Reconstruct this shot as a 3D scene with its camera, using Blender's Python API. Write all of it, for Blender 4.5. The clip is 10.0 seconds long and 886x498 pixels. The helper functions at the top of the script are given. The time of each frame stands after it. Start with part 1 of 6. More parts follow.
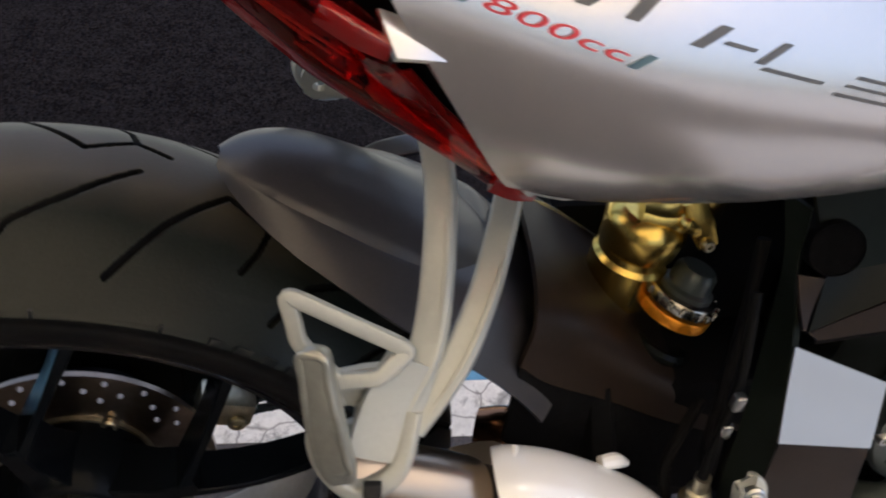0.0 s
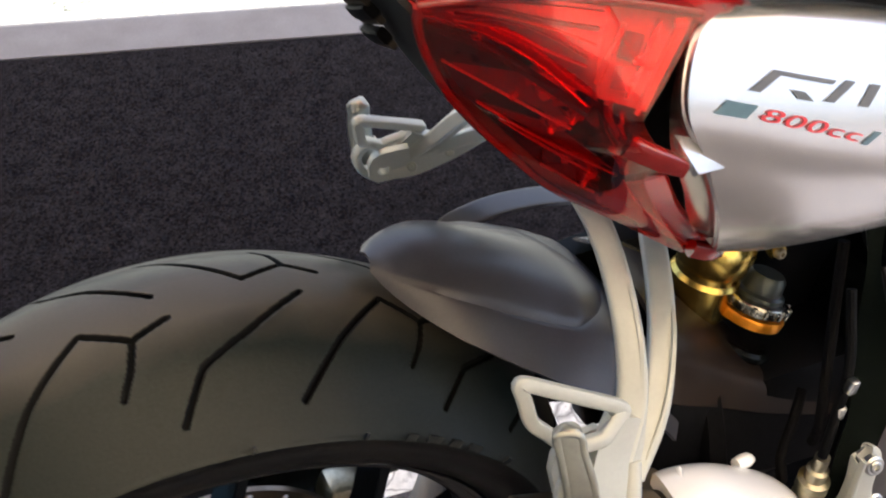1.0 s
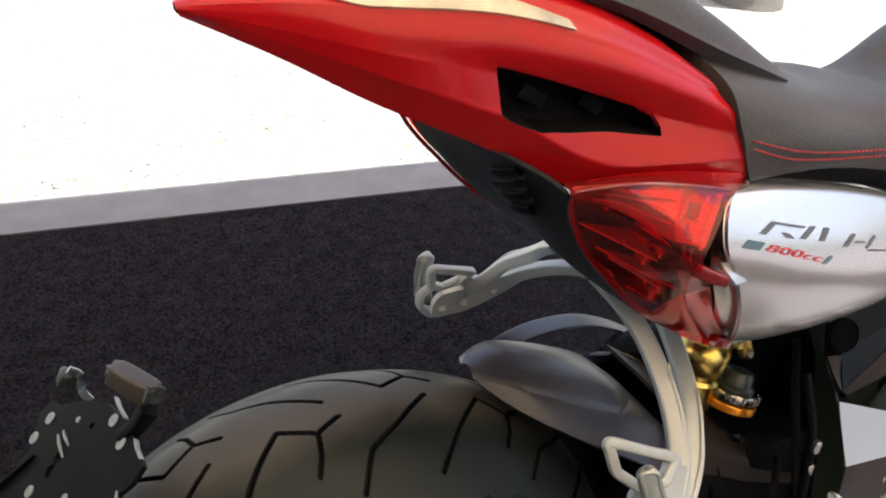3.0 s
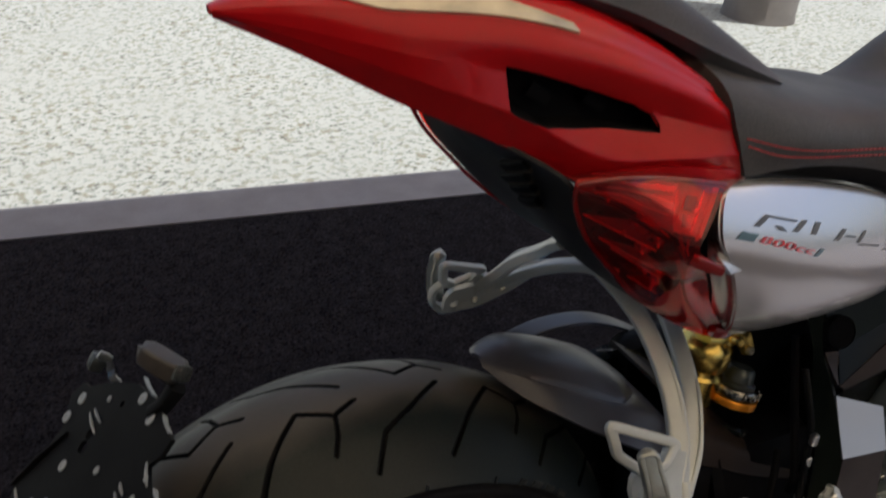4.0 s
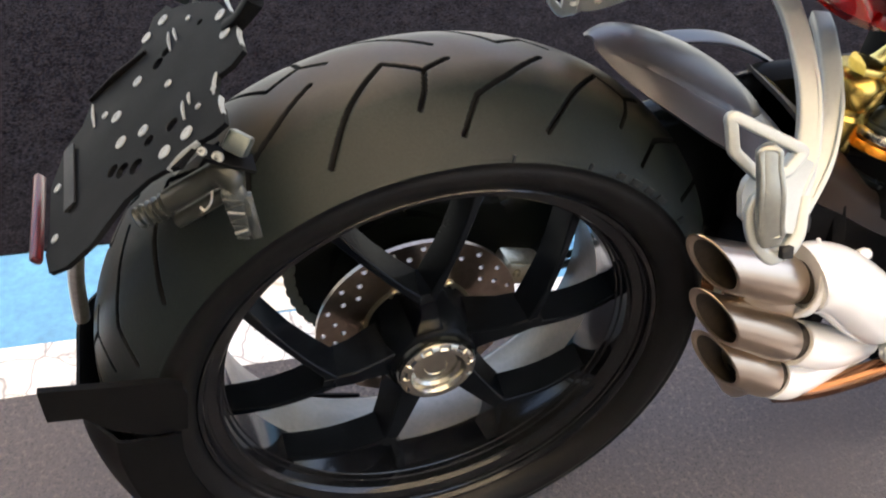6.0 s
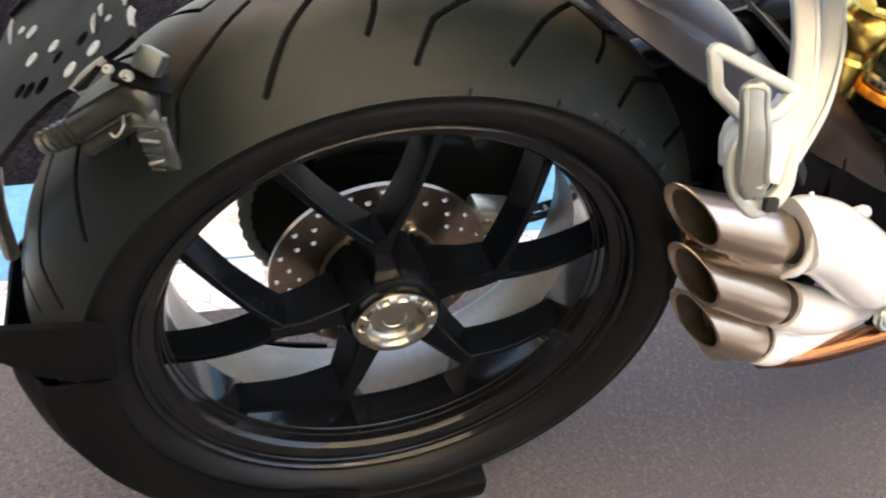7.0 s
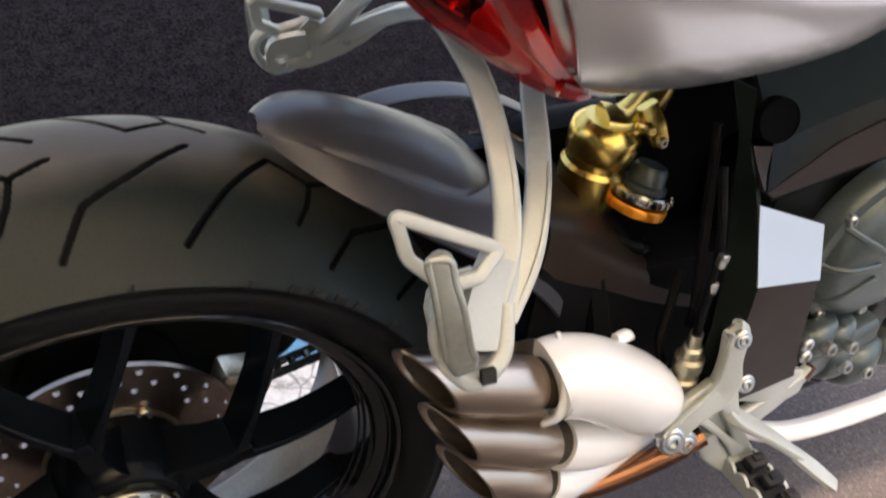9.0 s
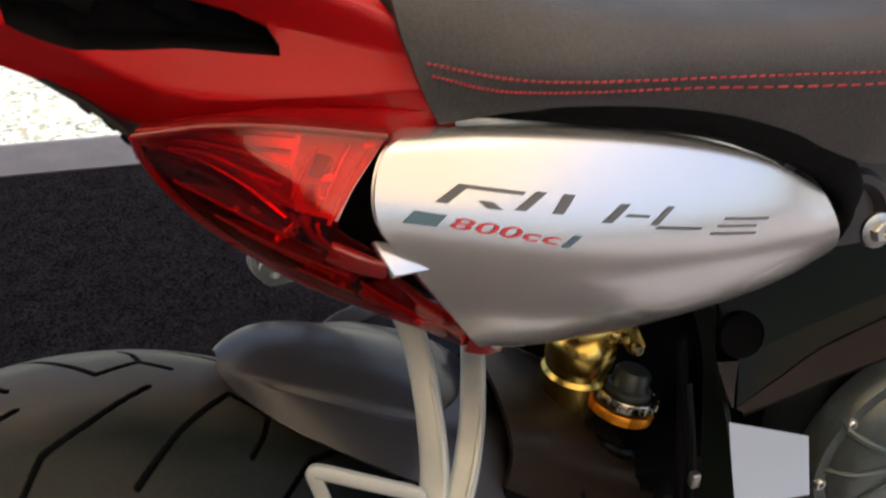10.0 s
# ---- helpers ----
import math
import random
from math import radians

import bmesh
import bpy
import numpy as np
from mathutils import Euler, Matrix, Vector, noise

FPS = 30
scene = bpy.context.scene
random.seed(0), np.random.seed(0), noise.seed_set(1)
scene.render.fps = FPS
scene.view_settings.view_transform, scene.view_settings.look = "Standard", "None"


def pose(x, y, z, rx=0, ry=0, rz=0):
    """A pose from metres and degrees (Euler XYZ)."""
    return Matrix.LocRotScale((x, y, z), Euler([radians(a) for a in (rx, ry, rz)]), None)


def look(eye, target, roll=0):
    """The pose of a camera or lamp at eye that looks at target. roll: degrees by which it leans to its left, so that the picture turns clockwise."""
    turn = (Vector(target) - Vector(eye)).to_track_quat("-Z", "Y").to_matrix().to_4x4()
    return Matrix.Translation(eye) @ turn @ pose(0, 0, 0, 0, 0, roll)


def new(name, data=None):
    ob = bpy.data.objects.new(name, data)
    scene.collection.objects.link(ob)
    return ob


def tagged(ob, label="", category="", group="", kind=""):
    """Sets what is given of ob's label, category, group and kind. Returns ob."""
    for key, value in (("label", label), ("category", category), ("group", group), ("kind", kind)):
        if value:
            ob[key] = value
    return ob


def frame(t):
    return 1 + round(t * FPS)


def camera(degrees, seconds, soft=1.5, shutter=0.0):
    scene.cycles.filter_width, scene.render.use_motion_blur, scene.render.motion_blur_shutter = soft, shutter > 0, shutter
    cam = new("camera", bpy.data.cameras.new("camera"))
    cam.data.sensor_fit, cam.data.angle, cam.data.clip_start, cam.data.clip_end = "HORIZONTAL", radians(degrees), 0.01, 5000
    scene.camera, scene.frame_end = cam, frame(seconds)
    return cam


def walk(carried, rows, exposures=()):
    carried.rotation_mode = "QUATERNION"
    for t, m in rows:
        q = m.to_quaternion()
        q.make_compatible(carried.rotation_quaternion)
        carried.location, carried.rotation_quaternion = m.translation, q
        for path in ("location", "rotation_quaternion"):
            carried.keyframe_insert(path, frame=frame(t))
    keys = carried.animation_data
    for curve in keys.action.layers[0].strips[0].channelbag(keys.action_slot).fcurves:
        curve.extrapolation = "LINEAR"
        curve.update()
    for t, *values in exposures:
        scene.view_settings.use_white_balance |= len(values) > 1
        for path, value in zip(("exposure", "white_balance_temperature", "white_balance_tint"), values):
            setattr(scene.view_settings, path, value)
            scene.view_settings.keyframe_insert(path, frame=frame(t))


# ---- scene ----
from mathutils import geometry

cam = camera(54.18, 10.0, soft=1.9, shutter=0.3)
PATH = [
    (0, (0.1861, -0.4419, 0.9846), (0.3510, 0.2583, 0.2899), 7.06),
    (0.5, (0.0857, -0.3906, 0.9982), (0.3071, 0.2604, 0.2721), 2.77),
    (1, (0.0062, -0.3987, 1.0323), (0.3121, 0.2752, 0.3599), 3.67),
    (1.5, (-0.0959, -0.4246, 1.0548), (0.2421, 0.2740, 0.4241), 4.35),
    (2, (-0.1686, -0.4405, 1.0728), (0.2151, 0.2665, 0.4786), 4.73),
    (2.5, (-0.1934, -0.4728, 1.1048), (0.2350, 0.2372, 0.5459), 5.16),
    (3.8, (-0.2376, -0.5338, 1.1601), (0.2098, 0.2143, 0.6701), 4.43),
    (4, (-0.2351, -0.5399, 1.1411), (0.1974, 0.2033, 0.6305), 4.89),
    (4.5, (-0.2279, -0.5522, 1.1110), (0.1616, 0.1775, 0.5490), 5.07),
    (5, (-0.2252, -0.5644, 1.0755), (0.1161, 0.1458, 0.4599), 6.05),
    (5.5, (-0.2240, -0.5632, 1.0398), (0.0835, 0.1211, 0.3787), 7.06),
    (6.8, (-0.1620, -0.5475, 0.9692), (0.0692, 0.0839, 0.2290), 7.41),
    (7, (-0.1489, -0.5381, 0.9629), (0.0994, 0.0870, 0.2229), 8.75),
    (7.5, (-0.1100, -0.5174, 0.9432), (0.2103, 0.0917, 0.2177), 11.45),
    (8, (-0.0813, -0.4962, 0.9184), (0.3164, 0.0836, 0.2073), 14.46),
    (8.5, (-0.0403, -0.4852, 0.9351), (0.3724, 0.0965, 0.2341), 13.43),
    (9, (0.0104, -0.4757, 0.9808), (0.3871, 0.1555, 0.3027), 8.69),
    (9.5, (0.0715, -0.4729, 1.0310), (0.4023, 0.2256, 0.3964), 3.83),
    (10, (0.1332, -0.4890, 1.0656), (0.4121, 0.2754, 0.4843), 0.41),
]

EXPOSURES = [(t, stops, kelvin, 10) for t, stops, kelvin in ((0.0, 1.40, 6200), (0.5, 2.05, 6150), (1.0, 2.18, 6350), (1.5, 2.25, 6500), (2.5, 2.35, 6450), (3.9, 0.65, 6200), (4.6, 0.75, 6050), (5.0, 1.52, 5950), (5.5, 2.27, 6200), (7.0, 2.78, 6350), (7.5, 2.80, 6350), (8.0, 2.55, 6250), (8.5, 2.15, 6200), (9.0, 2.1, 6200), (9.5, 1.92, 6450), (10.0, 1.43, 6450))]
walk(cam, [(t, look(eye, target, roll)) for t, eye, target, roll in PATH], EXPOSURES)

# ---- light: a sunny day, the stand in the shade of a fabric canopy ----
TO_SUN = Vector((0.15, -0.10, 0.98)).normalized()
world = bpy.data.worlds.new("sky")
scene.world = world
world.use_nodes = True
wn = world.node_tree
sky = wn.nodes.new("ShaderNodeTexSky")
sky.sky_type, sky.sun_disc = "NISHITA", False
sky.dust_density, sky.air_density = 6.0, 0.9
sky.sun_elevation = math.asin(TO_SUN.z)
sky.sun_rotation = math.atan2(TO_SUN.x, TO_SUN.y)
wn.links.new(sky.outputs["Color"], wn.nodes["Background"].inputs["Color"])
wn.nodes["Background"].inputs["Strength"].default_value = 0.12
sun = new("sun", bpy.data.lights.new("sun", "SUN"))
sun.data.energy, sun.data.angle, sun.data.color = 5.0, radians(0.5), (1.0, 0.97, 0.92)
sun.matrix_world = look(TO_SUN * 20, (0, 0, 0))


# ---- materials ----
def node(m, kind, **values):
    n = m.node_tree.nodes.new("ShaderNode" + kind)
    for key, value in values.items():
        n.inputs[key].default_value = value
    return n


def material(name, colour, rough=0.5, metal=0.0, coat=0.0, grain=0.0, scale=200.0, bump=0.0, stain=0.0, stain_scale=8.0, second=None, sheen=0.0, spec=0.5):
    """A principled surface: colour varied by fine grain and by broad stains, roughness varied, fine bump."""
    m = bpy.data.materials.new(name)
    m.use_nodes = True
    t = m.node_tree
    b = t.nodes["Principled BSDF"]
    b.inputs["Metallic"].default_value = metal
    b.inputs["Coat Weight"].default_value = coat
    b.inputs["Coat Roughness"].default_value = 0.06
    b.inputs["Sheen Weight"].default_value = sheen
    b.inputs["Specular IOR Level"].default_value = spec
    b.inputs["Base Color"].default_value = (*colour, 1)
    b.inputs["Roughness"].default_value = rough
    co = t.nodes.new("ShaderNodeTexCoord")
    fine = node(m, "TexNoise", Scale=scale, Detail=6.0, Roughness=0.6)
    broad = node(m, "TexNoise", Scale=stain_scale, Detail=4.0, Roughness=0.55)
    for n in (fine, broad):
        t.links.new(co.outputs["Object"], n.inputs["Vector"])
    other = second or tuple(c * 0.45 for c in colour)
    ramp1 = node(m, "MapRange")
    ramp1.inputs["From Min"].default_value, ramp1.inputs["From Max"].default_value = 0.35, 0.75
    ramp1.inputs["To Max"].default_value = stain
    t.links.new(broad.outputs["Fac"], ramp1.inputs["Value"])
    mix1 = t.nodes.new("ShaderNodeMix")
    mix1.data_type = "RGBA"
    mix1.inputs["A"].default_value, mix1.inputs["B"].default_value = (*colour, 1), (*other, 1)
    t.links.new(ramp1.outputs["Result"], mix1.inputs["Factor"])
    ramp2 = node(m, "MapRange")
    ramp2.inputs["From Min"].default_value, ramp2.inputs["From Max"].default_value = 0.3, 0.7
    ramp2.inputs["To Min"].default_value, ramp2.inputs["To Max"].default_value = 1.0 - grain, 1.0 + grain
    t.links.new(fine.outputs["Fac"], ramp2.inputs["Value"])
    mix2 = t.nodes.new("ShaderNodeMix")
    mix2.data_type, mix2.blend_type = "RGBA", "MULTIPLY"
    mix2.inputs["Factor"].default_value = 1.0
    t.links.new(mix1.outputs["Result"], mix2.inputs["A"])
    t.links.new(ramp2.outputs["Result"], mix2.inputs["B"])
    t.links.new(mix2.outputs["Result"], b.inputs["Base Color"])
    rr = node(m, "MapRange")
    rr.inputs["From Min"].default_value, rr.inputs["From Max"].default_value = 0.3, 0.7
    rr.inputs["To Min"].default_value, rr.inputs["To Max"].default_value = max(rough - 0.07, 0.02), min(rough + 0.09, 1.0)
    t.links.new(broad.outputs["Fac"], rr.inputs["Value"])
    if rough > 0.34:
        t.links.new(rr.outputs["Result"], b.inputs["Roughness"])
    if bump:
        bn = node(m, "Bump", Strength=bump, Distance=0.002)
        t.links.new(fine.outputs["Fac"], bn.inputs["Height"])
        t.links.new(bn.outputs["Normal"], b.inputs["Normal"])
    return m


def tinted_lens(name, colour):
    """Thin moulded lens: tinted see-through body with a glossy skin."""
    m = bpy.data.materials.new(name)
    m.use_nodes = True
    t = m.node_tree
    clear, gloss, mix = node(m, "BsdfTransparent", Color=(*colour, 1)), node(m, "BsdfGlossy", Color=(1, 1, 1, 1), Roughness=0.03), t.nodes.new("ShaderNodeMixShader")
    edge, power, scale = node(m, "LayerWeight", Blend=0.5), t.nodes.new("ShaderNodeMath"), t.nodes.new("ShaderNodeMath")
    power.operation, scale.operation = "POWER", "MULTIPLY_ADD"
    power.inputs[1].default_value = 4.0
    scale.inputs[1].default_value, scale.inputs[2].default_value = 0.50, 0.045
    t.links.new(edge.outputs["Facing"], power.inputs[0])
    t.links.new(power.outputs[0], scale.inputs[0])
    t.links.new(scale.outputs[0], mix.inputs[0])
    t.links.new(clear.outputs[0], mix.inputs[1])
    t.links.new(gloss.outputs[0], mix.inputs[2])
    t.links.new(mix.outputs[0], t.nodes["Material Output"].inputs["Surface"])
    return m


def speckled(name, base, dark, warm, scale, relief=0.8):
    """Carpet of mixed yarns: light ground, dark and warm flecks, soft pile."""
    m = material(name, base, 0.95, spec=0.0)
    t = m.node_tree
    b = t.nodes["Principled BSDF"]
    co = t.nodes.new("ShaderNodeTexCoord")
    n1 = node(m, "TexNoise", Scale=scale, Detail=3.0, Roughness=0.7)
    n2 = node(m, "TexNoise", Scale=scale * 0.55, Detail=3.0, Roughness=0.7)
    n3 = node(m, "TexNoise", Scale=2.5, Detail=2.0)
    for n in (n1, n2, n3):
        t.links.new(co.outputs["Object"], n.inputs["Vector"])
    last = None
    for source, low, high, tint in ((n1, 0.50, 0.68, dark), (n2, 0.52, 0.66, warm), (n3, 0.4, 0.9, tuple(0.9 * c for c in base))):
        r = node(m, "MapRange")
        r.inputs["From Min"].default_value, r.inputs["From Max"].default_value = low, high
        t.links.new(source.outputs["Fac"], r.inputs["Value"])
        x = t.nodes.new("ShaderNodeMix")
        x.data_type = "RGBA"
        x.inputs["A"].default_value, x.inputs["B"].default_value = (*base, 1), (*tint, 1)
        if last:
            t.links.new(last, x.inputs["A"])
        t.links.new(r.outputs["Result"], x.inputs["Factor"])
        last = x.outputs["Result"]
    t.links.new(last, b.inputs["Base Color"])
    bn = node(m, "Bump", Strength=relief, Distance=0.006)
    t.links.new(n1.outputs["Fac"], bn.inputs["Height"])
    t.links.new(bn.outputs["Normal"], b.inputs["Normal"])
    return m


def rubber():
    """Tyre rubber: black bead band, tread and shoulder; dust and sheen painted on the crown."""
    m = material("tyre_rubber", (0.0092, 0.0134, 0.0127), 0.42, spec=0.25, grain=0.25, scale=420, bump=0.12, stain=0.5, stain_scale=14, second=(0.0165, 0.0198, 0.0162))
    t = m.node_tree
    b = t.nodes["Principled BSDF"]
    old = b.inputs["Base Color"].links[0].from_socket
    co = t.nodes.new("ShaderNodeTexCoord")
    flat = t.nodes.new("ShaderNodeVectorMath")
    flat.operation = "MULTIPLY"
    flat.inputs[1].default_value = (1, 0, 1)
    t.links.new(co.outputs["Object"], flat.inputs[0])
    ln = t.nodes.new("ShaderNodeVectorMath")
    ln.operation = "LENGTH"
    t.links.new(flat.outputs["Vector"], ln.inputs[0])
    r = node(m, "MapRange")
    r.inputs["From Min"].default_value, r.inputs["From Max"].default_value = 0.2685, 0.2700
    t.links.new(ln.outputs["Value"], r.inputs["Value"])
    x = t.nodes.new("ShaderNodeMix")
    x.data_type = "RGBA"
    x.inputs["A"].default_value = (0.0042, 0.0043, 0.0043, 1)
    t.links.new(old, x.inputs["B"])
    t.links.new(r.outputs["Result"], x.inputs["Factor"])
    part_y = t.nodes.new("ShaderNodeSeparateXYZ")
    t.links.new(co.outputs["Object"], part_y.inputs[0])
    size = t.nodes.new("ShaderNodeMath")
    size.operation = "ABSOLUTE"
    t.links.new(part_y.outputs["Y"], size.inputs[0])
    drift = node(m, "TexNoise", Scale=18.0, Detail=4.0)
    t.links.new(co.outputs["Object"], drift.inputs["Vector"])
    shift = t.nodes.new("ShaderNodeMath")
    shift.operation = "MULTIPLY_ADD"
    shift.inputs[1].default_value = 0.03
    t.links.new(drift.outputs["Fac"], shift.inputs[0])
    t.links.new(size.outputs[0], shift.inputs[2])
    # tan band along the crown: dust plus the sheen from above, as colour
    crown = node(m, "MapRange")
    crown.inputs["From Min"].default_value, crown.inputs["From Max"].default_value = 0.062, 0.034
    crown.inputs["To Max"].default_value = 0.7
    t.links.new(shift.outputs[0], crown.inputs["Value"])
    dust_sheen = t.nodes.new("ShaderNodeMix")
    dust_sheen.data_type = "RGBA"
    dust_sheen.inputs["B"].default_value = (0.080, 0.068, 0.050, 1)
    t.links.new(crown.outputs["Result"], dust_sheen.inputs["Factor"])
    t.links.new(x.outputs["Result"], dust_sheen.inputs["A"])
    t.links.new(dust_sheen.outputs["Result"], b.inputs["Base Color"])
    return m


def worn_paint(name, colour, under, flakes, cracks):
    """Old floor paint: blotches worn through to the ground and a net of fine cracks."""
    m = material(name, colour, 0.62, grain=0.12, scale=90, bump=0.3, stain=0.25, stain_scale=30)
    t = m.node_tree
    b = t.nodes["Principled BSDF"]
    last = b.inputs["Base Color"].links[0].from_socket
    co = t.nodes.new("ShaderNodeTexCoord")
    blot = node(m, "TexNoise", Scale=flakes, Detail=8.0, Roughness=0.7, Distortion=0.6)
    bend = node(m, "TexNoise", Scale=cracks * 0.8, Detail=3.0)
    add = t.nodes.new("ShaderNodeVectorMath")
    add.operation = "MULTIPLY_ADD"
    add.inputs[1].default_value = (0.05, 0.05, 0.0)
    net = t.nodes.new("ShaderNodeTexVoronoi")
    net.feature = "DISTANCE_TO_EDGE"
    net.inputs["Scale"].default_value = cracks
    t.links.new(co.outputs["Object"], blot.inputs["Vector"])
    t.links.new(co.outputs["Object"], bend.inputs["Vector"])
    t.links.new(bend.outputs["Color"], add.inputs[0])
    t.links.new(co.outputs["Object"], add.inputs[2])
    t.links.new(add.outputs["Vector"], net.inputs["Vector"])
    for source, low, high, most in ((blot.outputs["Fac"], 0.53, 0.66, 0.85), (net.outputs["Distance"], 0.035, 0.0, 0.8)):
        r = node(m, "MapRange")
        r.inputs["From Min"].default_value, r.inputs["From Max"].default_value, r.inputs["To Max"].default_value = low, high, most
        t.links.new(source, r.inputs["Value"])
        x = t.nodes.new("ShaderNodeMix")
        x.data_type = "RGBA"
        x.inputs["B"].default_value = (*under, 1)
        t.links.new(r.outputs["Result"], x.inputs["Factor"])
        t.links.new(last, x.inputs["A"])
        last = x.outputs["Result"]
    t.links.new(last, b.inputs["Base Color"])
    return m


def sheer():
    """Thin open-weave fabric: most of the light is scattered, a little comes straight through."""
    m = bpy.data.materials.new("sheer_light_strip")
    m.use_nodes = True
    t = m.node_tree
    d, l, x = node(m, "BsdfTransparent", Color=(0.34, 0.235, 0.165, 1)), node(m, "BsdfTranslucent", Color=(0.70, 0.64, 0.56, 1)), node(m, "AddShader")
    t.links.new(d.outputs[0], x.inputs[0])
    t.links.new(l.outputs[0], x.inputs[1])
    t.links.new(x.outputs[0], t.nodes["Material Output"].inputs["Surface"])
    return m


def fabric():
    m = bpy.data.materials.new("canopy_fabric")
    m.use_nodes = True
    t = m.node_tree
    d, l, x = node(m, "BsdfDiffuse", Color=(0.85, 0.82, 0.78, 1)), node(m, "BsdfTranslucent", Color=(0.66, 0.585, 0.480, 1)), node(m, "MixShader", Fac=0.80)
    t.links.new(d.outputs[0], x.inputs[1])
    t.links.new(l.outputs[0], x.inputs[2])
    t.links.new(x.outputs[0], t.nodes["Material Output"].inputs["Surface"])
    return m


RUBBER = rubber()
# groove rubber: free of dust, and darkened further for the shade in the cut
GROOVE = material("darkened_groove_rubber", (0.0045, 0.0048, 0.0048), 0.7, spec=0.1, grain=0.2)
RIM_BLACK = material("satin_black_paint", (0.0036, 0.0047, 0.0062), 0.21, spec=0.07, grain=0.1, scale=300, stain=0.1)
RIM_GLOSS = material("gloss_black_rim_paint", (0.0060, 0.0066, 0.0075), 0.15, coat=0.2, spec=0.32, grain=0.1, scale=300, stain=0.2)
BARREL = material("grey_cast_alloy", (0.26, 0.242, 0.215), 0.42, metal=0.6, grain=0.1, scale=150, stain=0.4)
STEEL = material("drilled_steel", (0.34, 0.28, 0.23), 0.3, metal=1.0, grain=0.15, scale=120, stain=0.5, second=(0.20, 0.15, 0.12))
CHROME = material("machined_alloy", (0.47, 0.455, 0.39), 0.22, metal=1.0, grain=0.08, stain=0.3)
GOLD = material("gold_anodised_alloy", (0.78, 0.57, 0.15), 0.25, metal=1.0, grain=0.1, stain=0.35, second=(0.45, 0.28, 0.05))
AMBER = material("orange_anodised_ring", (0.85, 0.32, 0.02), 0.3, metal=0.6, grain=0.1)
HUGGER = material("dark_grey_satin_plastic", (0.043, 0.042, 0.047), 0.34, grain=0.1, scale=500, bump=0.02, stain=0.15)
PLASTIC = material("black_grained_plastic", (0.0058, 0.0060, 0.0062), 0.55, grain=0.3, scale=600, bump=0.1, stain=0.3, spec=0.06)
TRAY_PLASTIC = material("charcoal_grained_plastic", (0.014, 0.014, 0.0145), 0.5, grain=0.3, scale=600, bump=0.12, stain=0.3, spec=0.2)
GREY_LENS = material("ribbed_grey_lens", (0.06, 0.066, 0.062), 0.28, metal=0.6, grain=0.3, scale=160, bump=0.8)
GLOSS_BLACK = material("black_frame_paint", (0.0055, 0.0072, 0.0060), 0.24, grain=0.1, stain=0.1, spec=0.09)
# brown reflection on dark frame and swingarm faces, put into the base colour
BROWN_SHEEN = material("brown_sheen_paint", (0.022, 0.0148, 0.0105), 0.36, grain=0.1, stain=0.25, spec=0.14)
WALL_PALE = material("pale_bounce_wall", (0.76, 0.73, 0.67), 0.7, grain=0.05, stain=0.15, stain_scale=1.5)
WALL_DARK = material("dark_blocking_wall", (0.075, 0.085, 0.105), 0.7, grain=0.1, stain=0.3, stain_scale=1.5)
DARK_CHROME = material("dark_chrome", (0.34, 0.33, 0.29), 0.16, metal=1.0, grain=0.1, stain=0.4)
TUBE_DARK = material("dark_bronze_lamp_plastic", (0.030, 0.033, 0.028), 0.30, metal=0.3, grain=0.1, stain=0.3, stain_scale=40)
SILVER_CAST = material("silver_cast_alloy_paint", (0.475, 0.50, 0.47), 0.36, metal=0.22, grain=0.03, scale=350, bump=0.02, stain=0.45, stain_scale=18, second=(0.40, 0.42, 0.39))
SILVER_PAINT = material("silver_metallic_paint", (0.70, 0.70, 0.70), 0.27, metal=0.84, coat=0.5, grain=0.03, scale=900)
RED_PAINT = material("red_gloss_paint", (0.42, 0.003, 0.006), 0.32, coat=0.28, grain=0.04, scale=700, stain=0.1, spec=0.16)
RED_LENS = tinted_lens("red_clear_lens", (0.972, 0.165, 0.12))
LAMP_CHROME = material("lamp_reflector", (0.95, 0.93, 0.90), 0.14, metal=0.7, grain=0.15, scale=60, bump=0.3)
LAMP_DARK = material("dark_lamp_housing", (0.11, 0.014, 0.010), 0.16, metal=0.6, grain=0.2, stain=0.5, stain_scale=60)
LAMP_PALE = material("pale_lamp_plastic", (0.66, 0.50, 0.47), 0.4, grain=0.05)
RED_INNER = material("red_reflector_inner", (0.88, 0.13, 0.09), 0.14, metal=0.65, grain=0.1, stain=0.5, stain_scale=40, coat=0.5, second=(0.40, 0.02, 0.02))
# gold of the highlights painted inside the tail lamp
LAMP_GLINT = material("painted_lamp_glint", (1.0, 0.80, 0.45), 0.12, metal=0.9)
VINYL = material("black_vinyl", (0.054, 0.0525, 0.0520), 0.46, grain=0.2, scale=450, bump=0.25, stain=0.3, spec=0.35)
PAD_VINYL = material("grey_vinyl", (0.054, 0.054, 0.060), 0.5, grain=0.2, scale=450, bump=0.25, stain=0.2, spec=0.35)
RED_DEEP = material("deep_red_plastic", (0.22, 0.012, 0.012), 0.15, grain=0.1, stain=0.5, stain_scale=40, coat=0.6)
THREAD = material("red_thread", (0.45, 0.045, 0.055), 0.8, grain=0.3)
TITAN = material("brushed_exhaust_steel", (0.52, 0.43, 0.33), 0.30, metal=1.0, stain=0.12, stain_scale=6, second=(0.38, 0.29, 0.21))
SOOT = material("sooty_pipe_inside", (0.06, 0.045, 0.03), 0.7, metal=0.4, grain=0.3, stain=0.5)
SHIELD = material("white_heat_shield", (0.90, 0.905, 0.89), 0.22, metal=0.10, coat=0.3, stain=0.06)
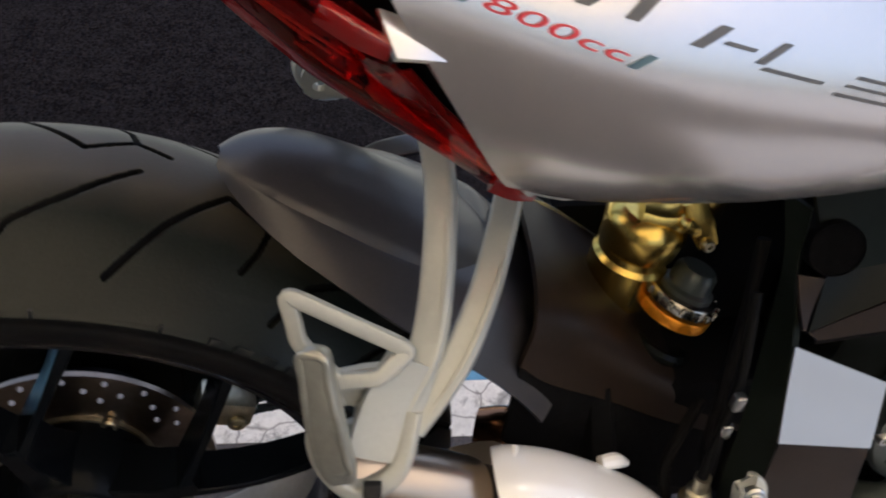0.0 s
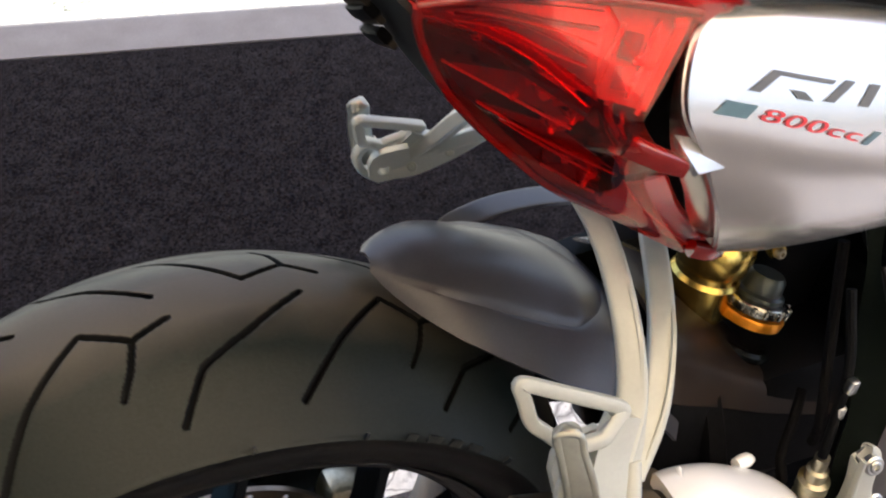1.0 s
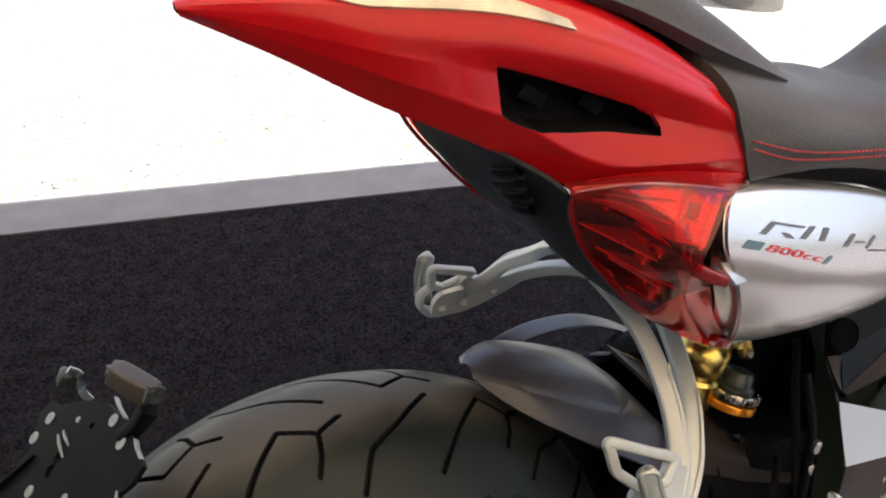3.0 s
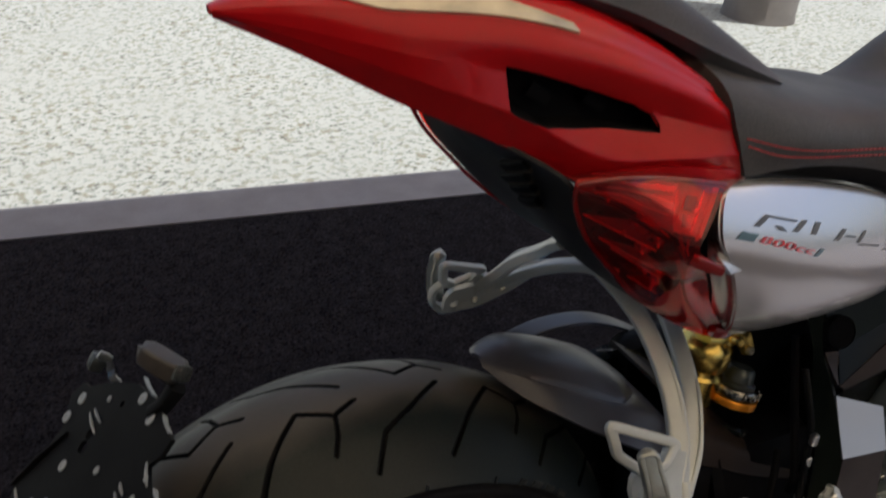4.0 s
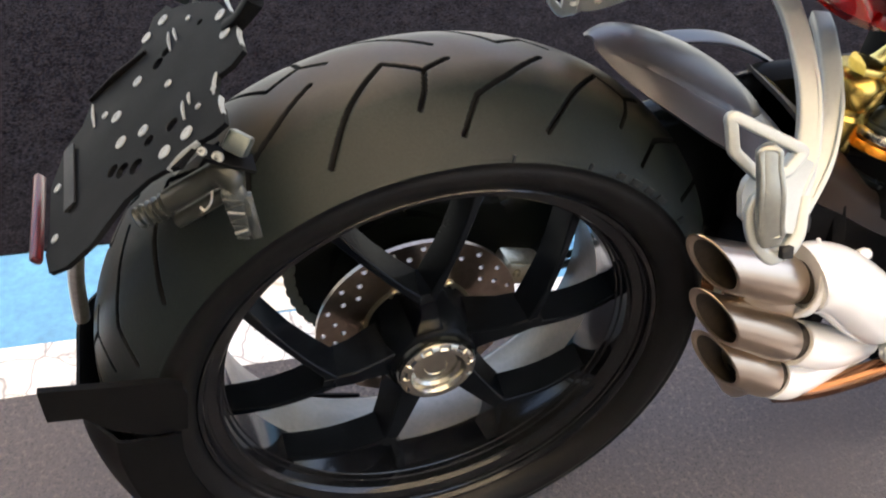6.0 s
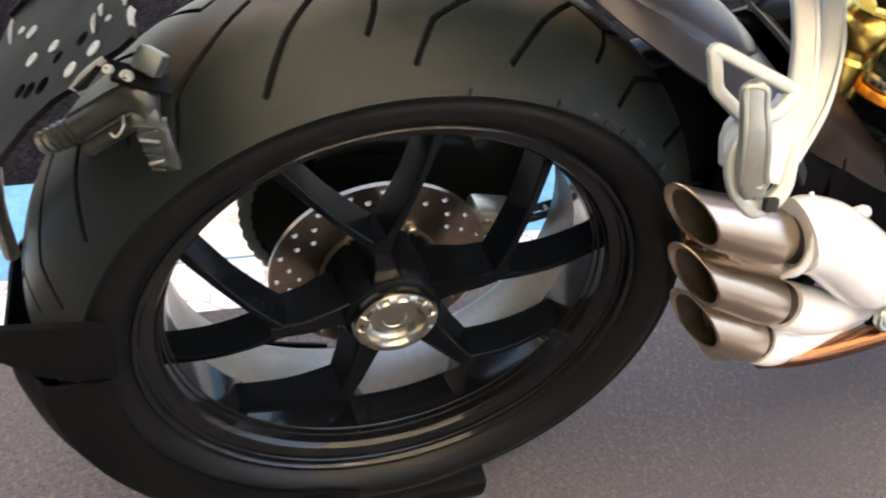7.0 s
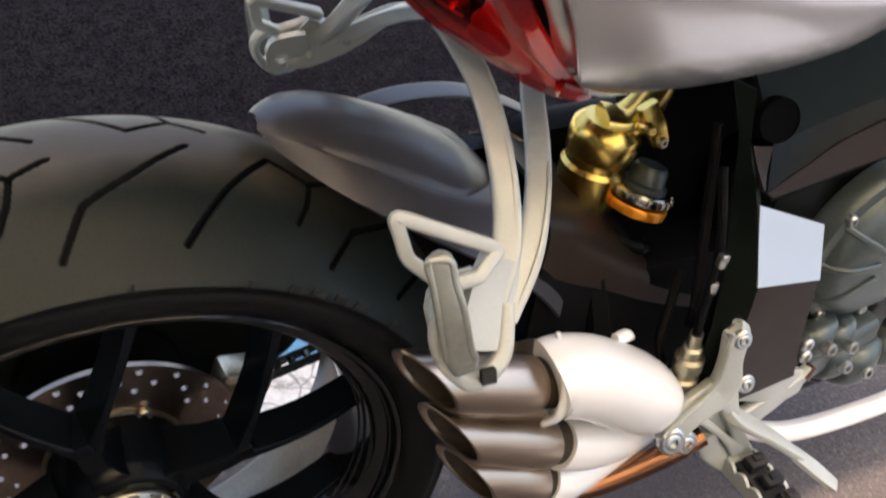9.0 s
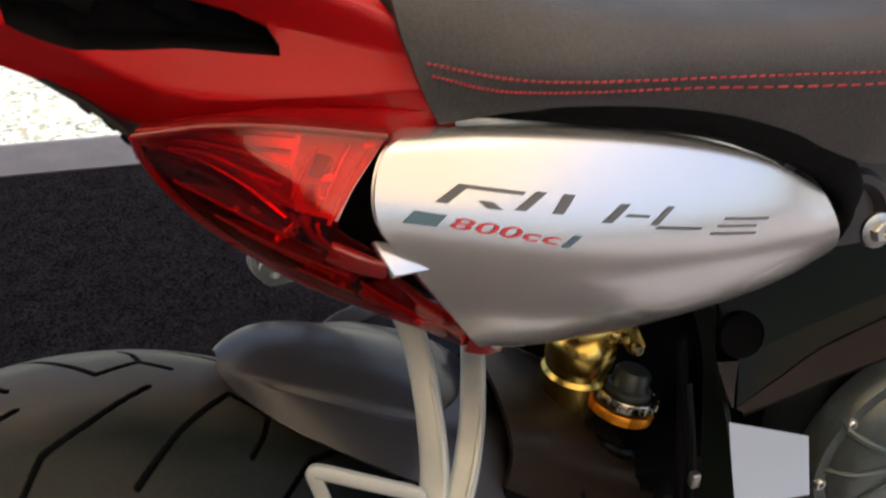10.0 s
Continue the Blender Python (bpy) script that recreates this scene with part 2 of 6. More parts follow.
COPPER = material("heat_tinted_pipe", (0.30, 0.145, 0.075), 0.22, metal=1.0, grain=0.03, stain=0.3, stain_scale=25, second=(0.22, 0.08, 0.04))
PEG_ALLOY = material("worn_peg_alloy", (0.36, 0.375, 0.34), 0.30, metal=0.6, grain=0.06, stain=0.5, stain_scale=40, second=(0.24, 0.25, 0.22))
PANEL = material("bare_alloy_plate", (0.58, 0.575, 0.575), 0.30, metal=0.95, stain=0.08)
CASTING = material("grey_engine_casting", (0.092, 0.110, 0.105), 0.34, metal=0.5, grain=0.1, scale=300, bump=0.05, stain=0.2)
INK_DARK = material("dark_grey_decal", (0.10, 0.105, 0.11), 0.3)
INK_TEAL = material("blue_grey_decal", (0.09, 0.17, 0.22), 0.3)
INK_RED = material("red_decal", (0.60, 0.03, 0.04), 0.3)
RUBBER_PAD = material("foot_peg_rubber", (0.012, 0.012, 0.012), 0.7, grain=0.4, scale=400, bump=0.2)
BOLT = material("zinc_bolt", (0.55, 0.56, 0.54), 0.3, metal=1.0, grain=0.15)
BRASS = material("brass_fitting", (0.46, 0.43, 0.32), 0.35, metal=1.0, grain=0.15)
REFLECTOR = material("dark_red_reflector", (0.055, 0.006, 0.007), 0.3, coat=0.2)
CREAM = material("cream_tail_inlay", (0.62, 0.55, 0.40), 0.22, metal=0.4, coat=0.5, stain=0.8, stain_scale=22, second=(0.16, 0.15, 0.13))
CARPET_DARK = material("dark_carpet", (0.0134, 0.0127, 0.0150), 0.97, grain=0.95, scale=190, bump=1.0, stain=0.8, stain_scale=22, second=(0.0064, 0.0060, 0.0072), spec=0.0)
ASPHALT = speckled("grey_asphalt_mat", (0.108, 0.102, 0.109), (0.046, 0.044, 0.048), (0.165, 0.152, 0.145), 240, 0.5)
PAINT_WHITE = worn_paint("worn_white_line", (0.82, 0.81, 0.78), (0.16, 0.15, 0.14), 22, 16)
PAINT_BLUE = material("worn_blue_line", (0.12, 0.34, 0.56), 0.55, grain=0.12, scale=90, bump=0.2, stain=0.6, stain_scale=20, second=(0.08, 0.20, 0.33))
# cracked paint whose pale colour carries a patch of sunlight
PATCH = worn_paint("sunlit_worn_patch", (0.80, 0.74, 0.63), (0.34, 0.27, 0.19), 13, 9)
EDGE_GREY = material("grey_edge_trim", (0.115, 0.110, 0.115), 0.6, grain=0.1, scale=200, stain=0.3)
CARPET_LIGHT = speckled("light_flecked_carpet", (0.225, 0.233, 0.215), (0.046, 0.048, 0.041), (0.125, 0.117, 0.088), 48)
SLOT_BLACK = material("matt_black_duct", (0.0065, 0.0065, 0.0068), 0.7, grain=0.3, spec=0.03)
MARK_RUBBER = material("raised_rubber", (0.024, 0.027, 0.027), 0.5, grain=0.2, spec=0.3)
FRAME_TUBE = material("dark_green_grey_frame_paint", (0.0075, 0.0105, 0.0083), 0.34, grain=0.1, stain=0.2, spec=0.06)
HOUSING = material("tan_grey_lamp_plastic", (0.050, 0.044, 0.037), 0.40, grain=0.1, stain=0.3, stain_scale=30)
DISC = material("dull_zinc_disc", (0.27, 0.29, 0.29), 0.5, metal=0.3, grain=0.15)
FABRIC = fabric()
SHEER_STRIP = sheer()
POST_PAINT = material("post_paint", (0.14, 0.125, 0.11), 0.6, grain=0.1, stain=0.4)


# ---- building helpers ----
from mathutils.bvhtree import BVHTree


def part(name, bm, mat, parent, label="", smooth=35):
    """Links a bmesh as one mesh object under a thing or a part."""
    me = bpy.data.meshes.new(name)
    bmesh.ops.recalc_face_normals(bm, faces=bm.faces)
    bm.to_mesh(me)
    bm.free()
    me.materials.append(mat)
    me.polygons.foreach_set("use_smooth", [True] * len(me.polygons))
    me.set_sharp_from_angle(angle=radians(smooth))
    ob = new(name, me)
    ob.parent = parent
    if label:
        ob["label"] = label
    return ob


def curve_points(points, n):
    """n points along a Catmull-Rom curve through the given ones."""
    p = np.array(points, float)
    p = np.vstack([2 * p[0] - p[1], p, 2 * p[-1] - p[-2]])
    out = []
    for s in np.linspace(0, len(p) - 3 - 1e-9, n):
        k, f = int(s), s - int(s)
        a, b, c, d = p[k : k + 4]
        out.append(0.5 * (2 * b + (c - a) * f + (2 * a - 5 * b + 4 * c - d) * f**2 + (3 * b - a - 3 * c + d) * f**3))
    return np.array(out)


def sweep(bm, points, sizes, up=(0, 0, 1), n=16, seg=12, square=2.0):
    """A solid along a curve: at each given point the half width across and along up; square 2 is round, higher is boxier."""
    line = curve_points(points, n)
    size = curve_points([s if isinstance(s, tuple) else (s, s) for s in sizes], n)
    rings = []
    for k in range(n):
        ahead = line[min(k + 1, n - 1)] - line[max(k - 1, 0)]
        ahead = Vector(ahead).normalized()
        side = ahead.cross(Vector(up)).normalized()
        top = side.cross(ahead).normalized()
        ring = []
        for j in range(seg):
            a = 2 * math.pi * (j + 0.5) / seg
            c, s = math.cos(a), math.sin(a)
            c, s = math.copysign(abs(c) ** (2 / square), c), math.copysign(abs(s) ** (2 / square), s)
            ring.append(bm.verts.new(Vector(line[k]) + side * (c * size[k][0]) + top * (s * size[k][1])))
        rings.append(ring)
    for a, b in zip(rings, rings[1:]):
        for j in range(seg):
            bm.faces.new((a[j], a[(j + 1) % seg], b[(j + 1) % seg], b[j]))
    bm.faces.new(rings[0][::-1])
    bm.faces.new(rings[-1])
    return bm


def grid_points(rows, nu, nv):
    across = [curve_points(r, nv) for r in rows]
    return np.stack([curve_points([a[j] for a in across], nu) for j in range(nv)], 1)


def shell(bm, g, thick):
    """A sheet through a grid of points, thick metres deep on its inner side."""
    nu, nv = g.shape[:2]
    nrm = np.cross(np.gradient(g, axis=0), np.gradient(g, axis=1))
    nrm /= np.linalg.norm(nrm, axis=2, keepdims=True) + 1e-12
    outer = [[bm.verts.new(g[i, j]) for j in range(nv)] for i in range(nu)]
    inner = [[bm.verts.new(g[i, j] + nrm[i, j] * thick) for j in range(nv)] for i in range(nu)]
    for sheet in (outer, inner):
        for i in range(nu - 1):
            for j in range(nv - 1):
                q = (sheet[i][j], sheet[i + 1][j], sheet[i + 1][j + 1], sheet[i][j + 1])
                bm.faces.new(q if sheet is outer else q[::-1])
    edge = [(i, 0) for i in range(nu)] + [(nu - 1, j) for j in range(1, nv)] + [(i, nv - 1) for i in range(nu - 2, -1, -1)] + [(0, j) for j in range(nv - 2, 0, -1)]
    for (a, b), (c, d) in zip(edge, edge[1:] + edge[:1]):
        bm.faces.new((outer[a][b], inner[a][b], inner[c][d], outer[c][d]))
    return bm


def loft(bm, rows, nu=40, nv=24, thick=0.003):
    """A shell through rows of points."""
    return shell(bm, grid_points(rows, nu, nv), thick)


def blade(bm, line, crest, base, depth, chamfer=0.0012):
    """A deep bar that stands on the wheel's plane: half widths at its crest and at its foot, and its depth, at each point of the line."""
    rings = []
    for k, p in enumerate(line):
        a, b = Vector(line[max(k - 1, 0)]), Vector(line[min(k + 1, len(line) - 1)])
        side = (b - a).normalized().cross(Vector((0, -1, 0))).normalized()
        c, f, d = crest[k], base[k], depth[k]
        mid = c + (f - c) * 0.35
        ring = [(-f, d), (-mid, d * 0.35), (-c, chamfer), (-c + chamfer, 0), (c - chamfer, 0), (c, chamfer), (mid, d * 0.35), (f, d)]
        rings.append([bm.verts.new(Vector(p) + side * u + Vector((0, v, 0))) for u, v in ring])
    for a, b in zip(rings, rings[1:]):
        for j in range(8):
            bm.faces.new((a[j], a[(j + 1) % 8], b[(j + 1) % 8], b[j]))
    bm.faces.new(rings[0][::-1])
    bm.faces.new(rings[-1])
    return bm


def revolve(bm, profile, seg=96, closed=True, centre=(0, 0, 0), axis=(0, 1, 0)):
    """Turns (along, radius) pairs round an axis through centre."""
    axis = Vector(axis).normalized()
    one = axis.orthogonal().normalized() if abs(axis.y) < 0.999 else Vector((1, 0, 0))
    two = axis.cross(one)
    rings = [[bm.verts.new(Vector(centre) + axis * y + (one * math.cos(2 * math.pi * k / seg) + two * math.sin(2 * math.pi * k / seg)) * r) for y, r in profile] for k in range(seg)]
    m = len(profile)
    for k in range(seg):
        a, b = rings[k], rings[(k + 1) % seg]
        for j in range(m if closed else m - 1):
            bm.faces.new((a[j], b[j], b[(j + 1) % m], a[(j + 1) % m]))
    if not closed:
        for j in (0, m - 1):
            if profile[j][1] > 1e-6:
                bm.faces.new([r[j] for r in rings])
    return bm


def plate(bm, outline, thick, at=None, holes=(), bevel=0.0):
    """A flat plate from an outline in x, y, with round holes (x, y, r); it stands along z by thick, placed by the matrix at."""
    loops = [[Vector((x, y, 0)) for x, y in outline]]
    for x, y, r in holes:
        loops.append([Vector((x + r * math.cos(2 * math.pi * k / 12), y + r * math.sin(2 * math.pi * k / 12), 0)) for k in range(12)])
    start = len(bm.verts)
    flat = [v for loop in loops for v in loop]
    tris = geometry.tessellate_polygon(loops)
    low = [bm.verts.new(v) for v in flat]
    high = [bm.verts.new(v + Vector((0, 0, thick))) for v in flat]
    for a, b, c in tris:
        bm.faces.new((low[a], low[b], low[c]))
        bm.faces.new((high[c], high[b], high[a]))
    first = 0
    for loop in loops:
        m = len(loop)
        for k in range(m):
            a, b = first + k, first + (k + 1) % m
            bm.faces.new((low[a], low[b], high[b], high[a]))
        first += m
    if at is not None:
        bmesh.ops.transform(bm, matrix=at, verts=low + high)
    return bm


def block(bm, size, at, bevel=0.003):
    """A bevelled box of full sizes, placed by the matrix at."""
    made = bmesh.ops.create_cube(bm, size=1.0)["verts"]
    bmesh.ops.scale(bm, vec=size, verts=made)
    edges = list({e for v in made for e in v.link_edges})
    done = bmesh.ops.bevel(bm, geom=edges, offset=bevel, segments=2, affect="EDGES", profile=0.5)
    verts = list({v for f in done["faces"] for v in f.verts} | {v for v in made if v.is_valid})
    bmesh.ops.transform(bm, matrix=at, verts=verts)
    return bm


def stud(bm, centre, axis, radius, height, seg=16):
    """A bolt head: rounded rim and a hollow."""
    return revolve(bm, [(0, radius), (height * 0.75, radius), (height, radius * 0.82), (height, radius * 0.45), (height * 0.55, radius * 0.4), (height * 0.55, 0.0005)], seg, False, centre, axis)


def facing(origin, out, up=(0, 0, 1)):
    """A frame whose z points along out, with y as near up as may be."""
    z = Vector(out).normalized()
    x = Vector(up).cross(z).normalized()
    y = z.cross(x)
    return Matrix((x, y, z)).transposed().to_4x4() if origin is None else Matrix.Translation(origin) @ Matrix((x, y, z)).transposed().to_4x4()


# ---- ground: mats and carpets laid side by side ----
def slab(name, y0, y1, x0, x1, z0, z1, mat, label, slope0=-0.05, slope1=-0.05):
    bm = bmesh.new()
    low = [bm.verts.new((x, y + slope * x, z0)) for x, y, slope in ((x0, y0, slope0), (x1, y0, slope0), (x1, y1, slope1), (x0, y1, slope1))]
    high = [bm.verts.new((v.co.x, v.co.y, z1)) for v in low]
    bm.faces.new(low[::-1]), bm.faces.new(high)
    for k in range(4):
        bm.faces.new((low[k], low[(k + 1) % 4], high[(k + 1) % 4], high[k]))
    return tagged(part(name, bm, mat, None), label, "floor", kind="structure")


bm = bmesh.new()
bm.faces.new([bm.verts.new(p) for p in ((-300, -300, -0.012), (300, -300, -0.012), (300, 300, -0.012), (-300, 300, -0.012))])
tagged(part("ground", bm, ASPHALT, None), "wide grey asphalt ground under the show stand", "ground", kind="structure")
slab("floor", -6.0, 0.212, -6, 6, -0.01, 0.0, ASPHALT, "grey asphalt mat under the motorcycle, flecked and dusty")
slab("floor_line_white", 0.212, 0.302, -6, 6, -0.01, 0.001, PAINT_WHITE, "worn white painted line along the asphalt mat", -0.05, -0.045)
slab("floor_line_blue", 0.302, 0.495, -6, 6, -0.01, 0.001, PAINT_BLUE, "worn blue painted line beside the white one", -0.045, -0.035)
# sun patch painted as a thin pale slab with worn cracks
slab("floor_sunlit_patch", 0.306, 0.480, -0.34, 0.02, 0.0, 0.0022, PATCH, "pale worn patch on the blue line, sunlight painted in", -0.045, -0.035)
slab("carpet_dark", 0.495, 1.495, -6, 6, -0.01, 0.003, CARPET_DARK, "dark charcoal carpet behind the painted lines", -0.035, -0.145)
slab("floor_edge_trim", 1.495, 1.660, -6, 6, -0.01, 0.006, EDGE_GREY, "flat grey trim between the two carpets", -0.145, -0.145)
slab("carpet_light", 1.660, 14.0, -12, 14, -0.01, 0.004, CARPET_LIGHT, "pale carpet with brown and grey flecks, sunlit", -0.145, -0.145)

bm = bmesh.new()
revolve(bm, [(0, 0.188), (0.02, 0.186), (0.03, 0.182), (1.9, 0.18), (1.9, 0.0)], 40, False, (3.36, 2.62, 0.0), (0, 0, 1))
tagged(part("post", bm, POST_PAINT, None), "round grey-brown post standing on the pale carpet", "post")

# the canopy: an L-shaped fabric roof, out of the camera's sight
bm = bmesh.new()
plate(bm, [(-5.0, -7.00), (1.15, -7.00), (1.194, -0.463), (1.95, -0.485), (2.7, -0.619), (2.7, 1.029), (-5.0, 2.13)], 0.02, Matrix.Translation((0, 0, 3.0)))
tagged(part("canopy", bm, FABRIC, None), "white fabric canopy roof over the show stand", "canopy", kind="structure")
# unseen second panel, added to limit the sun on the floor
bm = bmesh.new()
plate(bm, [(1.12, -7.0), (2.7, -7.0), (2.7, -0.641), (1.95, -0.53), (1.95, -1.20), (1.12, -1.20)], 0.02, Matrix.Translation((0, 0, 3.04)))
tagged(part("canopy", bm, FABRIC, None), "second unseen white fabric panel, added to narrow the sunlit gap", "canopy", kind="structure")

# unseen sheer strip, added for the half-lit band round the sun patch
for place in ([(1.140, -1.22), (1.215, -1.22), (1.215, -0.540), (1.950, -0.545), (1.950, -0.475), (1.188, -0.452)],):
    bm = bmesh.new()
    bm.faces.new([bm.verts.new((x, y, 3.01)) for x, y in place])
    tagged(part("added_sheer_strip", bm, SHEER_STRIP, None), "unseen sheer strip added to half-light the floor at the canopy edge", "canopy", kind="structure")

# unseen plain walls behind the camera and behind the wheel, added to shape the light
for name, size, place, mat, label in (("bounce_wall", (1.6, 0.08, 2.7), (-0.75, -3.2, 1.35), WALL_PALE, "unseen plain pale wall added to throw light back"), ("blocking_wall", (0.08, 3.3, 2.7), (-1.57, -1.5, 1.35), WALL_DARK, "unseen plain dark wall added to hold light off the rear")):
    bm = bmesh.new()
    block(bm, size, Matrix.Translation(place), 0.01)
    tagged(part(name, bm, mat, None), label, "wall", kind="structure")

# ---- the motorcycle: leans a little to its left on its stand; x ahead, y to its left, z up from the rear axle ----
bike = tagged(new("motorcycle"), "red and silver sports motorcycle with black wheels and gold shock", "motorcycle")
bike.matrix_world = Matrix.Translation((0, 0, 0.3147)) @ Matrix.Rotation(-0.052, 4, "X")
bike.empty_display_size = 0.1


# rear tyre with its grooves cut in
GROOVE_Y = [(89.6, -0.015), (93.7, -0.0255), (99.2, -0.010), (105.6, -0.042), (109.1, -0.063), (111.5, -0.077)]
GROOVE_LEG = [(93.6, -0.025), (94.5, -0.044), (96.0, -0.058)]
GROOVE_S = [(73.8, -0.007), (81.0, -0.035), (86.8, -0.052), (90.2, -0.079)]


def build_tyre():
    turns = 1600
    ys = np.concatenate([-np.linspace(0.097, 0, 128), np.linspace(0, 0.097, 128)[1:]])
    fy = np.array([0.0, 0.03, 0.05, 0.06, 0.07, 0.08, 0.09, 0.097])
    poly = np.polyfit(fy**2, [0.316, 0.3125, 0.304, 0.298, 0.2915, 0.2845, 0.277, 0.2718], 4)
    crown = np.polyval(poly, ys**2)
    th = np.linspace(0, 360, turns, endpoint=False)
    T, Y = np.meshgrid(th, ys, indexing="ij")
    R = np.broadcast_to(crown, T.shape).copy()
    depth = np.zeros_like(R)

    def cut(line, wide):
        for (t0, y0), (t1, y1) in zip(line, line[1:]):
            mid = (t0 + t1) / 2
            dt = (T - mid + 180) % 360 - 180
            px, py = np.radians(dt) * 0.31, Y
            ax, bx = math.radians(t0 - mid) * 0.31, math.radians(t1 - mid) * 0.31
            dx, dy = bx - ax, y1 - y0
            s = np.clip(((px - ax) * dx + (py - y0) * dy) / (dx * dx + dy * dy), 0, 1)
            d = np.hypot(px - ax - s * dx, py - y0 - s * dy)
            np.maximum(depth, np.clip((wide - d) / 0.0016, 0, 1) * 0.0055, out=depth)

    for k in range(10):
        for side, shift in ((1, 0.0), (-1, 17.0)):
            for line, wide in ((GROOVE_Y, 0.0021), (GROOVE_LEG, 0.0019), (GROOVE_S, 0.0020)):
                cut([(t + shift + 36 * k, y * side) for t, y in line], wide)
    R -= depth
    # shoulders and bead, both sides
    side = [(0.0995, 0.2708), (0.1000, 0.2700), (0.0980, 0.2694), (0.1005, 0.2630), (0.1015, 0.258), (0.098, 0.248), (0.091, 0.238), (0.083, 0.2325), (0.07, 0.2315)]
    left = [(-y, r) for y, r in side[::-1]]
    cols = [(np.full(turns, y), np.full(turns, r)) for y, r in left]
    cols += [(Y[:, j], R[:, j]) for j in range(len(ys))]
    cols += [(np.full(turns, y), np.full(turns, r)) for y, r in side]
    n = len(cols)
    a = np.radians(th)
    co = np.stack([np.stack([r * np.cos(a), y, r * np.sin(a)], 1) for y, r in cols], 1).reshape(-1, 3)
    i, j = np.meshgrid(np.arange(turns), np.arange(n), indexing="ij")
    k = (i + 1) % turns
    m = (j + 1) % n
    faces = np.stack([i * n + j, i * n + m, k * n + m, k * n + j], -1).reshape(-1, 4)
    me = bpy.data.meshes.new("tyre")
    me.from_pydata(co.tolist(), [], faces.tolist())
    me.materials.append(RUBBER)
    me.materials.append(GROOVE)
    # sunk faces take the darkened rubber, groove shade painted in
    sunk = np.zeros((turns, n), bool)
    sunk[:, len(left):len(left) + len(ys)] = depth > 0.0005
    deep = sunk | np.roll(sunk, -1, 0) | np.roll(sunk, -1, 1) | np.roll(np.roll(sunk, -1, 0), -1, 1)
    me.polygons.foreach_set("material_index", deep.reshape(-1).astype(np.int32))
    me.polygons.foreach_set("use_smooth", [True] * len(me.polygons))
    ob = new("tyre", me)
    ob.parent = bike
    ob["label"] = "wide dusty black rear tyre with cut grooves, crown sheen painted in"
    return ob


tyre = build_tyre()
# plain raised marks on the shoulder
for k, (a, wide) in enumerate(((41, 1.2), (49, 2.4), (53, 2.0), (57, 2.4), (61, 1.6), (68, 0.5), (83, 0.5))):
    bm = bmesh.new()
    pts = [(0.2755 * math.cos(radians(t)), -0.1012, 0.2755 * math.sin(radians(t))) for t in np.linspace(a - wide / 2, a + wide / 2, 4)]
    sweep(bm, pts, [(0.0032, 0.0010)] * 4, up=(0, -1, 0), n=6, seg=8, square=6)
    part("raised_mark", bm, MARK_RUBBER, tyre)

# rim
bm = bmesh.new()
lip = [(-0.0830, 0.2335), (-0.0850, 0.2310), (-0.0845, 0.2275), (-0.0815, 0.2255), (-0.0770, 0.2248), (-0.0758, 0.2232), (-0.0730, 0.2225), (-0.0722, 0.2205), (-0.0700, 0.2160), (-0.0690, 0.2135), (-0.0655, 0.2115), (-0.0640, 0.2098), (-0.0560, 0.2085), (-0.0550, 0.2066), (-0.0500, 0.2055), (-0.0490, 0.2040), (-0.0430, 0.2033), (-0.0100, 0.2005)]
revolve(bm, lip + [(-0.010, 0.2070), (-0.043, 0.2105), (-0.060, 0.2180), (-0.066, 0.2240), (-0.069, 0.2335)], 160)
rim = part("rim", bm, RIM_GLOSS, bike, "gloss black alloy rim")
bm = bmesh.new()
revolve(bm, [(-0.0110, 0.2010), (0.00, 0.2000), (0.03, 0.2000), (0.06, 0.2060), (0.078, 0.2240), (0.083, 0.2310), (0.083, 0.2335), (0.070, 0.2335), (0.064, 0.2200), (0.03, 0.2080), (-0.0110, 0.2065)], 128)
part("inner_barrel", bm, BARREL, rim, "bare grey inside of the rim barrel")
def on_wheel(r, a, y):
    return (r * math.cos(radians(a)), y, r * math.sin(radians(a)))


for k in range(5):
    e = 100.0 + 72 * k
    bm = bmesh.new()
    blade(bm, [on_wheel(r, e, y) for r, y in ((0.034, -0.060), (0.055, -0.066), (0.085, -0.076), (0.108, -0.0795), (0.116, -0.0785))], [0.0170, 0.0125, 0.0090, 0.0075, 0.0052], [0.0240, 0.0175, 0.0130, 0.0110, 0.0085], [0.050, 0.046, 0.040, 0.036, 0.034], 0.0016)
    for turn in (20.5, -20.0):
        line, n = [], 7
        start, end = np.array(on_wheel(0.106, e + turn * 0.10, -0.0792)), np.array(on_wheel(0.2055, e + turn, -0.045))
        for f in np.linspace(0, 1, n):
            p = start + (end - start) * f
            line.append((p[0], p[1] - 0.006 * math.sin(math.pi * f), p[2]))
        blade(bm, line, list(np.interp(np.linspace(0, 1, n), (0, 0.4, 1), (0.0046, 0.0032, 0.0052))), list(np.interp(np.linspace(0, 1, n), (0, 0.5, 1), (0.0085, 0.0064, 0.0105))), list(np.interp(np.linspace(0, 1, n), (0, 0.5, 1), (0.034, 0.034, 0.030))))
    part("spoke", bm, RIM_BLACK, rim, "black forked spoke with a narrow crest", 28)
bm = bmesh.new()
revolve(bm, [(-0.066, 0.041), (-0.064, 0.0445), (-0.050, 0.052), (-0.030, 0.056), (0.05, 0.056), (0.05, 0.02), (-0.066, 0.02)], 64)
part("hub", bm, RIM_BLACK, rim)
bm = bmesh.new()
